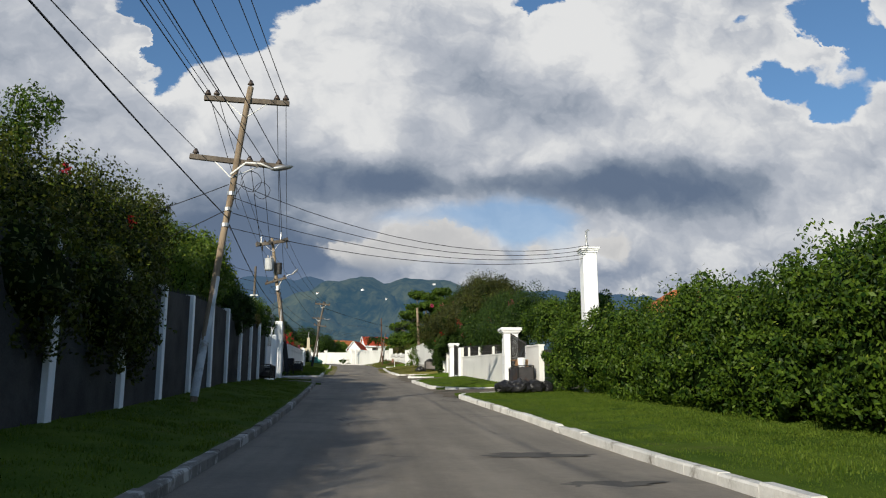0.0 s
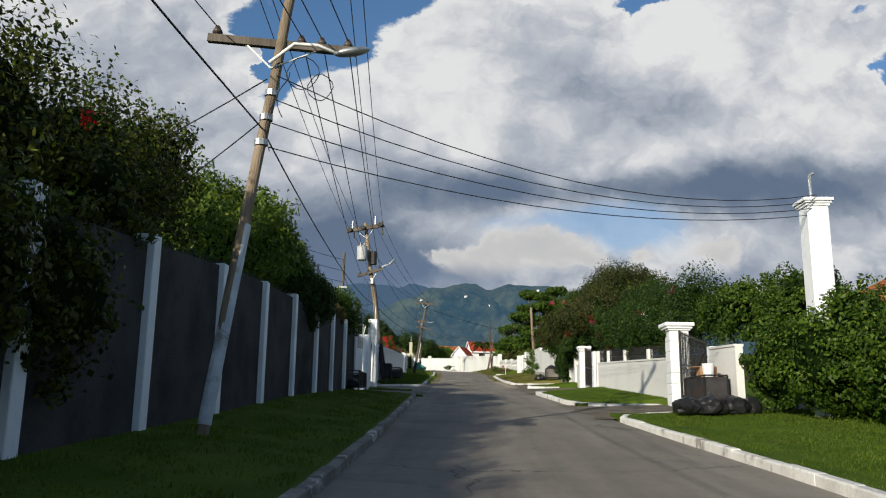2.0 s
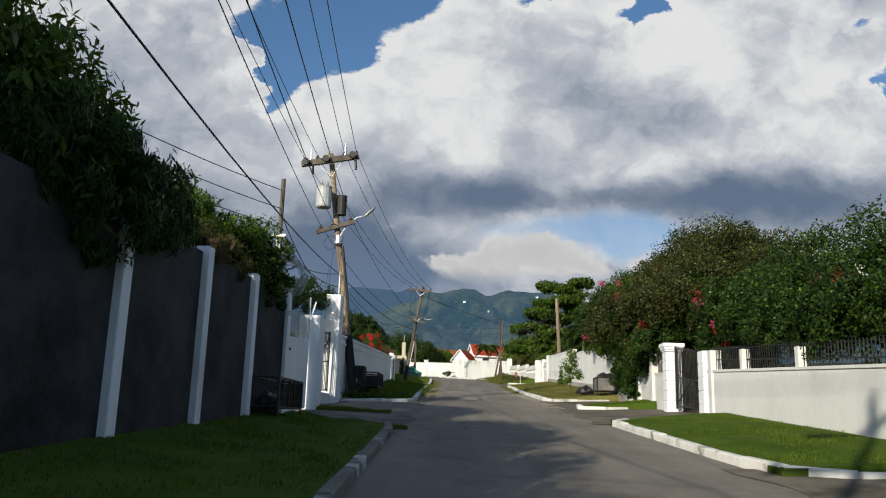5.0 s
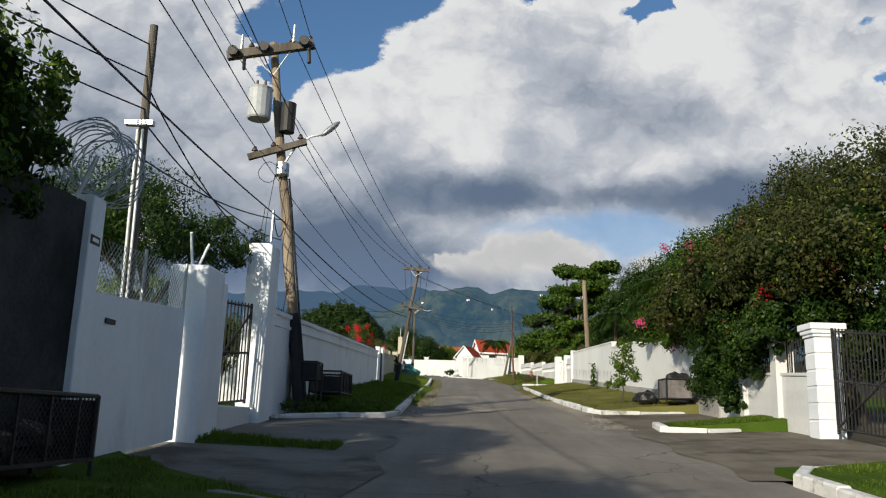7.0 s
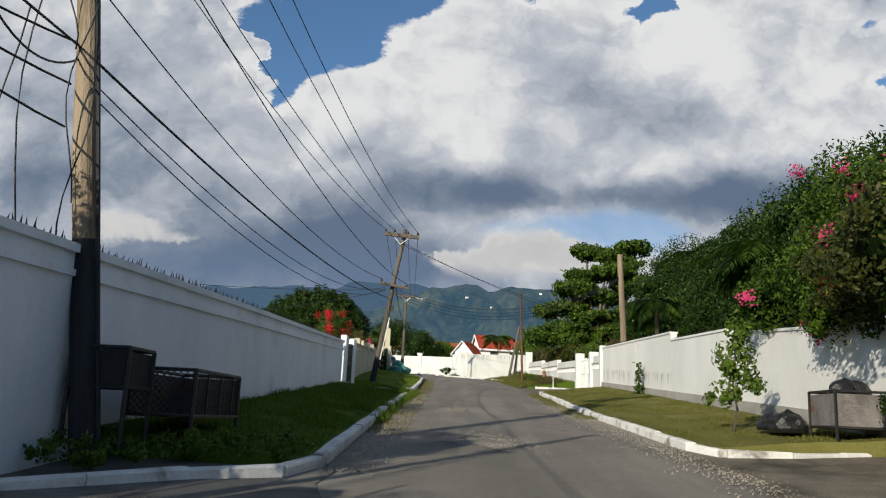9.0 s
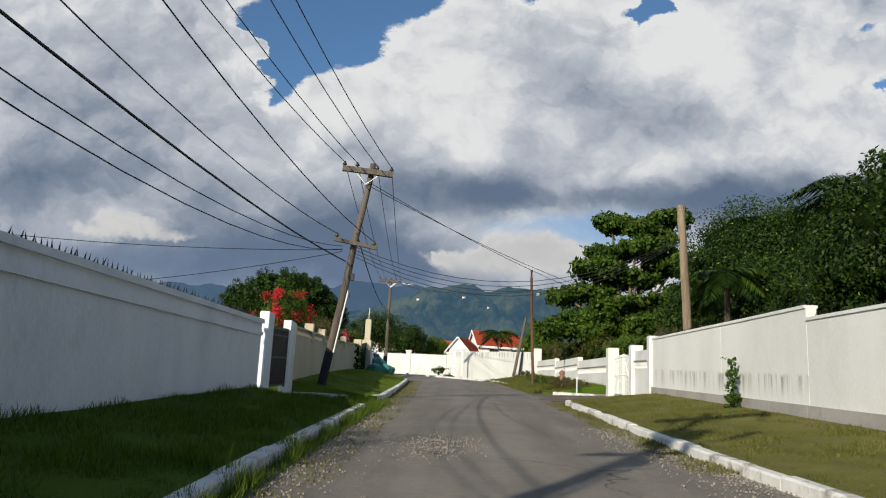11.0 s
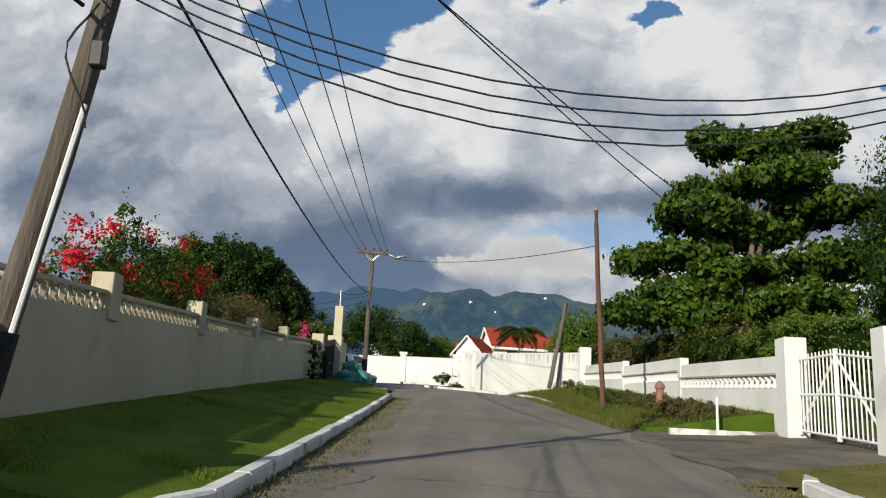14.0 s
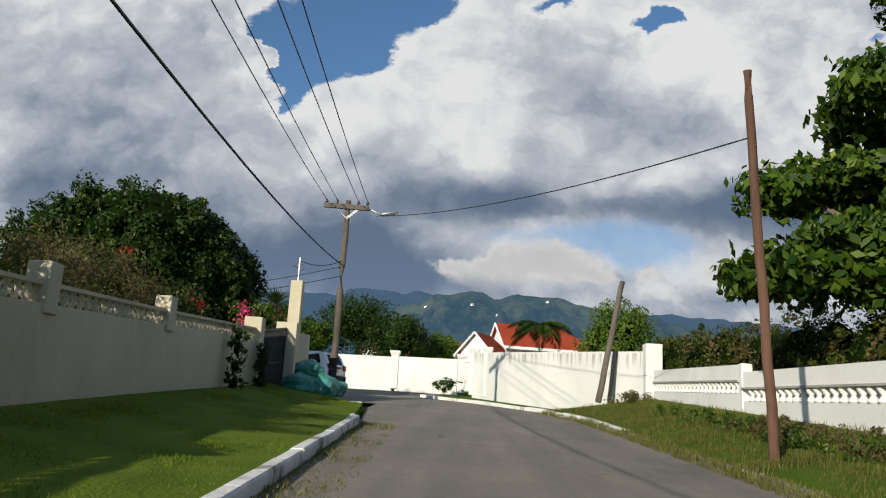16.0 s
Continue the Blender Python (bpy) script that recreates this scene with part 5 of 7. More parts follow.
for k in range(3):
    wire((-5.55, 54.3, 8.2 - 0.5 * k), (-6.25, 47.5, 8.1 + 0.6 * (k - 1)), 0.2 + 0.15 * k, 0.014, "slack black cable between two poles")
    wire((-6.25, 47.5, 9.4 - 0.55 * k), (-12, 36, 10.2 - 0.5 * k), 0.3, 0.013, "black service cable to a garden")
wire((-5.5, 54.3, 8.0), (-5.1, 51.65, G(51.5) + 4.3), 0.35, 0.012, "slack black cable to the gate post")
wire((-6.0, 109.2, 11.7), (-7.1, 108.1, G(108.1) + 4.2), 0.15, 0.012, "slack black cable to the column")
for k in range(2):
    wire((-6.0, 109.2, 11.5 - 0.3 * k), (-20, 116, 11.0 - 0.4 * k), 0.4, 0.012, "black service cable to a garden")
# hanging loose ends
for x, y, z, dz in ((-5.75, 53.9, 9.2, 4.2), (-5.95, 53.8, 8.4, 3.6), (-5.2, 53.95, 7.4, 2.2), (-5.35, 54.1, 8.6, 2.3), (-5.5, 54.0, 9.4, 1.4), (-4.2, 78.1, 8.9, 1.0), (-3.45, 21.45, 7.4, 1.2), (-3.3, 21.5, 7.6, 0.8)):
    pts = [(x + 0.09 * math.sin(f * 5 + z), y + 0.06 * math.cos(f * 7), z - dz * f) for f in np.linspace(0, 1, 9)]
    tagged(part("loose_wire", made(tube, pts, 0.009, 4), CABLE), "thin loose wire hanging from a pole", "cable", "loose wires")
bm_ = lambda c, r, n=14: [(c[0] + r * math.cos(a), c[1] + 0.05 * math.sin(3 * a), c[2] + r * math.sin(a)) for a in np.linspace(0, 2 * math.pi, n)]
for c, r in (((-3.0, 21.6, 7.6), 0.28), ((-2.7, 21.6, 7.35), 0.22), ((-5.9, 54.0, 9.3), 0.25)):
    tagged(part("loose_wire", made(tube, bm_(c, r), 0.009, 4, False), CABLE), "coiled loose wire on a pole", "cable", "loose wires")


# ---- razor wire on the left wall ----
bm = bmesh.new()
for k, r in ((0, 0.40), (1, 0.34)):
    pts = [(-5.1 + (r + 0.05 * math.sin(2.3 * a)) * math.cos(a), 43.45 + a * 0.022 + 0.06 * k, G(43.6) + 3.38 + (r + 0.05 * math.cos(1.7 * a)) * math.sin(a)) for a in np.linspace(0, 2 * math.pi * 6, 170)]
    tube(bm, pts, 0.008, 4)
    for p in pts[::2]:
        q = Vector(p)
        tube(bm, [q + Vector((-0.028, 0.01, -0.012)), q + Vector((0.028, -0.01, 0.012))], 0.005, 3)
coil = tagged(part("razor_wire", bm, STEEL), "coils of razor wire above the end of the grey wall", "razor wire")
for y in (43.42, 43.9):
    tube_ob = part("bracket", made(tube, [(-5.1, y, G(y) + 2.8), (-4.85, y - 0.1, G(y) + 3.3)], 0.025, 5), IRON_WHITE, coil)


# ---- plants ----
def at(x, y, h, a, b, c):
    return (x, y, G(y) + h, a, b, c)


plant("bougainvillea", "large bougainvillea with red blossoms spilling over the grey wall", "bush",
      [at(-6.7, y, h + 0.15 * math.sin(y * 1.7), 1.4, 2.2, 1.6) for y, h in ((-9.0, 3.7), (-5.5, 3.8), (-2.0, 3.6), (1.2, 3.7), (4.5, 3.7), (8.2, 3.7), (11.8, 3.7), (15.2, 4.0), (18.6, 4.3), (21.5, 4.6))] + [at(-7.0, 24.0, 4.6, 1.3, 1.7, 1.6), at(-6.6, 24.6, 5.5, 0.8, 1.0, 1.0), at(-7.2, 9.5, 4.5, 1.2, 1.4, 0.8)]
      + [at(-5.1, 8, 2.9, 0.7, 2.8, 1.0), at(-4.85, 12.3, 2.6, 0.75, 2.2, 1.1), at(-4.75, 15.6, 2.4, 0.7, 1.9, 1.2), at(-4.7, 17.8, 2.2, 0.5, 1.1, 1.1), at(-5.4, 19.6, 3.7, 0.7, 1.3, 0.9)],
      140000, 0.095, LEAF_WARM, 11, wild=1.0, blossoms=((PETAL_RED, 1500, 26, 0.05), (LEAF_OLIVE, 9000, 900, 0.09)), lumps=30, lump=0.40, shrink=0.8, young=0.2)
plant("shrub_tree", "small light-leaved shoot rising above the bougainvillea", "tree", [at(-6.4, 15.8, 6.15, 0.5, 0.6, 0.5), at(-6.6, 15.2, 5.5, 0.4, 0.5, 0.4)], 2600, 0.085, LEAF, 64, trunk=((-6.6, 15.6, G(15.6)), 0.05, G(15.6) + 4.6), shrink=0.1, lump=0.5, wild=1.0)
plant("mango_tree", "dense mango tree with light green top behind the grey wall", "tree",
      [at(-7.0, 29.0, 4.3, 1.9, 2.2, 1.7), at(-7.0, 32.3, 4.3, 1.8, 2.3, 1.8), at(-7.6, 30.4, 5.3, 1.6, 1.9, 1.2), at(-6.2, 33.6, 3.9, 1.2, 1.6, 1.3), at(-9.0, 28, 6.2, 1.1, 1.2, 0.9), at(-6.1, 30.6, 4.7, 1.1, 1.6, 1.2)],
      60000, 0.19, LEAF_BRIGHT, 12, young=0.35, wild=0.1, trunk=((-7.4, 31, G(31)), 0.2, G(31) + 2.6), narrow=0.3, lumps=30, lump=0.36)
plant("climbing_fern", "feathery dark green creeper hanging over the wall", "creeper",
      [at(-5.3, 33.2, 3.5, 0.7, 1.5, 0.6), at(-4.95, 33.8, 3.0, 0.42, 1.1, 0.7), at(-5.0, 35.2, 3.3, 0.5, 1.0, 0.5)], 14000, 0.15, LEAF_DARK, 13, shrink=0.3, narrow=0.22, lump=0.45, droop=1.2)
plant("dry_creeper", "dry brownish creeper among the spikes of the wall", "creeper", [at(-5.4, 38.2, 3.3, 0.5, 0.9, 0.4), at(-5.2, 39.4, 3.2, 0.4, 0.7, 0.35)], 4500, 0.12, LEAF_DRY, 62, narrow=0.2, shrink=0.4, droop=1.0, wild=1.0)
plant("creeper", "leafy green creeper over the end of the wall", "creeper",
      [at(-5.6, 40.9, 3.6, 0.8, 0.9, 0.75), at(-5.45, 42.2, 3.75, 0.7, 0.9, 0.85), at(-4.98, 41.9, 3.0, 0.36, 0.8, 0.55), at(-6.4, 39.8, 3.9, 0.9, 1.2, 0.8), at(-7.0, 41.6, 4.2, 1.0, 1.2, 0.9), at(-7.4, 43.4, 3.9, 0.9, 1.0, 0.8), at(-5.6, 42.9, 3.7, 0.5, 0.45, 0.6)], 26000, 0.085, LEAF, 14, shrink=0.6, young=0.12)
plant("acacia", "thin-leaved acacia spreading behind the gates", "tree",
      [at(-7.2, 50.2, 3.7, 1.4, 1.8, 0.55), at(-8.0, 48.6, 3.6, 1.2, 1.4, 0.5), at(-6.3, 51.8, 3.7, 0.9, 1.2, 0.4), at(-7.0, 49.2, 3.3, 1.2, 1.2, 0.5), at(-6.0, 50.4, 3.3, 0.7, 1.0, 0.45)], 26000, 0.085, LEAF_DARK, 15, trunk=((-8, 50, G(50)), 0.09, G(50) + 2.2), lump=0.5, shrink=0.2, narrow=0.35)
plant("acacia", "wispy acacia tree inside the garden", "tree",
      [at(-10.2, 55.5, 5.3, 1.7, 2.0, 1.2), at(-11.4, 54.5, 4.4, 1.3, 1.6, 1.0)], 16000, 0.11, LEAF_DARK, 16, trunk=((-10.8, 55, G(55)), 0.11, G(55) + 3.0), lump=0.5, shrink=0.25, narrow=0.35)
plant("bamboo", "light green bamboo clump inside the garden", "bush",
      [at(-11.5, 60.0, 2.4, 1.8, 1.8, 1.5), at(-13.5, 61.0, 2.0, 1.8, 1.8, 1.4)], 9000, 0.2, LEAF_BRIGHT, 17, narrow=0.2, droop=1.0, shrink=0.5)
plant("garden_shrub", "low flowering shrub behind the garden gate", "bush", [at(-7.4, 51.6, 0.9, 0.7, 0.8, 0.6)], 2500, 0.1, LEAF, 18)
for k, (x, y, r) in enumerate(((-8.5, 58, 1.5), (-9.5, 66, 2.0))):
    plant("garden_tree", "rounded green garden tree behind the white wall", "tree", [at(x, y, 1.6 + 0.4 * k, r, r, 0.9)], 6000, 0.12, LEAF, 19 + k)
plant("rain_tree", "large dome-shaped dark green tree behind the gardens", "tree",
      [at(-13.0, 110, 3.9, 4.0, 3.8, 2.6), at(-10.7, 110.5, 3.6, 1.8, 2.6, 1.9), at(-15.6, 110, 3.6, 1.8, 2.6, 1.9), at(-12.8, 109, 4.9, 2.9, 2.6, 1.6)],
      90000, 0.15, LEAF_DARK, 22, shrink=1.1, wild=0.0, trunk=((-13.4, 110, G(110)), 0.3, G(110) + 2), lumps=40, lump=0.15)
plant("bougainvillea", "bougainvillea with red blossoms behind the cream wall", "bush",
      [at(-8.0, 86.6, 2.3, 0.7, 1.3, 0.7), at(-8.3, 88.6, 2.8, 0.7, 1.2, 0.8), at(-8.3, 90.8, 2.7, 0.7, 1.2, 0.9), at(-8.6, 92.6, 2.4, 0.8, 1.2, 0.8), at(-8.4, 88.6, 3.7, 0.25, 0.35, 0.4), at(-8.2, 91.6, 3.6, 0.3, 0.45, 0.4)], 12000, 0.10, LEAF, 23, blossoms=((PETAL_RED, 3000, 30, 0.075),), shrink=0.25, lump=0.5, wild=2.0)
plant("bougainvillea", "red bougainvillea far behind the cream wall", "bush",
      [at(-9.3, 100.5, 2.3, 1.4, 1.7, 0.9), at(-9.6, 104, 2.3, 1.3, 1.6, 0.8)], 9000, 0.11, LEAF_OLIVE, 24, blossoms=((PETAL_RED, 260, 8, 0.08),), shrink=0.5)
plant("dry_shrub", "dry straggling shrubs leaning over the cream wall", "bush",
      [at(-8.0, 94.3, 2.2, 0.8, 1.6, 0.6), at(-8.3, 97.5, 2.2, 0.9, 1.8, 0.7)], 8000, 0.12, LEAF_DRY, 25, narrow=0.2, shrink=0.3, lump=0.5)
plant("flowering_shrub", "pink flowering shrub beside the cream column", "bush", [at(-8.4, 108.5, 2.4, 0.9, 1.3, 0.5)], 2500, 0.1, LEAF, 26, blossoms=((PETAL_PINK, 400, 9, 0.08),))
for y, h, r in ((101.3, 1.5, 0.2), (104.4 - 0.9, 1.15, 0.16)):
    plant("wall_shrub", "slim dark shrub growing against the cream wall", "bush", [(-6.78, y, G(y) + 0.25 + h * f, r, r, h * 0.2) for f in (0.2, 0.45, 0.7, 0.9)], 1400, 0.07, LEAF_DARK, int(y), shrink=0.5)
for k, (x, y, h, a, c) in enumerate(((-9.8, 139, 3.9, 2.8, 2.0), (-6.8, 138, 2.7, 2.2, 1.8), (-4.2, 141, 2.2, 1.5, 1.2), (-13, 137, 2.6, 2.2, 1.4), (-16.5, 140, 3.2, 2.6, 2.0), (-21, 141, 3.0, 3.0, 2.0))):
    plant("street_tree", "dark rounded tree beyond the end wall", "tree", [at(x, y, h, a, a, c), at(x + 0.8, y + 0.5, h + 0.5, a * 0.6, a * 0.6, c * 0.7)], 9000, 0.17, (LEAF_DARK, LEAF_DARK, LEAF_BRIGHT, LEAF, LEAF, LEAF_DARK)[k], 30 + k, trunk=((x, y, G(y)), 0.2, G(y) + 1.4), group="trees beyond the wall")

# added shrub, fills in for the dark garden behind the bars
plant("garden_shrub", "dark shrub added as a backing behind the barred driveway gate", "bush", [at(-6.7, 75.4, 0.85, 0.7, 1.1, 0.75), at(-6.9, 77.0, 0.8, 0.7, 0.9, 0.7)], 6000, 0.10, LEAF_DARK, 63)

# right side
plant("hedge", "thick green climber hedge along the mown verge", "hedge",
      [at(9.0 + 0.15 * math.sin(y * 0.9), y, 1.85, 1.2, 1.7, 1.6 + 0.14 * math.sin(y * 1.3) + (0.3 if y < 17 else 0) - (0.65 if y > 25 else 0)) for y in np.arange(0, 29.5, 1.9)]
      + [at(8.35 + 0.12 * math.sin(y), y, 1.15, 0.75, 1.4, 1.0) for y in np.arange(1, 29, 1.9)] + [at(7.9, 27.6, 1.6, 0.9, 1.4, 1.3), at(8.5, 27.0, 2.3, 0.8, 1.0, 1.1), at(7.7, 30.0, 1.4, 0.8, 1.0, 1.25), at(7.9, 29.0, 1.6, 0.9, 1.1, 1.2)], 235000, 0.115, LEAF, 40, shrink=0.86, lumps=30, lump=0.34, young=0.10)
plant("shrub_tree", "light green shrubby trees above the hedge", "bush",
      [at(9.3, 31.8, 3.2, 1.1, 1.3, 0.9), at(8.7, 30.6, 3.0, 1.0, 1.1, 1.0), at(7.9, 33.4, 3.0, 1.0, 1.4, 0.9), at(9.6, 35.2, 3.4, 0.9, 1.2, 0.9)], 26000, 0.11, LEAF, 41, shrink=0.6)
plant("bougainvillea", "bougainvillea hedge with pink and white blossoms over the fenced wall", "bush",
      [at(WR(y) + 0.5, y, 2.3 + 0.2 * math.sin(y * 0.7) + 0.06 * (y - 36), 0.75, 1.5, 0.85) for y in np.arange(36.8, 48, 1.8)] + [at(7.9, y, 3.4, 1.4, 1.9, 1.4) for y in (38, 41.5, 45)] + [at(8.0, 48.8, 3.6, 1.1, 1.6, 1.1), at(7.2, 50.4, 3.3, 0.9, 1.2, 0.9), at(6.7, 48.6, 2.75, 0.8, 1.1, 0.75), at(6.9, 46.6, 2.9, 0.9, 1.2, 0.9)], 82000, 0.09, LEAF_DARK, 42,
      blossoms=((PETAL_PINK, 700, 14, 0.06), (PETAL_WHITE, 240, 6, 0.05), (PETAL_RED, 300, 8, 0.06)), lumps=28, shrink=0.72)
plant("garden_tree", "tall brownish-green tree overhanging the second gate", "tree",
      [at(8.2, 54.0, 5.0, 1.6, 1.9, 1.7), at(8.8, 57.5, 5.8, 1.7, 2.2, 1.7), at(7.0, 52.0, 4.1, 1.5, 1.8, 1.3), at(7.2, 56.5, 4.2, 1.7, 2.0, 1.8), at(9.4, 50.4, 4.3, 1.5, 1.8, 1.3), at(9.7, 54.6, 5.9, 1.2, 1.3, 0.9), at(6.3, 54.4, 3.6, 1.2, 1.6, 1.2), at(5.5, 52.7, 3.5, 1.1, 1.4, 0.9), at(5.0, 54.6, 3.3, 1.0, 1.4, 0.9), at(4.7, 56.6, 3.1, 0.9, 1.3, 0.9), at(5.0, 58.4, 3.0, 0.8, 1.0, 0.8)], 84000, 0.105, LEAF_OLIVE, 43,
      trunk=((8.2, 55, G(55)), 0.25, G(55) + 3), blossoms=((PETAL_RED, 500, 12, 0.07),))
plant("garden_shrub", "dark leafy shrub behind the second gate", "bush", [at(7.7, 51.0, 2.3, 0.9, 1.5, 0.9), at(7.5, 53.6, 2.2, 0.9, 1.6, 1.1), at(7.5, 48.6, 1.9, 0.8, 1.3, 0.8)], 15000, 0.11, LEAF_DARK, 61)
plant("hanging_creeper", "dark creeper hanging over the shaded wall", "creeper",
      [at(5.9, 53.0, 2.7, 0.9, 1.3, 0.8), at(5.6, 55.0, 2.5, 0.9, 1.2, 1.0), at(5.5, 56.9, 2.6, 0.95, 1.3, 1.1), at(5.55, 56.2, 1.3, 0.5, 1.0, 0.9), at(5.5, 57.6, 1.1, 0.5, 0.8, 0.8), at(5.4, 55.4, 0.7, 0.35, 0.5, 0.45), at(5.3, 54.0, 1.8, 0.5, 0.9, 0.8), at(5.35, 52.9, 2.3, 0.5, 0.8, 0.6)], 38000, 0.095, LEAF_DARK, 44, blossoms=((PETAL_RED, 200, 5, 0.06),))
plant("bougainvillea", "bougainvillea with bright pink blossoms over the white wall", "bush",
      [at(5.9, 59.6, 3.1, 1.2, 1.3, 1.2), at(5.8, 61.8, 3.1, 0.95, 1.4, 1.1), at(5.4, 63.4, 2.7, 0.6, 0.9, 0.6), at(6.8, 61.5, 4.3, 1.3, 1.8, 1.3), at(5.3, 60.2, 2.4, 0.5, 0.8, 0.45)], 42000, 0.095, LEAF, 45,
      blossoms=((PETAL_PINK, 2600, 30, 0.065),))
plant("garden_tree", "tall dark green tree behind the white wall", "tree",
      [at(8.4, 62.0, 5.2, 1.8, 2.0, 1.6), at(7.9, 66.5, 4.4, 1.6, 2.2, 2.0), at(8.0, 70.5, 4.6, 1.6, 2.3, 1.9), at(8.4, 74.5, 4.0, 1.6, 2.3, 1.8), at(7.2, 68.5, 3.0, 1.0, 2.6, 1.0)], 66000, 0.12, LEAF_DARK, 46, shrink=0.92, lump=0.3, trunk=((9, 64, G(64)), 0.2, G(64) + 2.6))
plant("garden_tree", "dense dark mass of garden trees", "tree",
      [at(11.6, 92, 6.2, 2.6, 3.0, 2.6), at(13.8, 92, 6.4, 2.6, 3.0, 2.6), at(9.8, 91, 4.4, 2.0, 2.6, 2.3), at(8.4, 89, 3.0, 1.5, 2.4, 1.6), at(10.2, 84, 3.4, 2.2, 3.0, 2.0), at(9.4, 79, 2.9, 1.6, 3.0, 1.5), at(12.5, 78, 3.8, 2.5, 3.0, 2.2)], 125000, 0.13, LEAF_DARK, 47, shrink=0.98, lump=0.24, trunk=((11.5, 88, G(88)), 0.25, G(88) + 2.4))
plant("almond_tree", "spreading tropical almond tree in tiers of large leaves", "tree",
      [at(x, 98 + 0.7 * math.sin(x * 5 + h), h + 0.1 * math.sin(7 * x), r, r, 0.42) for x, h, r in
       ((6.5, 8.6, 1.0), (7.9, 8.5, 1.0), (9.6, 9.2, 1.2), (6.5, 7.05, 1.2), (8.2, 7.3, 1.5), (5.8, 6.15, 1.4), (7.7, 5.9, 1.5), (10.0, 6.6, 1.8), (4.25, 4.9, 0.85), (5.7, 5.0, 1.2), (7.2, 4.5, 1.5), (10.2, 4.8, 1.8), (5.2, 3.75, 1.3), (3.85, 3.0, 1.05), (5.4, 2.95, 1.3), (7.2, 3.2, 1.5), (8.8, 3.7, 1.7), (9.0, 8.0, 1.1))],
      56000, 0.23, LEAF, 48, trunk=((7.7, 98, G(98)), 0.22, G(98) + 2.6), lumps=60, lump=0.85, flat=0.8, shrink=0.3, narrow=0.55)
plant("mango_tree", "round bright green tree beyond the corner wall", "tree", [at(5.6, 123.6, 3.2, 1.6, 1.8, 1.6), at(4.9, 124, 2.6, 1.2, 1.4, 1.2)], 11000, 0.16, LEAF_BRIGHT, 49, trunk=((5.6, 123.6, G(123.6)), 0.15, G(123.6) + 1.4))
plant("clipped_hedge", "clipped yellow-green hedge behind the wall", "hedge", [at(5.9, y, 1.7, 0.8, 1.2, 0.95) for y in (88.4, 90.2, 92.0)], 16000, 0.075, LEAF_BRIGHT, 50, shrink=0.85, lump=0.22)
plant("clipped_hedge", "long clipped hedge with dry twigs behind the baluster wall", "hedge", [at(5.55 - 0.045 * (y - 94), y, 1.6, 0.75, 1.1, 1.15) for y in np.arange(93.6, 113, 1.5)], 44000, 0.075, LEAF_WARM, 51, shrink=0.88, lump=0.2,
      blossoms=((LEAF_DRY, 5000, 60, 0.09),))
plant("dry_shrub", "bare dry twiggy hedge above the white wall", "bush", [at(6.1, 85.4, 1.9, 0.6, 1.6, 0.8), at(6.1, 82.0, 2.2, 0.5, 1.4, 0.4)], 7000, 0.1, LEAF_DRY, 52, narrow=0.15, shrink=0.5)
plant("sapling", "slender young tree with pale green leaves on the verge", "tree", [at(3.75, 60.8, 1.55, 0.42, 0.45, 0.3), at(3.95, 61.0, 1.1, 0.4, 0.4, 0.22), at(3.55, 60.7, 0.85, 0.35, 0.35, 0.18), at(3.85, 60.8, 2.0, 0.25, 0.3, 0.2)], 1700, 0.1, LEAF_BRIGHT, 53, trunk=((3.78, 60.9, G(60.9) + 0.3), 0.022, G(60.9) + 0.9), shrink=0.05, lump=0.6)
plant("wall_shrub", "upright dark shrub against the white wall", "bush", [(5.1, 75.05, G(75.05) + 0.3 + 1.1 * f, 0.2 - 0.1 * f, 0.2 - 0.1 * f, 0.25) for f in (0.15, 0.4, 0.65, 0.9)], 1300, 0.07, LEAF, 54, shrink=0.4)
plant("weeds", "dry brown weeds and creepers on the verge", "bush", [at(3.6, y, 0.42, 0.75, 0.9, 0.16) for y in np.arange(89.6, 99, 1.3)] + [at(3.0, 107.8, 0.5, 0.8, 0.7, 0.25)], 20000, 0.06, LEAF_DRY, 55, shrink=0.3, lump=0.6)
plant("weeds", "low green creeper on the verge at the foot of the pole", "bush", [at(3.1, y, 0.4, 0.6, 0.8, 0.16) for y in (94.2, 96, 98.4, 100.5, 103)], 6000, 0.06, LEAF, 56, shrink=0.3, lump=0.6)
plant("weeds", "low leafy weeds in front of the bins", "bush", [at(x, y, 0.22, 0.5, 0.45, 0.13) for x, y in ((-4.9, 54.0), (-4.3, 54.6), (-3.7, 54.9), (-3.2, 55.3), (-3.9, 55.6))], 5200, 0.06, LEAF_BRIGHT, 58, shrink=0.2, lump=0.6)
plant("aloe", "spiky agave at the foot of the end wall", "bush", [at(-2.9, 123.6, 0.35, 0.55, 0.3, 0.3)], 260, 0.4, LEAF_DARK, 57, narrow=0.12, shrink=0.1)


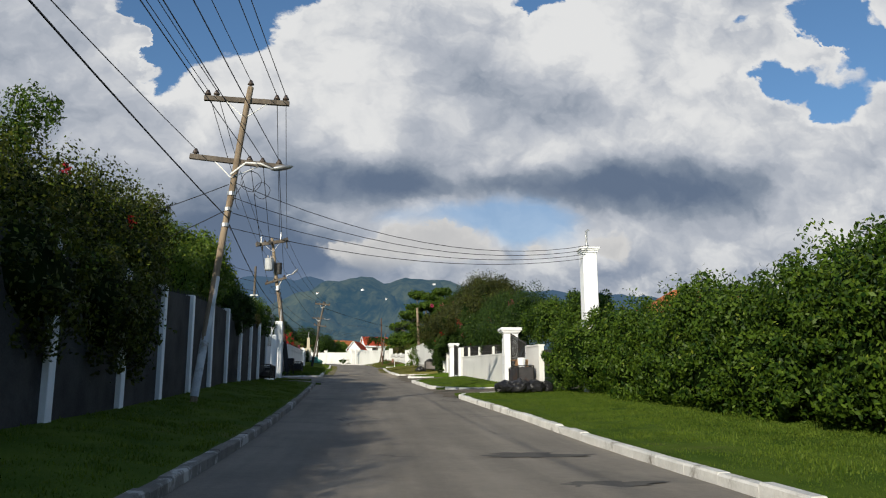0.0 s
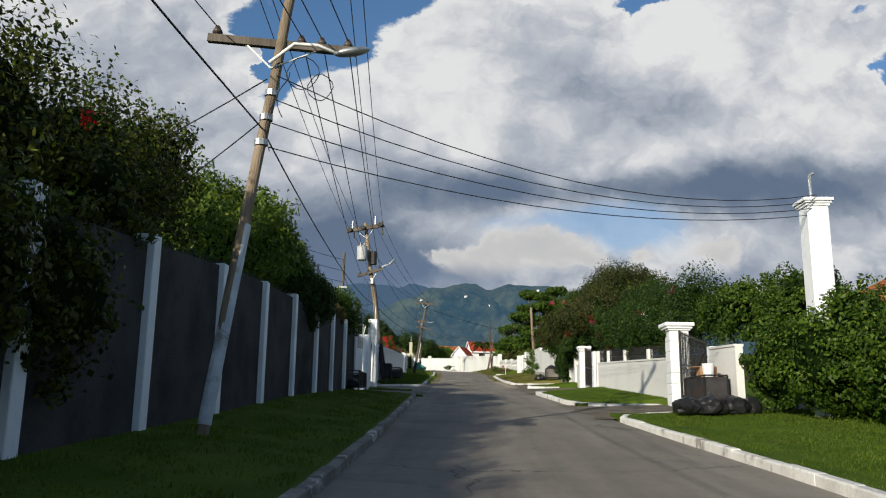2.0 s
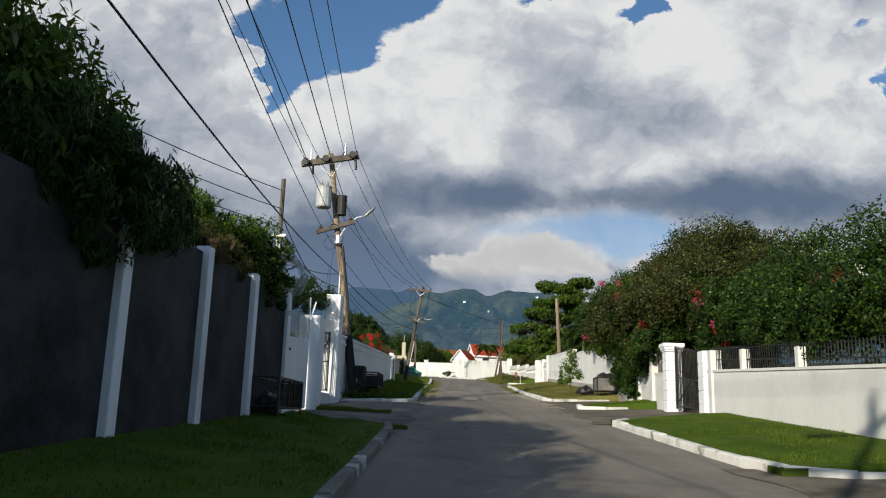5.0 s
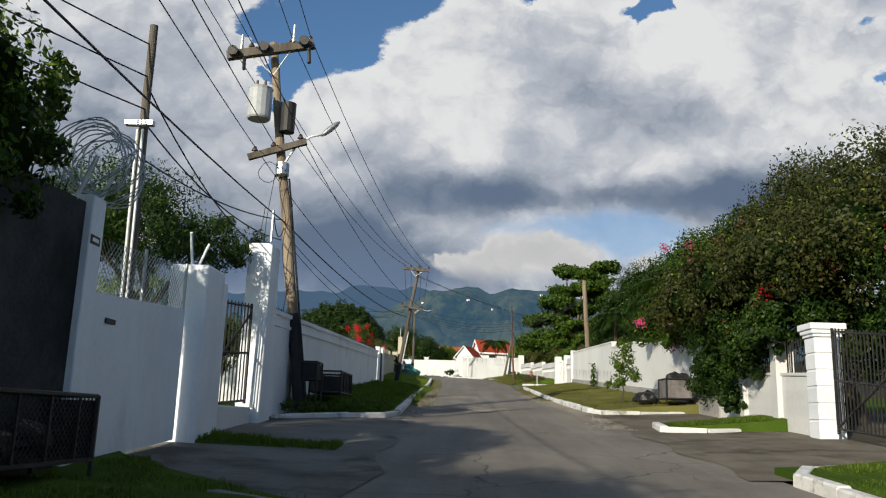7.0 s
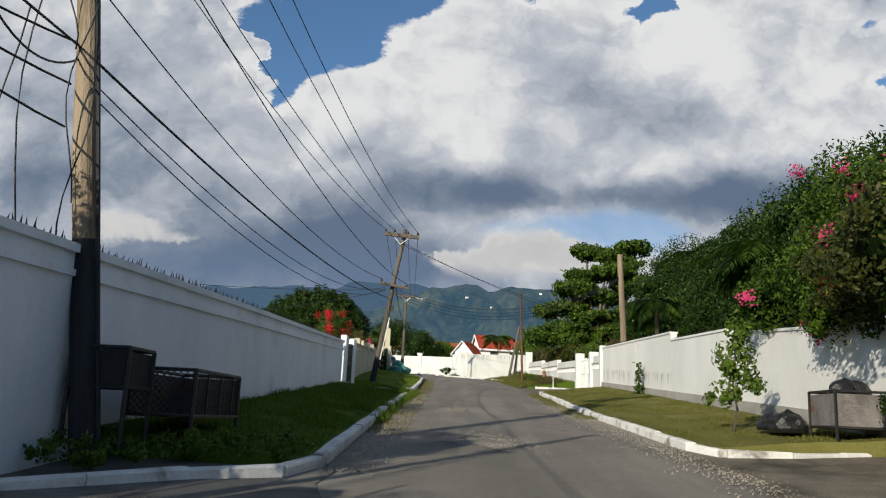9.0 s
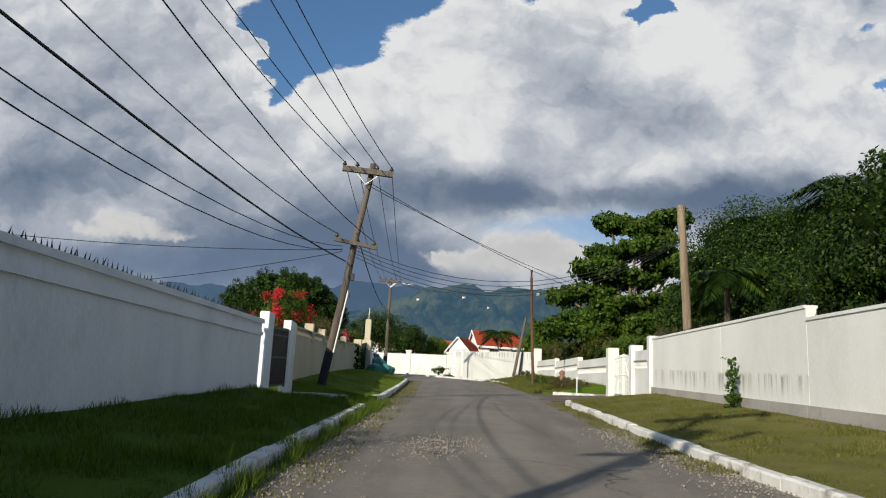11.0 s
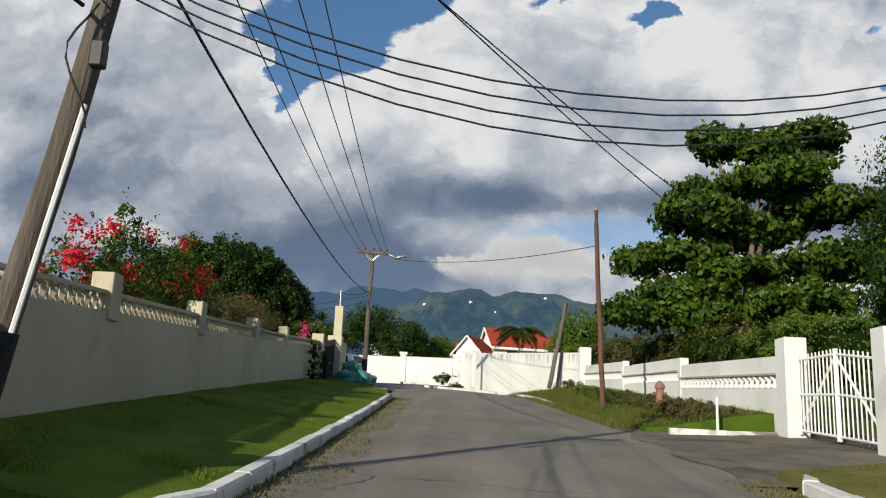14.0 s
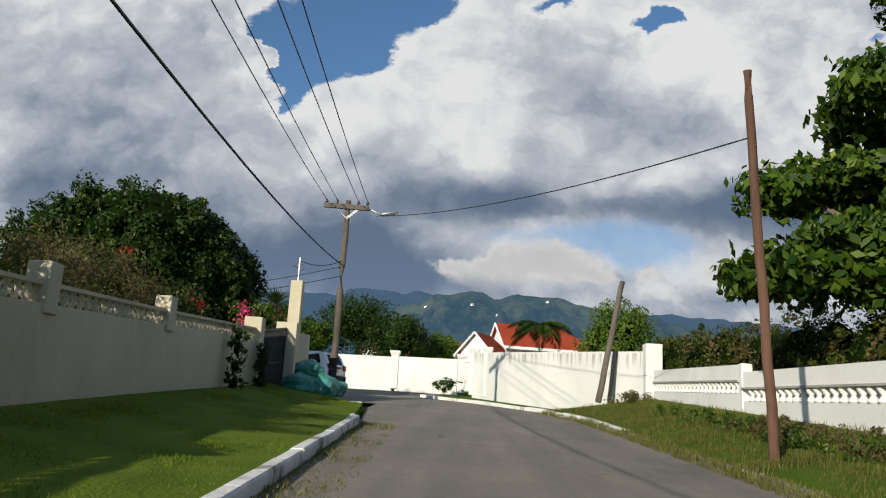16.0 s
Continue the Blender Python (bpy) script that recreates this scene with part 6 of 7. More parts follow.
def palm(base, height, fronds, length, seed, label, lean=(0.3, 0)):
    """A palm: ringed trunk and drooping pinnate fronds, each a part."""
    rng = np.random.default_rng(seed)
    t = thing("palm_tree", label, "palm tree", "palms", base)
    b = Vector(base)
    top = b + Vector((*lean, height))
    part("trunk", made(tube, [b, b.lerp(top, 0.5) + Vector((0.1, 0, 0)), top], [0.13, 0.10, 0.09], 10), BARK, t)
    for k in range(fronds):
        az_, rise = 2 * math.pi * k / fronds * 2.6 + rng.uniform(-0.2, 0.2), rng.uniform(0.1, 1.15)
        d = Vector((math.cos(az_), math.sin(az_), 0))
        L = length * rng.uniform(0.85, 1.1)
        mid = [top + d * L * f * math.cos(rise * (1 - f)) + Vector((0, 0, L * (math.sin(rise) * f - 0.95 * f * f))) for f in np.linspace(0.04, 1, 26)]
        v = []
        for i in range(1, 26):
            p = mid[i]
            fwd = (mid[i] - mid[i - 1]).normalized()
            side = fwd.cross(Vector((0, 0, 1))).normalized()
            ll = 0.34 * L * (math.sin(math.pi * min(1, 0.12 + 0.9 * i / 25)) + 0.12)
            for s in (-1, 1):
                for _ in range(2):
                    q = p + fwd * rng.uniform(-0.03, 0.03)
                    tip = q + side * s * ll * 0.8 + fwd * ll * 0.6 + Vector((0, 0, -ll * rng.uniform(0.25, 0.6)))
                    w = fwd * 0.034
                    m_ = q.lerp(tip, 0.5) + Vector((0, 0, 0.03))
                    v += [q, m_ + w, tip, m_ - w]
        quads("frond", np.array([tuple(p) for p in v]), LEAF if k % 3 == 0 else LEAF_DARK, t)
    return t


palm((9.9, 78.8, G(78.8)), 6.3, 19, 2.2, 5, "tall coconut palm with drooping fronds behind the wall")
palm((7.4, 83.2, G(83.2)), 4.3, 17, 1.7, 6, "short feathery palm among garden trees")
palm((6.9, 67.6, G(67.6)), 4.6, 19, 2.0, 7, "bushy palm rising among dark trees")
palm((2.15, 131.0, G(131)), 3.9, 17, 1.9, 8, "small palm in front of the red-roofed house", (0.1, 0))
t = thing("dracaena", "spiky dracaena on a thin stem by the column", "plant", at=(-8.3, 110.5, G(110.5)))
part("stem", made(tube, [(-8.3, 110.5, G(110.5)), (-8.3, 110.5, G(110.5) + 3.0)], 0.05, 7), BARK, t)
rng = np.random.default_rng(9)
d = rng.normal(0, 1, (150, 3)); d /= np.linalg.norm(d, axis=1)[:, None]; d[:, 2] = d[:, 2] * 0.7 + 0.3
c = np.array([(-8.3, 110.5, G(110.5) + 2.95)])
s_ = np.cross(d, (0, 0, 1.0)) * 0.035
quads("leaf_rosette", np.stack([c + d * 0.05, c + d * 0.4 + s_, c + d * 0.85 - np.array([0, 0, 0.12]), c + d * 0.4 - s_], 1).reshape(-1, 3), LEAF_BRIGHT, t)


# ---- houses ----
def house(at_, turn, length, width, eave, ridge, roof, label, hip=True):
    """A small house: walls, pitched roof with a gable towards -x and, if hip, a hipped far end; barge boards and windows."""
    t = thing("house", label, "house", at=at_, turn=turn)
    t["own_axes"] = 1
    hw = width / 2
    bm = bmesh.new()
    V = lambda *p: bm.verts.new(p)
    a = [V(0, -hw, -2), V(length, -hw, -2), V(length, hw, -2), V(0, hw, -2), V(0, -hw, eave), V(length, -hw, eave), V(length, hw, eave), V(0, hw, eave), V(0, 0, ridge - 0.06)]
    for q in ((0, 1, 5, 4), (1, 2, 6, 5), (2, 3, 7, 6), (3, 0, 4, 8, 7)):
        bm.faces.new([a[i] for i in q])
    part("wall", bm, WHITE, t)
    o, r0, r1 = 0.35, -0.25, length - (hw if hip else -0.3)
    slope = (ridge - eave) / hw
    bm = bmesh.new()
    e = eave - o * slope
    A = [V(r0, -hw - o, e), V(length + o, -hw - o, e), V(length + o, hw + o, e), V(r0, hw + o, e), V(r0, 0, ridge), V(r1, 0, ridge)]
    faces = [bm.faces.new([A[i] for i in q]) for q in ((0, 1, 5, 4), (2, 3, 4, 5), (1, 2, 5))]
    bmesh.ops.solidify(bm, geom=faces, thickness=0.14)
    part("roof", bm, roof, t)
    for s in (-1, 1):
        part("barge_board", made(tube, [(r0 - 0.02, s * (hw + o), e - 0.05), (r0 - 0.02, 0, ridge - 0.03)], 0.07, 4), WHITE, t)
        part("fascia", box(bmesh.new(), r0, length + o, s * (hw + o) - 0.03, s * (hw + o) + 0.03, e - 0.16, e + 0.02), WHITE, t)
    for x in np.arange(1.0, length - 1, 2.2):
        w = part("window", box(bmesh.new(), x, x + 1.1, -hw - 0.03, -hw + 0.02, eave - 1.5, eave - 0.4), IRON_WHITE, t)
        part("pane", box(bmesh.new(), x + 0.08, x + 1.02, -hw - 0.04, -hw, eave - 1.42, eave - 0.48), TAR, w)
    return t


gz = G(136)
house((0.1, 137.2, gz + 0.6), 12, 6.2, 4.4, 2.35, 3.85, TILE_RED, "white house with a bright red gabled roof beyond the wall")
house((-1.4, 133.6, gz + 0.5), 62, 3.0, 2.0, 1.8, 2.85, TILE_RED, "small white porch with a steep red roof")
house((-6.2, 175, G(175) + 0.5), 15, 7, 5, 2.4, 3.8, TILE_ORANGE, "distant cream house with an orange roof")
house((-15, 190, G(190) + 0.5), 20, 8, 5, 2.4, 4.2, TILE_ORANGE, "distant cream house with an orange roof")
house((-1.5, 190, G(190) + 0.5), 5, 6, 4, 2.6, 3.6, TILE_ORANGE, "distant cream house with an orange roof")
house((21, 39.5, G(36) + 0.3), 186, 8.2, 5.6, 2.9, 4.75, TILE_ORANGE, "house with an orange clay-tile roof behind the hedge")
house((-17, 66, G(66) + 0.2), 20, 7, 4.5, 1.9, 3.0, TILE_ORANGE, "small cream house seen through the garden gate")
part("wall_face", made(slab, (-22, 60), (-6.5, 61.5), 0.15, -0.3, 1.3), WHITE, tagged(new("wall_inner"), "low white wall across the inner garden", "wall", kind="structure"))


# small pale houses, fitted to the camera's view by rays onto the hill slope
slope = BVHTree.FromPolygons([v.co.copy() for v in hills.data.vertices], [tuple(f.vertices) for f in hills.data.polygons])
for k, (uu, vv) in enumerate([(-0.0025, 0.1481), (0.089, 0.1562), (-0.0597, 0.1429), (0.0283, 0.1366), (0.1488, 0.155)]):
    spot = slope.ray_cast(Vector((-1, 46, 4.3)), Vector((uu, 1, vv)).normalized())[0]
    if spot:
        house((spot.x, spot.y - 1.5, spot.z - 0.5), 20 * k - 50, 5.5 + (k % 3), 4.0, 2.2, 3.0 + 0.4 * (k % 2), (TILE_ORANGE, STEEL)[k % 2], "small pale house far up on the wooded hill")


# ---- bins and rubbish ----
def mesh_bin(x, y, z, lx, ly, h, mat, label, legs=0.3, net=False):
    """A raised rubbish bin: iron frame on legs, sheet sides, wire netting."""
    t = thing("rubbish_bin", label, "rubbish bin", "rubbish bins", (x, y, z))
    for sx in (0, 1):
        for sy in (0, 1):
            part("leg", made(tube, [(x + sx * lx, y + sy * ly, z), (x + sx * lx, y + sy * ly, z + h)], 0.025, 5), IRON, t)
    for zz in (legs, h):
        bm = bmesh.new()
        for a, b in (((0, 0), (1, 0)), ((1, 0), (1, 1)), ((1, 1), (0, 1)), ((0, 1), (0, 0))):
            tube(bm, [(x + a[0] * lx, y + a[1] * ly, z + zz), (x + b[0] * lx, y + b[1] * ly, z + zz)], 0.022, 5)
        part("rim", bm, IRON, t)
    panels = (("side_panel", 0.01, 0.03, 0.02, ly - 0.02), ("side_panel", lx - 0.03, lx - 0.01, 0.02, ly - 0.02), ("front_panel", 0.02, lx - 0.02, 0.01, 0.03), ("back_panel", 0.02, lx - 0.02, ly - 0.03, ly - 0.01))
    for k, (name, x0, x1, y0, y1) in enumerate(panels):
        if net and k in (1, 2):
            bm = bmesh.new()
            a, b = ((x + lx - 0.02, y), (x + lx - 0.02, y + ly)) if k == 1 else ((x, y + 0.02), (x + lx, y + 0.02))
            long, tall = (ly, lx)[k - 1], h - legs
            point = lambda f, zz: (a[0] + (b[0] - a[0]) * f, a[1] + (b[1] - a[1]) * f, z + legs + zz)
            for d in np.arange(-tall, long, 0.075):
                lo, hi = max(d, 0.0), min(d + tall, long)
                for s_ in (0, 1):
                    p0, p1 = lo - d, hi - d
                    tube(bm, [point(lo / long, tall - p0 if s_ else p0), point(hi / long, tall - p1 if s_ else p1)], 0.005, 3, False)
            part("wire_net", bm, IRON, t)
            continue
        part(name, box(bmesh.new(), x + x0, x + x1, y + y0, y + y1, z + legs, z + h - 0.04), mat, t)
    for yy in np.arange(0.45, ly - 0.2, 0.5):
        part("stiffener", box(bmesh.new(), x + lx - 0.008, x + lx + 0.012, y + yy - 0.015, y + yy + 0.015, z + legs, z + h, 0.004), IRON, t)
    part("bottom", box(bmesh.new(), x + 0.02, x + lx - 0.02, y + 0.02, y + ly - 0.02, z + legs - 0.02, z + legs), mat, t)
    return t


# darker copy of the rusty sheet: the left bin's shade put into it
RUST_DARKENED = material("darkened_rusty_sheet", ((0.020, 0.021, 0.025), (0.058, 0.055, 0.056)), 3, 30, 0.7, 0.3, metal=0.2, stain=(0.07, 0.035, 0.02), stain_at=(0.55, 0.65))
RUST = material("rusty_sheet", ((0.11, 0.10, 0.095), (0.24, 0.22, 0.21)), 3, 30, 0.7, 0.3, metal=0.2, stain=(0.16, 0.075, 0.04), stain_at=(0.55, 0.65))
mesh_bin(-4.75, 54.9, G(55) + 0.3, 0.75, 1.75, 0.72, RUST_DARKENED, "rusty rubbish bin darkened for shade, with a wire-net end beside the wall", 0.22, True)
mesh_bin(-5.05, 54.15, G(54) + 0.25, 0.6, 0.65, 1.0, TAR, "dark rubbish bin raised on legs by the pole", 0.6)
mesh_bin(4.65, 58.75, G(59) + 0.28, 0.95, 0.95, 0.75, RUST, "rusty box rubbish bin on legs by the driveway", 0.2)
mesh_bin(6.0, 30.6, G(31) + 0.28, 0.6, 1.9, 0.85, RUST_DARKENED, "long iron rubbish bin heaped with bags", 0.25)
mesh_bin(-4.98, 40.75, G(41) + 0.3, 0.55, 2.3, 0.72, TAR, "dark iron rubbish cage against the grey wall", 0.15, True)


def bag(x, y, z, r, mat, label, seed, squash=0.75):
    bm = bmesh.new()
    bmesh.ops.create_icosphere(bm, subdivisions=3, radius=r)
    for v in bm.verts:
        k = 1 + 0.25 * noise.noise(v.co * 3.2 / r * 0.5 + Vector((seed, 0, 0))) + 0.12 * noise.noise(v.co * 9 / r * 0.5 + Vector((0, seed, 0)))
        v.co = Vector((v.co.x * k, v.co.y * k, max(v.co.z * k * squash, -r * 0.45)))
        if v.co.z > r * 0.55:
            v.co.x *= 0.6
            v.co.y *= 0.6
    bmesh.ops.translate(bm, verts=bm.verts, vec=(x, y, z + r * 0.44))
    return tagged(part("rubbish_bag", bm, mat, smooth=False), label, "rubbish bag", "rubbish bags")


for k, (x, y, r) in enumerate(((5.35, 29.9, 0.36), (5.9, 29.7, 0.40), (6.45, 29.8, 0.40), (6.9, 30.0, 0.34), (6.2, 30.25, 0.34))):
    bag(x, y, G(y) + 0.22, r, PLASTIC, "black plastic rubbish bag on the grass by a bin", k)
for k, (x, y, r) in enumerate(((4.35, 59.9, 0.3), (4.25, 60.3, 0.24), (4.5, 60.2, 0.26))):
    bag(x, y, G(y) + 0.3, r, PLASTIC, "black plastic rubbish bag beside a rusty bin", 7 + k)
for k, (x, y, r, z) in enumerate(((4.95, 59.1, 0.24, 0.95), (5.3, 59.4, 0.22, 0.95))):
    bag(x, y, G(y) + z, r, PLASTIC, "black plastic rubbish bag heaped on a bin", 11 + k)
for k, (x, y, r, z) in enumerate(((-6.2, 105.4, 0.5, 0.25), (-5.7, 105.9, 0.5, 0.22), (-5.5, 106.5, 0.42, 0.2), (-6.1, 106.0, 0.42, 0.7))):
    bag(x, y, G(y) + z, r, PLASTIC_GREEN, "green plastic sack of garden waste by the gate", 17 + k)
for k, (x, y, z) in enumerate(((-4.72, 41.1, 0.45), (-4.7, 41.7, 0.45), (-4.7, 42.3, 0.45))):
    bag(x, y, G(y) + z, 0.23, PLASTIC, "black plastic rubbish bag in a cage", 23 + k)
carton = tagged(part("cardboard_box", box(bmesh.new(), 6.05, 6.5, 31.1, 31.5, G(31) + 1.08, G(31) + 1.4, 0.01), material("cardboard", ((0.36, 0.2, 0.1), (0.46, 0.28, 0.15)), 4, 30)), "brown cardboard box on a rubbish bin", "box")
part("flap", box(bmesh.new(), 5.85, 6.05, 31.12, 31.48, G(31) + 1.37, G(31) + 1.385), carton.data.materials[0], carton)
tagged(part("paint_bucket", made(tube, [(6.2, 30.9, G(31) + 1.1), (6.2, 30.9, G(31) + 1.45)], [0.13, 0.16], 14), WHITE), "white plastic bucket on a rubbish bin", "bucket")
tagged(part("drain_pipe", made(tube, [(5.1, 36.08, G(36) + 0.07), (5.1, 36.35, G(36) + 0.07)], 0.06, 10), TAR), "black drain pipe end in the kerb", "pipe")
marker = thing("marker_post", "thin white marker post on the verge", "post", at=(3.55, 88.7, G(88.7)))
part("shaft", made(tube, [(3.55, 88.7, G(88.7)), (3.55, 88.7, G(88.7) + 0.75)], 0.025, 6), IRON_WHITE, marker)


stand = thing("hydrant", "weathered reddish-brown hydrant on the verge", "hydrant", at=(3.52, 93.28, G(93.3) + 0.2))
zs = G(93.3) + 0.2
RED_BROWN = material("faded_red_paint", ((0.20, 0.095, 0.065), (0.30, 0.16, 0.115)), 5, 40, 0.8, 0.4, stain=(0.13, 0.06, 0.04))
part("barrel", made(tube, [(3.52, 93.28, zs), (3.52, 93.28, zs + 0.06), (3.52, 93.28, zs + 0.07), (3.52, 93.28, zs + 0.58), (3.52, 93.28, zs + 0.60)], [0.13, 0.13, 0.10, 0.095, 0.12], 12), RED_BROWN, stand)
part("cap", made(tube, [(3.52, 93.28, zs + 0.60), (3.52, 93.28, zs + 0.66), (3.52, 93.28, zs + 0.74), (3.52, 93.28, zs + 0.79)], [0.13, 0.13, 0.08, 0.03], 12), RED_BROWN, stand)
for sx in (-1, 1):
    part("outlet", made(tube, [(3.52 + sx * 0.08, 93.28, zs + 0.46), (3.52 + sx * 0.17, 93.28, zs + 0.46)], [0.05, 0.055], 8), RED_BROWN, stand)


# ---- the white car ----
def car(at_, turn):
    t = thing("car", "white sport utility car with dark rear window, turning off", "car", at=at_, turn=turn)
    t["own_axes"] = 1
    PAINT = material("white_car_paint", ((0.78, 0.78, 0.78), (0.82, 0.82, 0.82)), 2, 60, 0.25, 0.0, clear=0.6)
    GLASS = material("car_glass", ((0.010, 0.012, 0.014), (0.016, 0.018, 0.02)), 2, 40, 0.06, 0.0)
    TYRE = material("tyre", ((0.012, 0.012, 0.012), (0.022, 0.022, 0.022)), 8, 60, 0.85, 0.3)
    RED = material("rear_light", ((0.35, 0.01, 0.012), (0.45, 0.02, 0.02)), 3, 40, 0.15, 0.0)
    side = [(-2.4, 0.35), (-2.48, 0.8), (-2.42, 1.15), (-2.15, 1.72), (-1.9, 1.8), (0.2, 1.82), (0.6, 1.76), (1.35, 1.2), (2.25, 1.05), (2.42, 0.75), (2.4, 0.35)]
    bm = bmesh.new()
    rows = []
    for x, tuck in ((-0.97, 0.0), (-0.94, 1.0), (0.94, 1.0), (0.97, 0.0)):
        rows.append([bm.verts.new((x * (1 - 0.17 * max(0, z - 1.1)), y, z if tuck else min(z, z))) for y, z in side])
    for a, b in zip(rows, rows[1:]):
        for i in range(len(side)):
            bm.faces.new((a[i], a[(i + 1) % len(side)], b[(i + 1) % len(side)], b[i]))
    bm.faces.new(rows[0][::-1]), bm.faces.new(rows[-1])
    bmesh.ops.recalc_face_normals(bm, faces=bm.faces)
    bmesh.ops.bevel(bm, geom=bm.edges[:], offset=0.03, segments=1, affect="EDGES")
    body = part("body", bm, PAINT, t)
    def pane(name, pts, mat, parent=t):
        b = bmesh.new()
        f = b.faces.new([b.verts.new(p) for p in pts])
        bmesh.ops.solidify(b, geom=[f], thickness=0.02)
        return part(name, b, mat, parent)
    pane("rear_window", [(-0.74, -2.40, 1.22), (0.74, -2.40, 1.22), (0.66, -2.19, 1.68), (-0.66, -2.19, 1.68)], GLASS)
    pane("windscreen", [(0.78, 1.33, 1.24), (-0.78, 1.33, 1.24), (-0.7, 0.68, 1.72), (0.7, 0.68, 1.72)], GLASS)
    for s in (-1, 1):
        pane("side_window", [(s * 0.955, -2.0, 1.22), (s * 0.955, 1.0, 1.22), (s * 0.87, 0.45, 1.68), (s * 0.87, -1.85, 1.68)][::s], GLASS)
        part("rear_light", box(bmesh.new(), min(s * 0.7, s * 0.95), max(s * 0.7, s * 0.95), -2.52, -2.36, 0.95, 1.2, 0.02), RED, t)
        m_ = part("mirror", box(bmesh.new(), min(s * 0.95, s * 1.15), max(s * 0.95, s * 1.15), 0.75, 0.87, 1.18, 1.34, 0.03), PAINT, t)
        for y in (-1.45, 1.45):
            w = part("wheel", made(tube, [(s * 0.74, y, 0.37), (s * 0.76, y, 0.37), (s * 0.96, y, 0.37), (s * 0.98, y, 0.37)], [0.33, 0.37, 0.37, 0.33], 20), TYRE, t)
            part("rim", made(tube, [(s * 0.9, y, 0.37), (s * 0.99, y, 0.37)], 0.23, 14), STEEL, w)
    part("bumper", box(bmesh.new(), -0.93, 0.93, -2.56, -2.34, 0.36, 0.66, 0.03), TAR, t, "black rear bumper")
    part("trim_bar", box(bmesh.new(), -0.35, 0.35, -2.53, -2.45, 1.02, 1.1, 0.01), IRON, t)
    pl = part("number_plate", box(bmesh.new(), -0.2, 0.2, -2.52, -2.49, 0.82, 0.97, 0.01), RED, t, "red plate with a plain bar")
    part("plate_bar", box(bmesh.new(), -0.14, 0.14, -2.526, -2.515, 0.87, 0.92), PAINT, pl)
    part("stop_light", box(bmesh.new(), -0.2, 0.2, -2.2, -2.13, 1.75, 1.81, 0.01), RED, t)
    return t


car((-9.5, 119.8, G(119.8) - 0.02), 72).scale = (0.86, 0.86, 0.86)


# ---- stains, stones and grass ----
WET = material("wet_patch", ((0.065, 0.062, 0.058), (0.10, 0.095, 0.089)), 1.5, 50, 0.92, 0.3)
def patch(x, y, a, b, seed, mat, label, turn=0.0):
    """An uneven flat stain lying just on the road's surface."""
    lie = lambda X, Y: bm.verts.new((X, Y, G(Y) - 0.013 + 0.02 * noise.noise((X * 0.9, Y * 0.9, 3))))
    bm = bmesh.new()
    heart, rings = lie(x, y), []
    for f in (0.35, 0.7, 1.0):
        ring = []
        for k in range(40):
            q = 2 * math.pi * k / 40
            r = f * (1 + 0.55 * noise.noise((math.cos(q) * 1.7, math.sin(q) * 1.7, seed)) + 0.3 * noise.noise((math.cos(q) * 5, math.sin(q) * 5, seed)))
            px, py = a * r * math.cos(q), b * r * math.sin(q)
            ring.append(lie(x + px * math.cos(turn) - py * math.sin(turn), y + px * math.sin(turn) + py * math.cos(turn)))
        rings.append(ring)
    for k in range(40):
        j = (k + 1) % 40
        bm.faces.new((heart, rings[0][k], rings[0][j]))
        for p, q in zip(rings, rings[1:]):
            bm.faces.new((p[k], q[k], q[j], p[j]))
    tagged(part("road_stain", bm, mat), label, "stain", kind="structure")


patch(2.85, 12.3, 0.9, 0.42, 1, WET, "dark damp stain on the asphalt", 0.1)
patch(2.9, 9.1, 0.55, 0.2, 2, WET, "dark damp stain on the asphalt")
patch(-1.25, 68.4, 0.28, 0.3, 4, GRAVEL, "pale broken patch in the asphalt")
patch(-1.28, 66.9, 0.25, 0.25, 5, GRAVEL, "pale broken patch in the asphalt")
patch(-1.2, 66.8, 0.13, 0.1, 6, WET, "dark pothole in the asphalt")
patch(-0.6, 59.0, 0.55, 0.6, 7, GRAVEL, "pale broken patch in the asphalt", 0.3)
rng = np.random.default_rng(77)
def scatter_stones(n_, place, size):
    v = []
    for _ in range(n_):
        x, y = place()
        s, r = size * rng.uniform(0.4, 1.4), rng.uniform(0, 6.28)
        z = G(y) - 0.012
        c, d_ = math.cos(r) * s, math.sin(r) * s
        base_ = [(x + c, y + d_, z), (x - d_, y + c, z), (x - c, y - d_, z), (x + d_, y - c, z)]
        top_ = [(x + 0.5 * c, y + 0.5 * d_, z + s), (x - 0.5 * d_, y + 0.5 * c, z + s * 0.9), (x - 0.5 * c, y - 0.5 * d_, z + s * 1.1), (x + 0.5 * d_, y - 0.5 * c, z + s)]
        v += top_
        for i in range(4):
            v += [base_[i], base_[(i + 1) % 4], top_[(i + 1) % 4], top_[i]]
    return np.array(v)
tagged(quads("gravel", scatter_stones(2600, lambda: ((lambda y: (KL(y) + abs(rng.normal(0, 0.35)) + 0.02, y))(rng.uniform(55, 76))), 0.012), GRAVEL), "loose pale gravel along the kerb", "gravel", kind="stuff")
tagged(quads("gravel", scatter_stones(3000, lambda: ((lambda y: (KR(y) - abs(rng.normal(0, 0.4)) - 0.02, y))(rng.uniform(53, 72))), 0.013), GRAVEL), "loose pale gravel along the kerb", "gravel", kind="stuff")
tagged(quads("gravel", scatter_stones(1200, lambda: (rng.uniform(2.6, 5.6), rng.uniform(54.5, 58)), 0.013), GRAVEL), "loose gravel on a driveway", "gravel", kind="stuff")

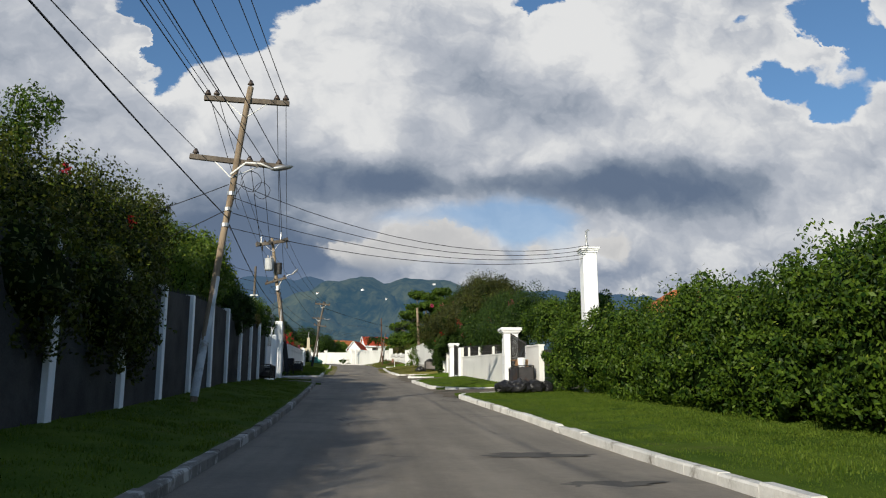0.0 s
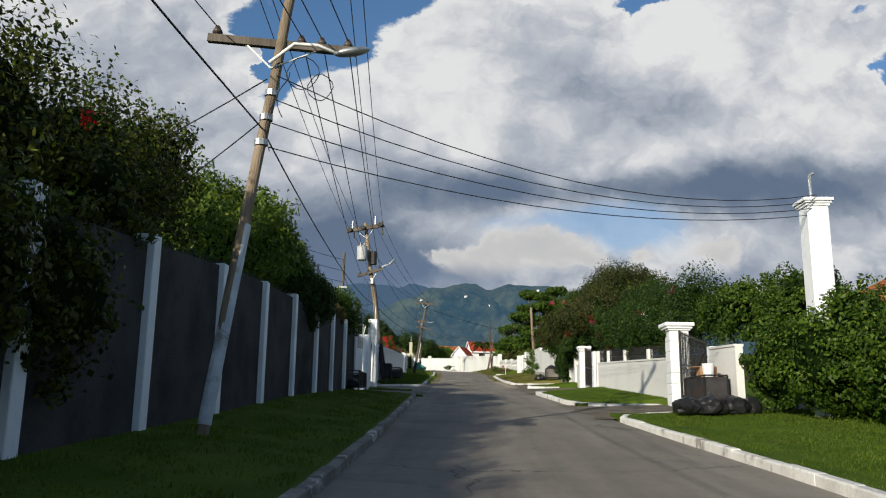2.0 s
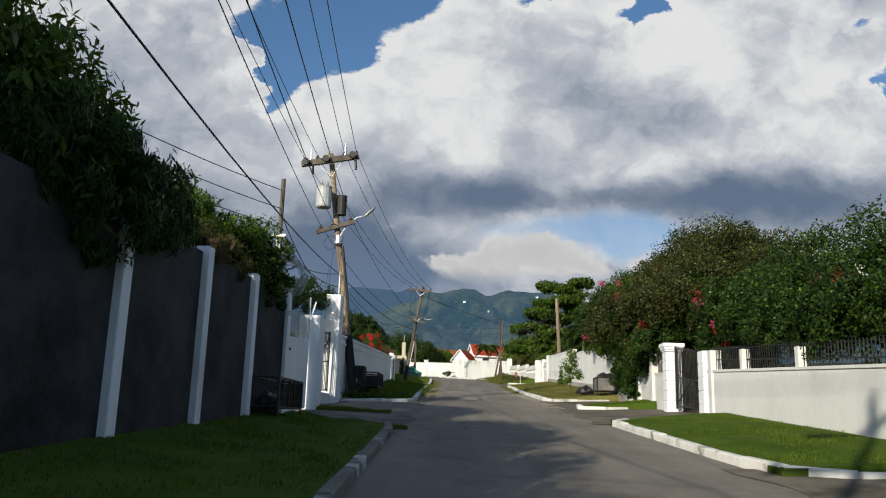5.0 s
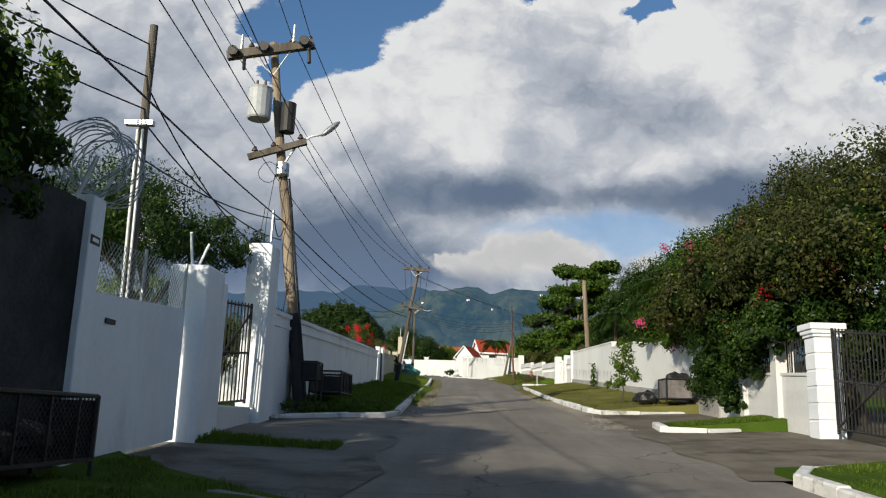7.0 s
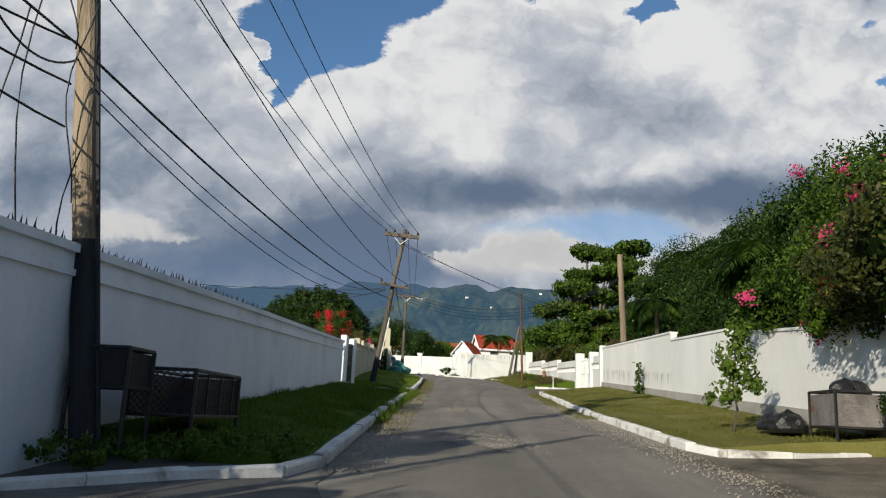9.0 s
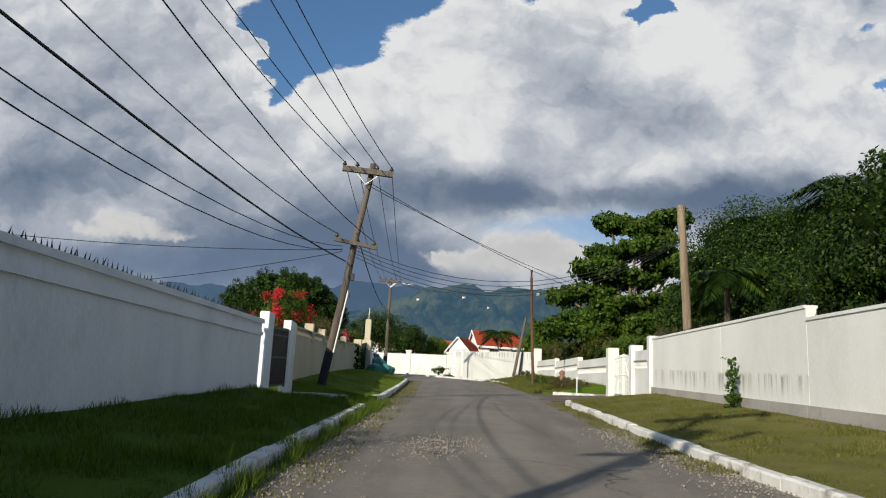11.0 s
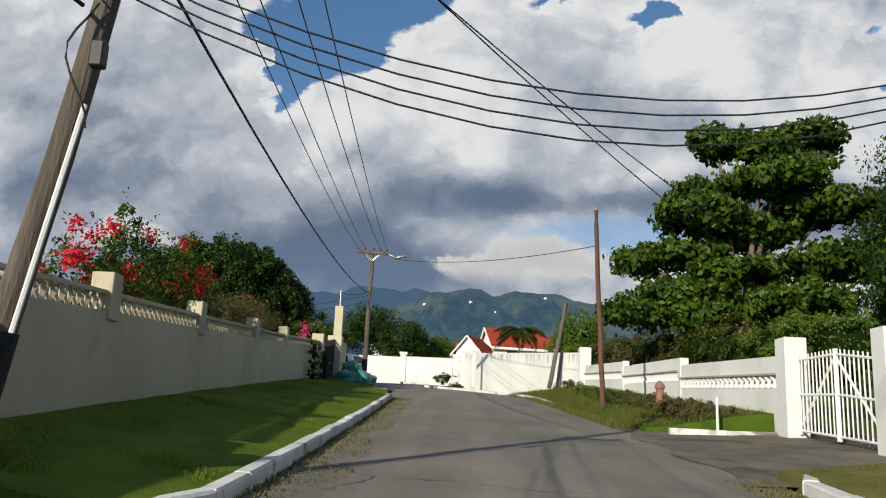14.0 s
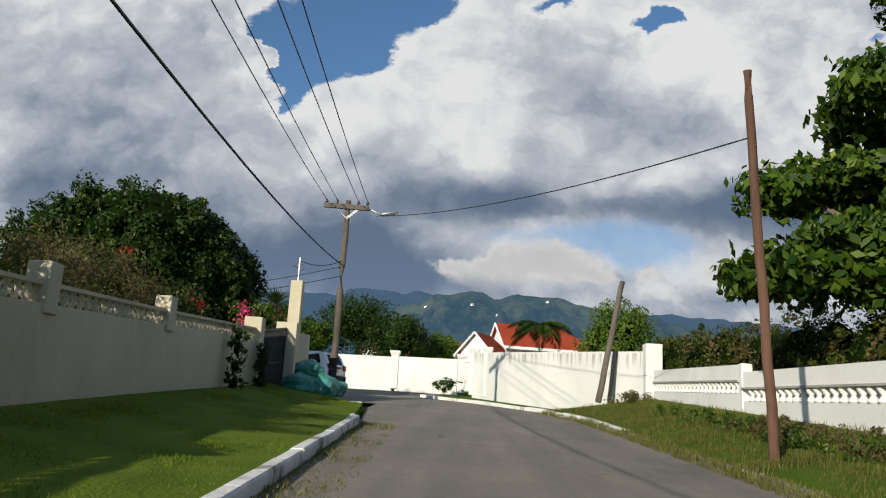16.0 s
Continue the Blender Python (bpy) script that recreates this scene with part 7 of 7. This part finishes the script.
tagged(quads("gravel", scatter_stones(700, lambda: (rng.normal(-0.6, 0.4), rng.normal(59.2, 0.7)), 0.011), GRAVEL), "loose gravel in a worn patch of road", "gravel", kind="stuff")
tagged(quads("gravel", scatter_stones(500, lambda: (rng.normal(-1.3, 0.3), rng.normal(67.6, 0.8)), 0.011), GRAVEL), "loose gravel in a worn patch of road", "gravel", kind="stuff")

def grass(name, label, n_, y0, y1, inner, outer, z_in, z_out, high, mat, wide=0.011, power=1.0):
    """Single blades over a strip of verge."""
    y = rng.uniform(y0, y1, n_)
    f = rng.uniform(0.02, 0.98, n_) ** power
    xi, xo = np.array([inner(k) for k in y]), np.array([outer(k) for k in y])
    zi, zo = np.array([z_in(k) for k in y]), np.array([z_out(k) for k in y])
    p = np.stack([xi * (1 - f) + xo * f, y, zi * (1 - f) + zo * f - 0.02], 1)
    a = rng.uniform(0, 6.283, n_)
    h = high * rng.uniform(0.5, 1.4, n_) * np.array([0.75 + 0.9 * noise.noise((q[0] * 1.7, q[1] * 1.3, 4.0)) + 0.35 * noise.noise((q[0] * 5, q[1] * 5, 1.0)) for q in p]).clip(0.3, 1.6)
    w = np.stack([np.cos(a), np.sin(a), 0 * a], 1) * wide
    lean_ = np.stack([np.cos(a + 1.3), np.sin(a + 1.3), 0 * a], 1) * (h * rng.uniform(0.1, 0.8, n_))[:, None]
    up = np.stack([0 * h, 0 * h, h], 1)
    v = np.stack([p - w, p + w, p + up + lean_ + w * 0.15, p + up + lean_ - w * 0.15], 1).reshape(-1, 3)
    return tagged(quads(name, v, mat), label, "grass", kind="stuff")


def zv(V):
    return lambda y: G(y) + V(y)


L_in, L_out, R_in, R_out = (lambda y: KL(y) - 0.16), (lambda y: WL(y) + 0.03), (lambda y: KR(y) + 0.16), (lambda y: WR(y) - 0.03)
grass("grass", "short mown grass in the shade of the wall", 42000, 3, 42.3, L_in, L_out, kz, zv(VL), 0.06, GRASS)
grass("grass", "ragged grass at the end of the verge", 5000, 42.5, 45.0, corner_edge, L_out, lambda y: G(y) + 0.05, lambda y: G(y) + 0.15, 0.07, GRASS, 0.007)
grass("grass", "strip of grass across the driveway apron", 3000, 47.25, 48.25, lambda y: -2.8, lambda y: -5.0, lambda y: G(y) + 0.02, lambda y: G(y) + 0.12, 0.08, GRASS, 0.007)
grass("grass", "long grass along the kerb", 34000, 55.3, 77.5, L_in, L_out, zv(KG), zv(VG), 0.10, GRASS, 0.008)
grass("long_grass", "tall unmown grass tufts by the kerb", 26000, 62, 76.2, lambda y: KL(y) + 0.25, lambda y: KL(y) - 1.5, lambda y: G(y) - 0.02, lambda y: G(y) + (0.16 if y < 74 else 0.03), 0.17, GRASS, 0.006)
grass("grass", "mown lawn before the cream wall", 60000, 78.3, 105, L_in, L_out, kz, zv(VL), 0.035, GRASS_LIGHT, 0.009)
grass("grass", "mown sunlit grass beside the hedge", 64000, 3, 31, R_in, lambda y: WR(y) + 1.9, kz, zv(VR), 0.045, GRASS, 0.009)
grass("grass", "mown sunlit grass before the fenced wall", 16000, 36.4, 46, R_in, R_out, kz, zv(VR), 0.05, GRASS)
grass("grass", "mown sunlit grass before the white wall", 36000, 58.9, 82, R_in, R_out, kz, zv(VR), 0.05, GRASS_OLIVE)
grass("grass", "grass on the small island", 3000, 52.85, 54.05, lambda y: 3.4 + 0.1 * (y - 52.8), R_out, kz, zv(VR), 0.06, GRASS)
grass("long_grass", "rough grass before the baluster wall", 22000, 89.1, 108, R_in, R_out, kz, zv(VR), 0.10, GRASS_OLIVE, 0.008)
grass("dry_grass", "dry yellowish grass growing over the road edge", 9000, 60, 100, lambda y: KL(y) + 0.03, lambda y: KL(y) + 0.75, lambda y: G(y), lambda y: G(y) - 0.02, 0.05, GRASS_DRY, power=1.6)
grass("dry_grass", "dry yellowish grass growing over the road edge", 6000, 66, 82, lambda y: KR(y) - 0.03, lambda y: KR(y) - 0.55, lambda y: G(y), lambda y: G(y) - 0.02, 0.05, GRASS_DRY, power=1.6)
grass("long_grass", "rough grass grown over the sunken kerb", 9000, 89.4, 108, lambda y: KR(y) - 0.35, lambda y: KR(y) + 0.5, lambda y: G(y) - 0.01, lambda y: G(y) + 0.12, 0.11, GRASS_OLIVE, 0.008)
grass("long_grass", "tall unmown grass at the end of the kerb", 6000, 73.2, 77.3, lambda y: KL(y) + 0.35, lambda y: KL(y) - 1.8, lambda y: G(y) - 0.02, lambda y: G(y) + 0.03, 0.15, GRASS, 0.007)
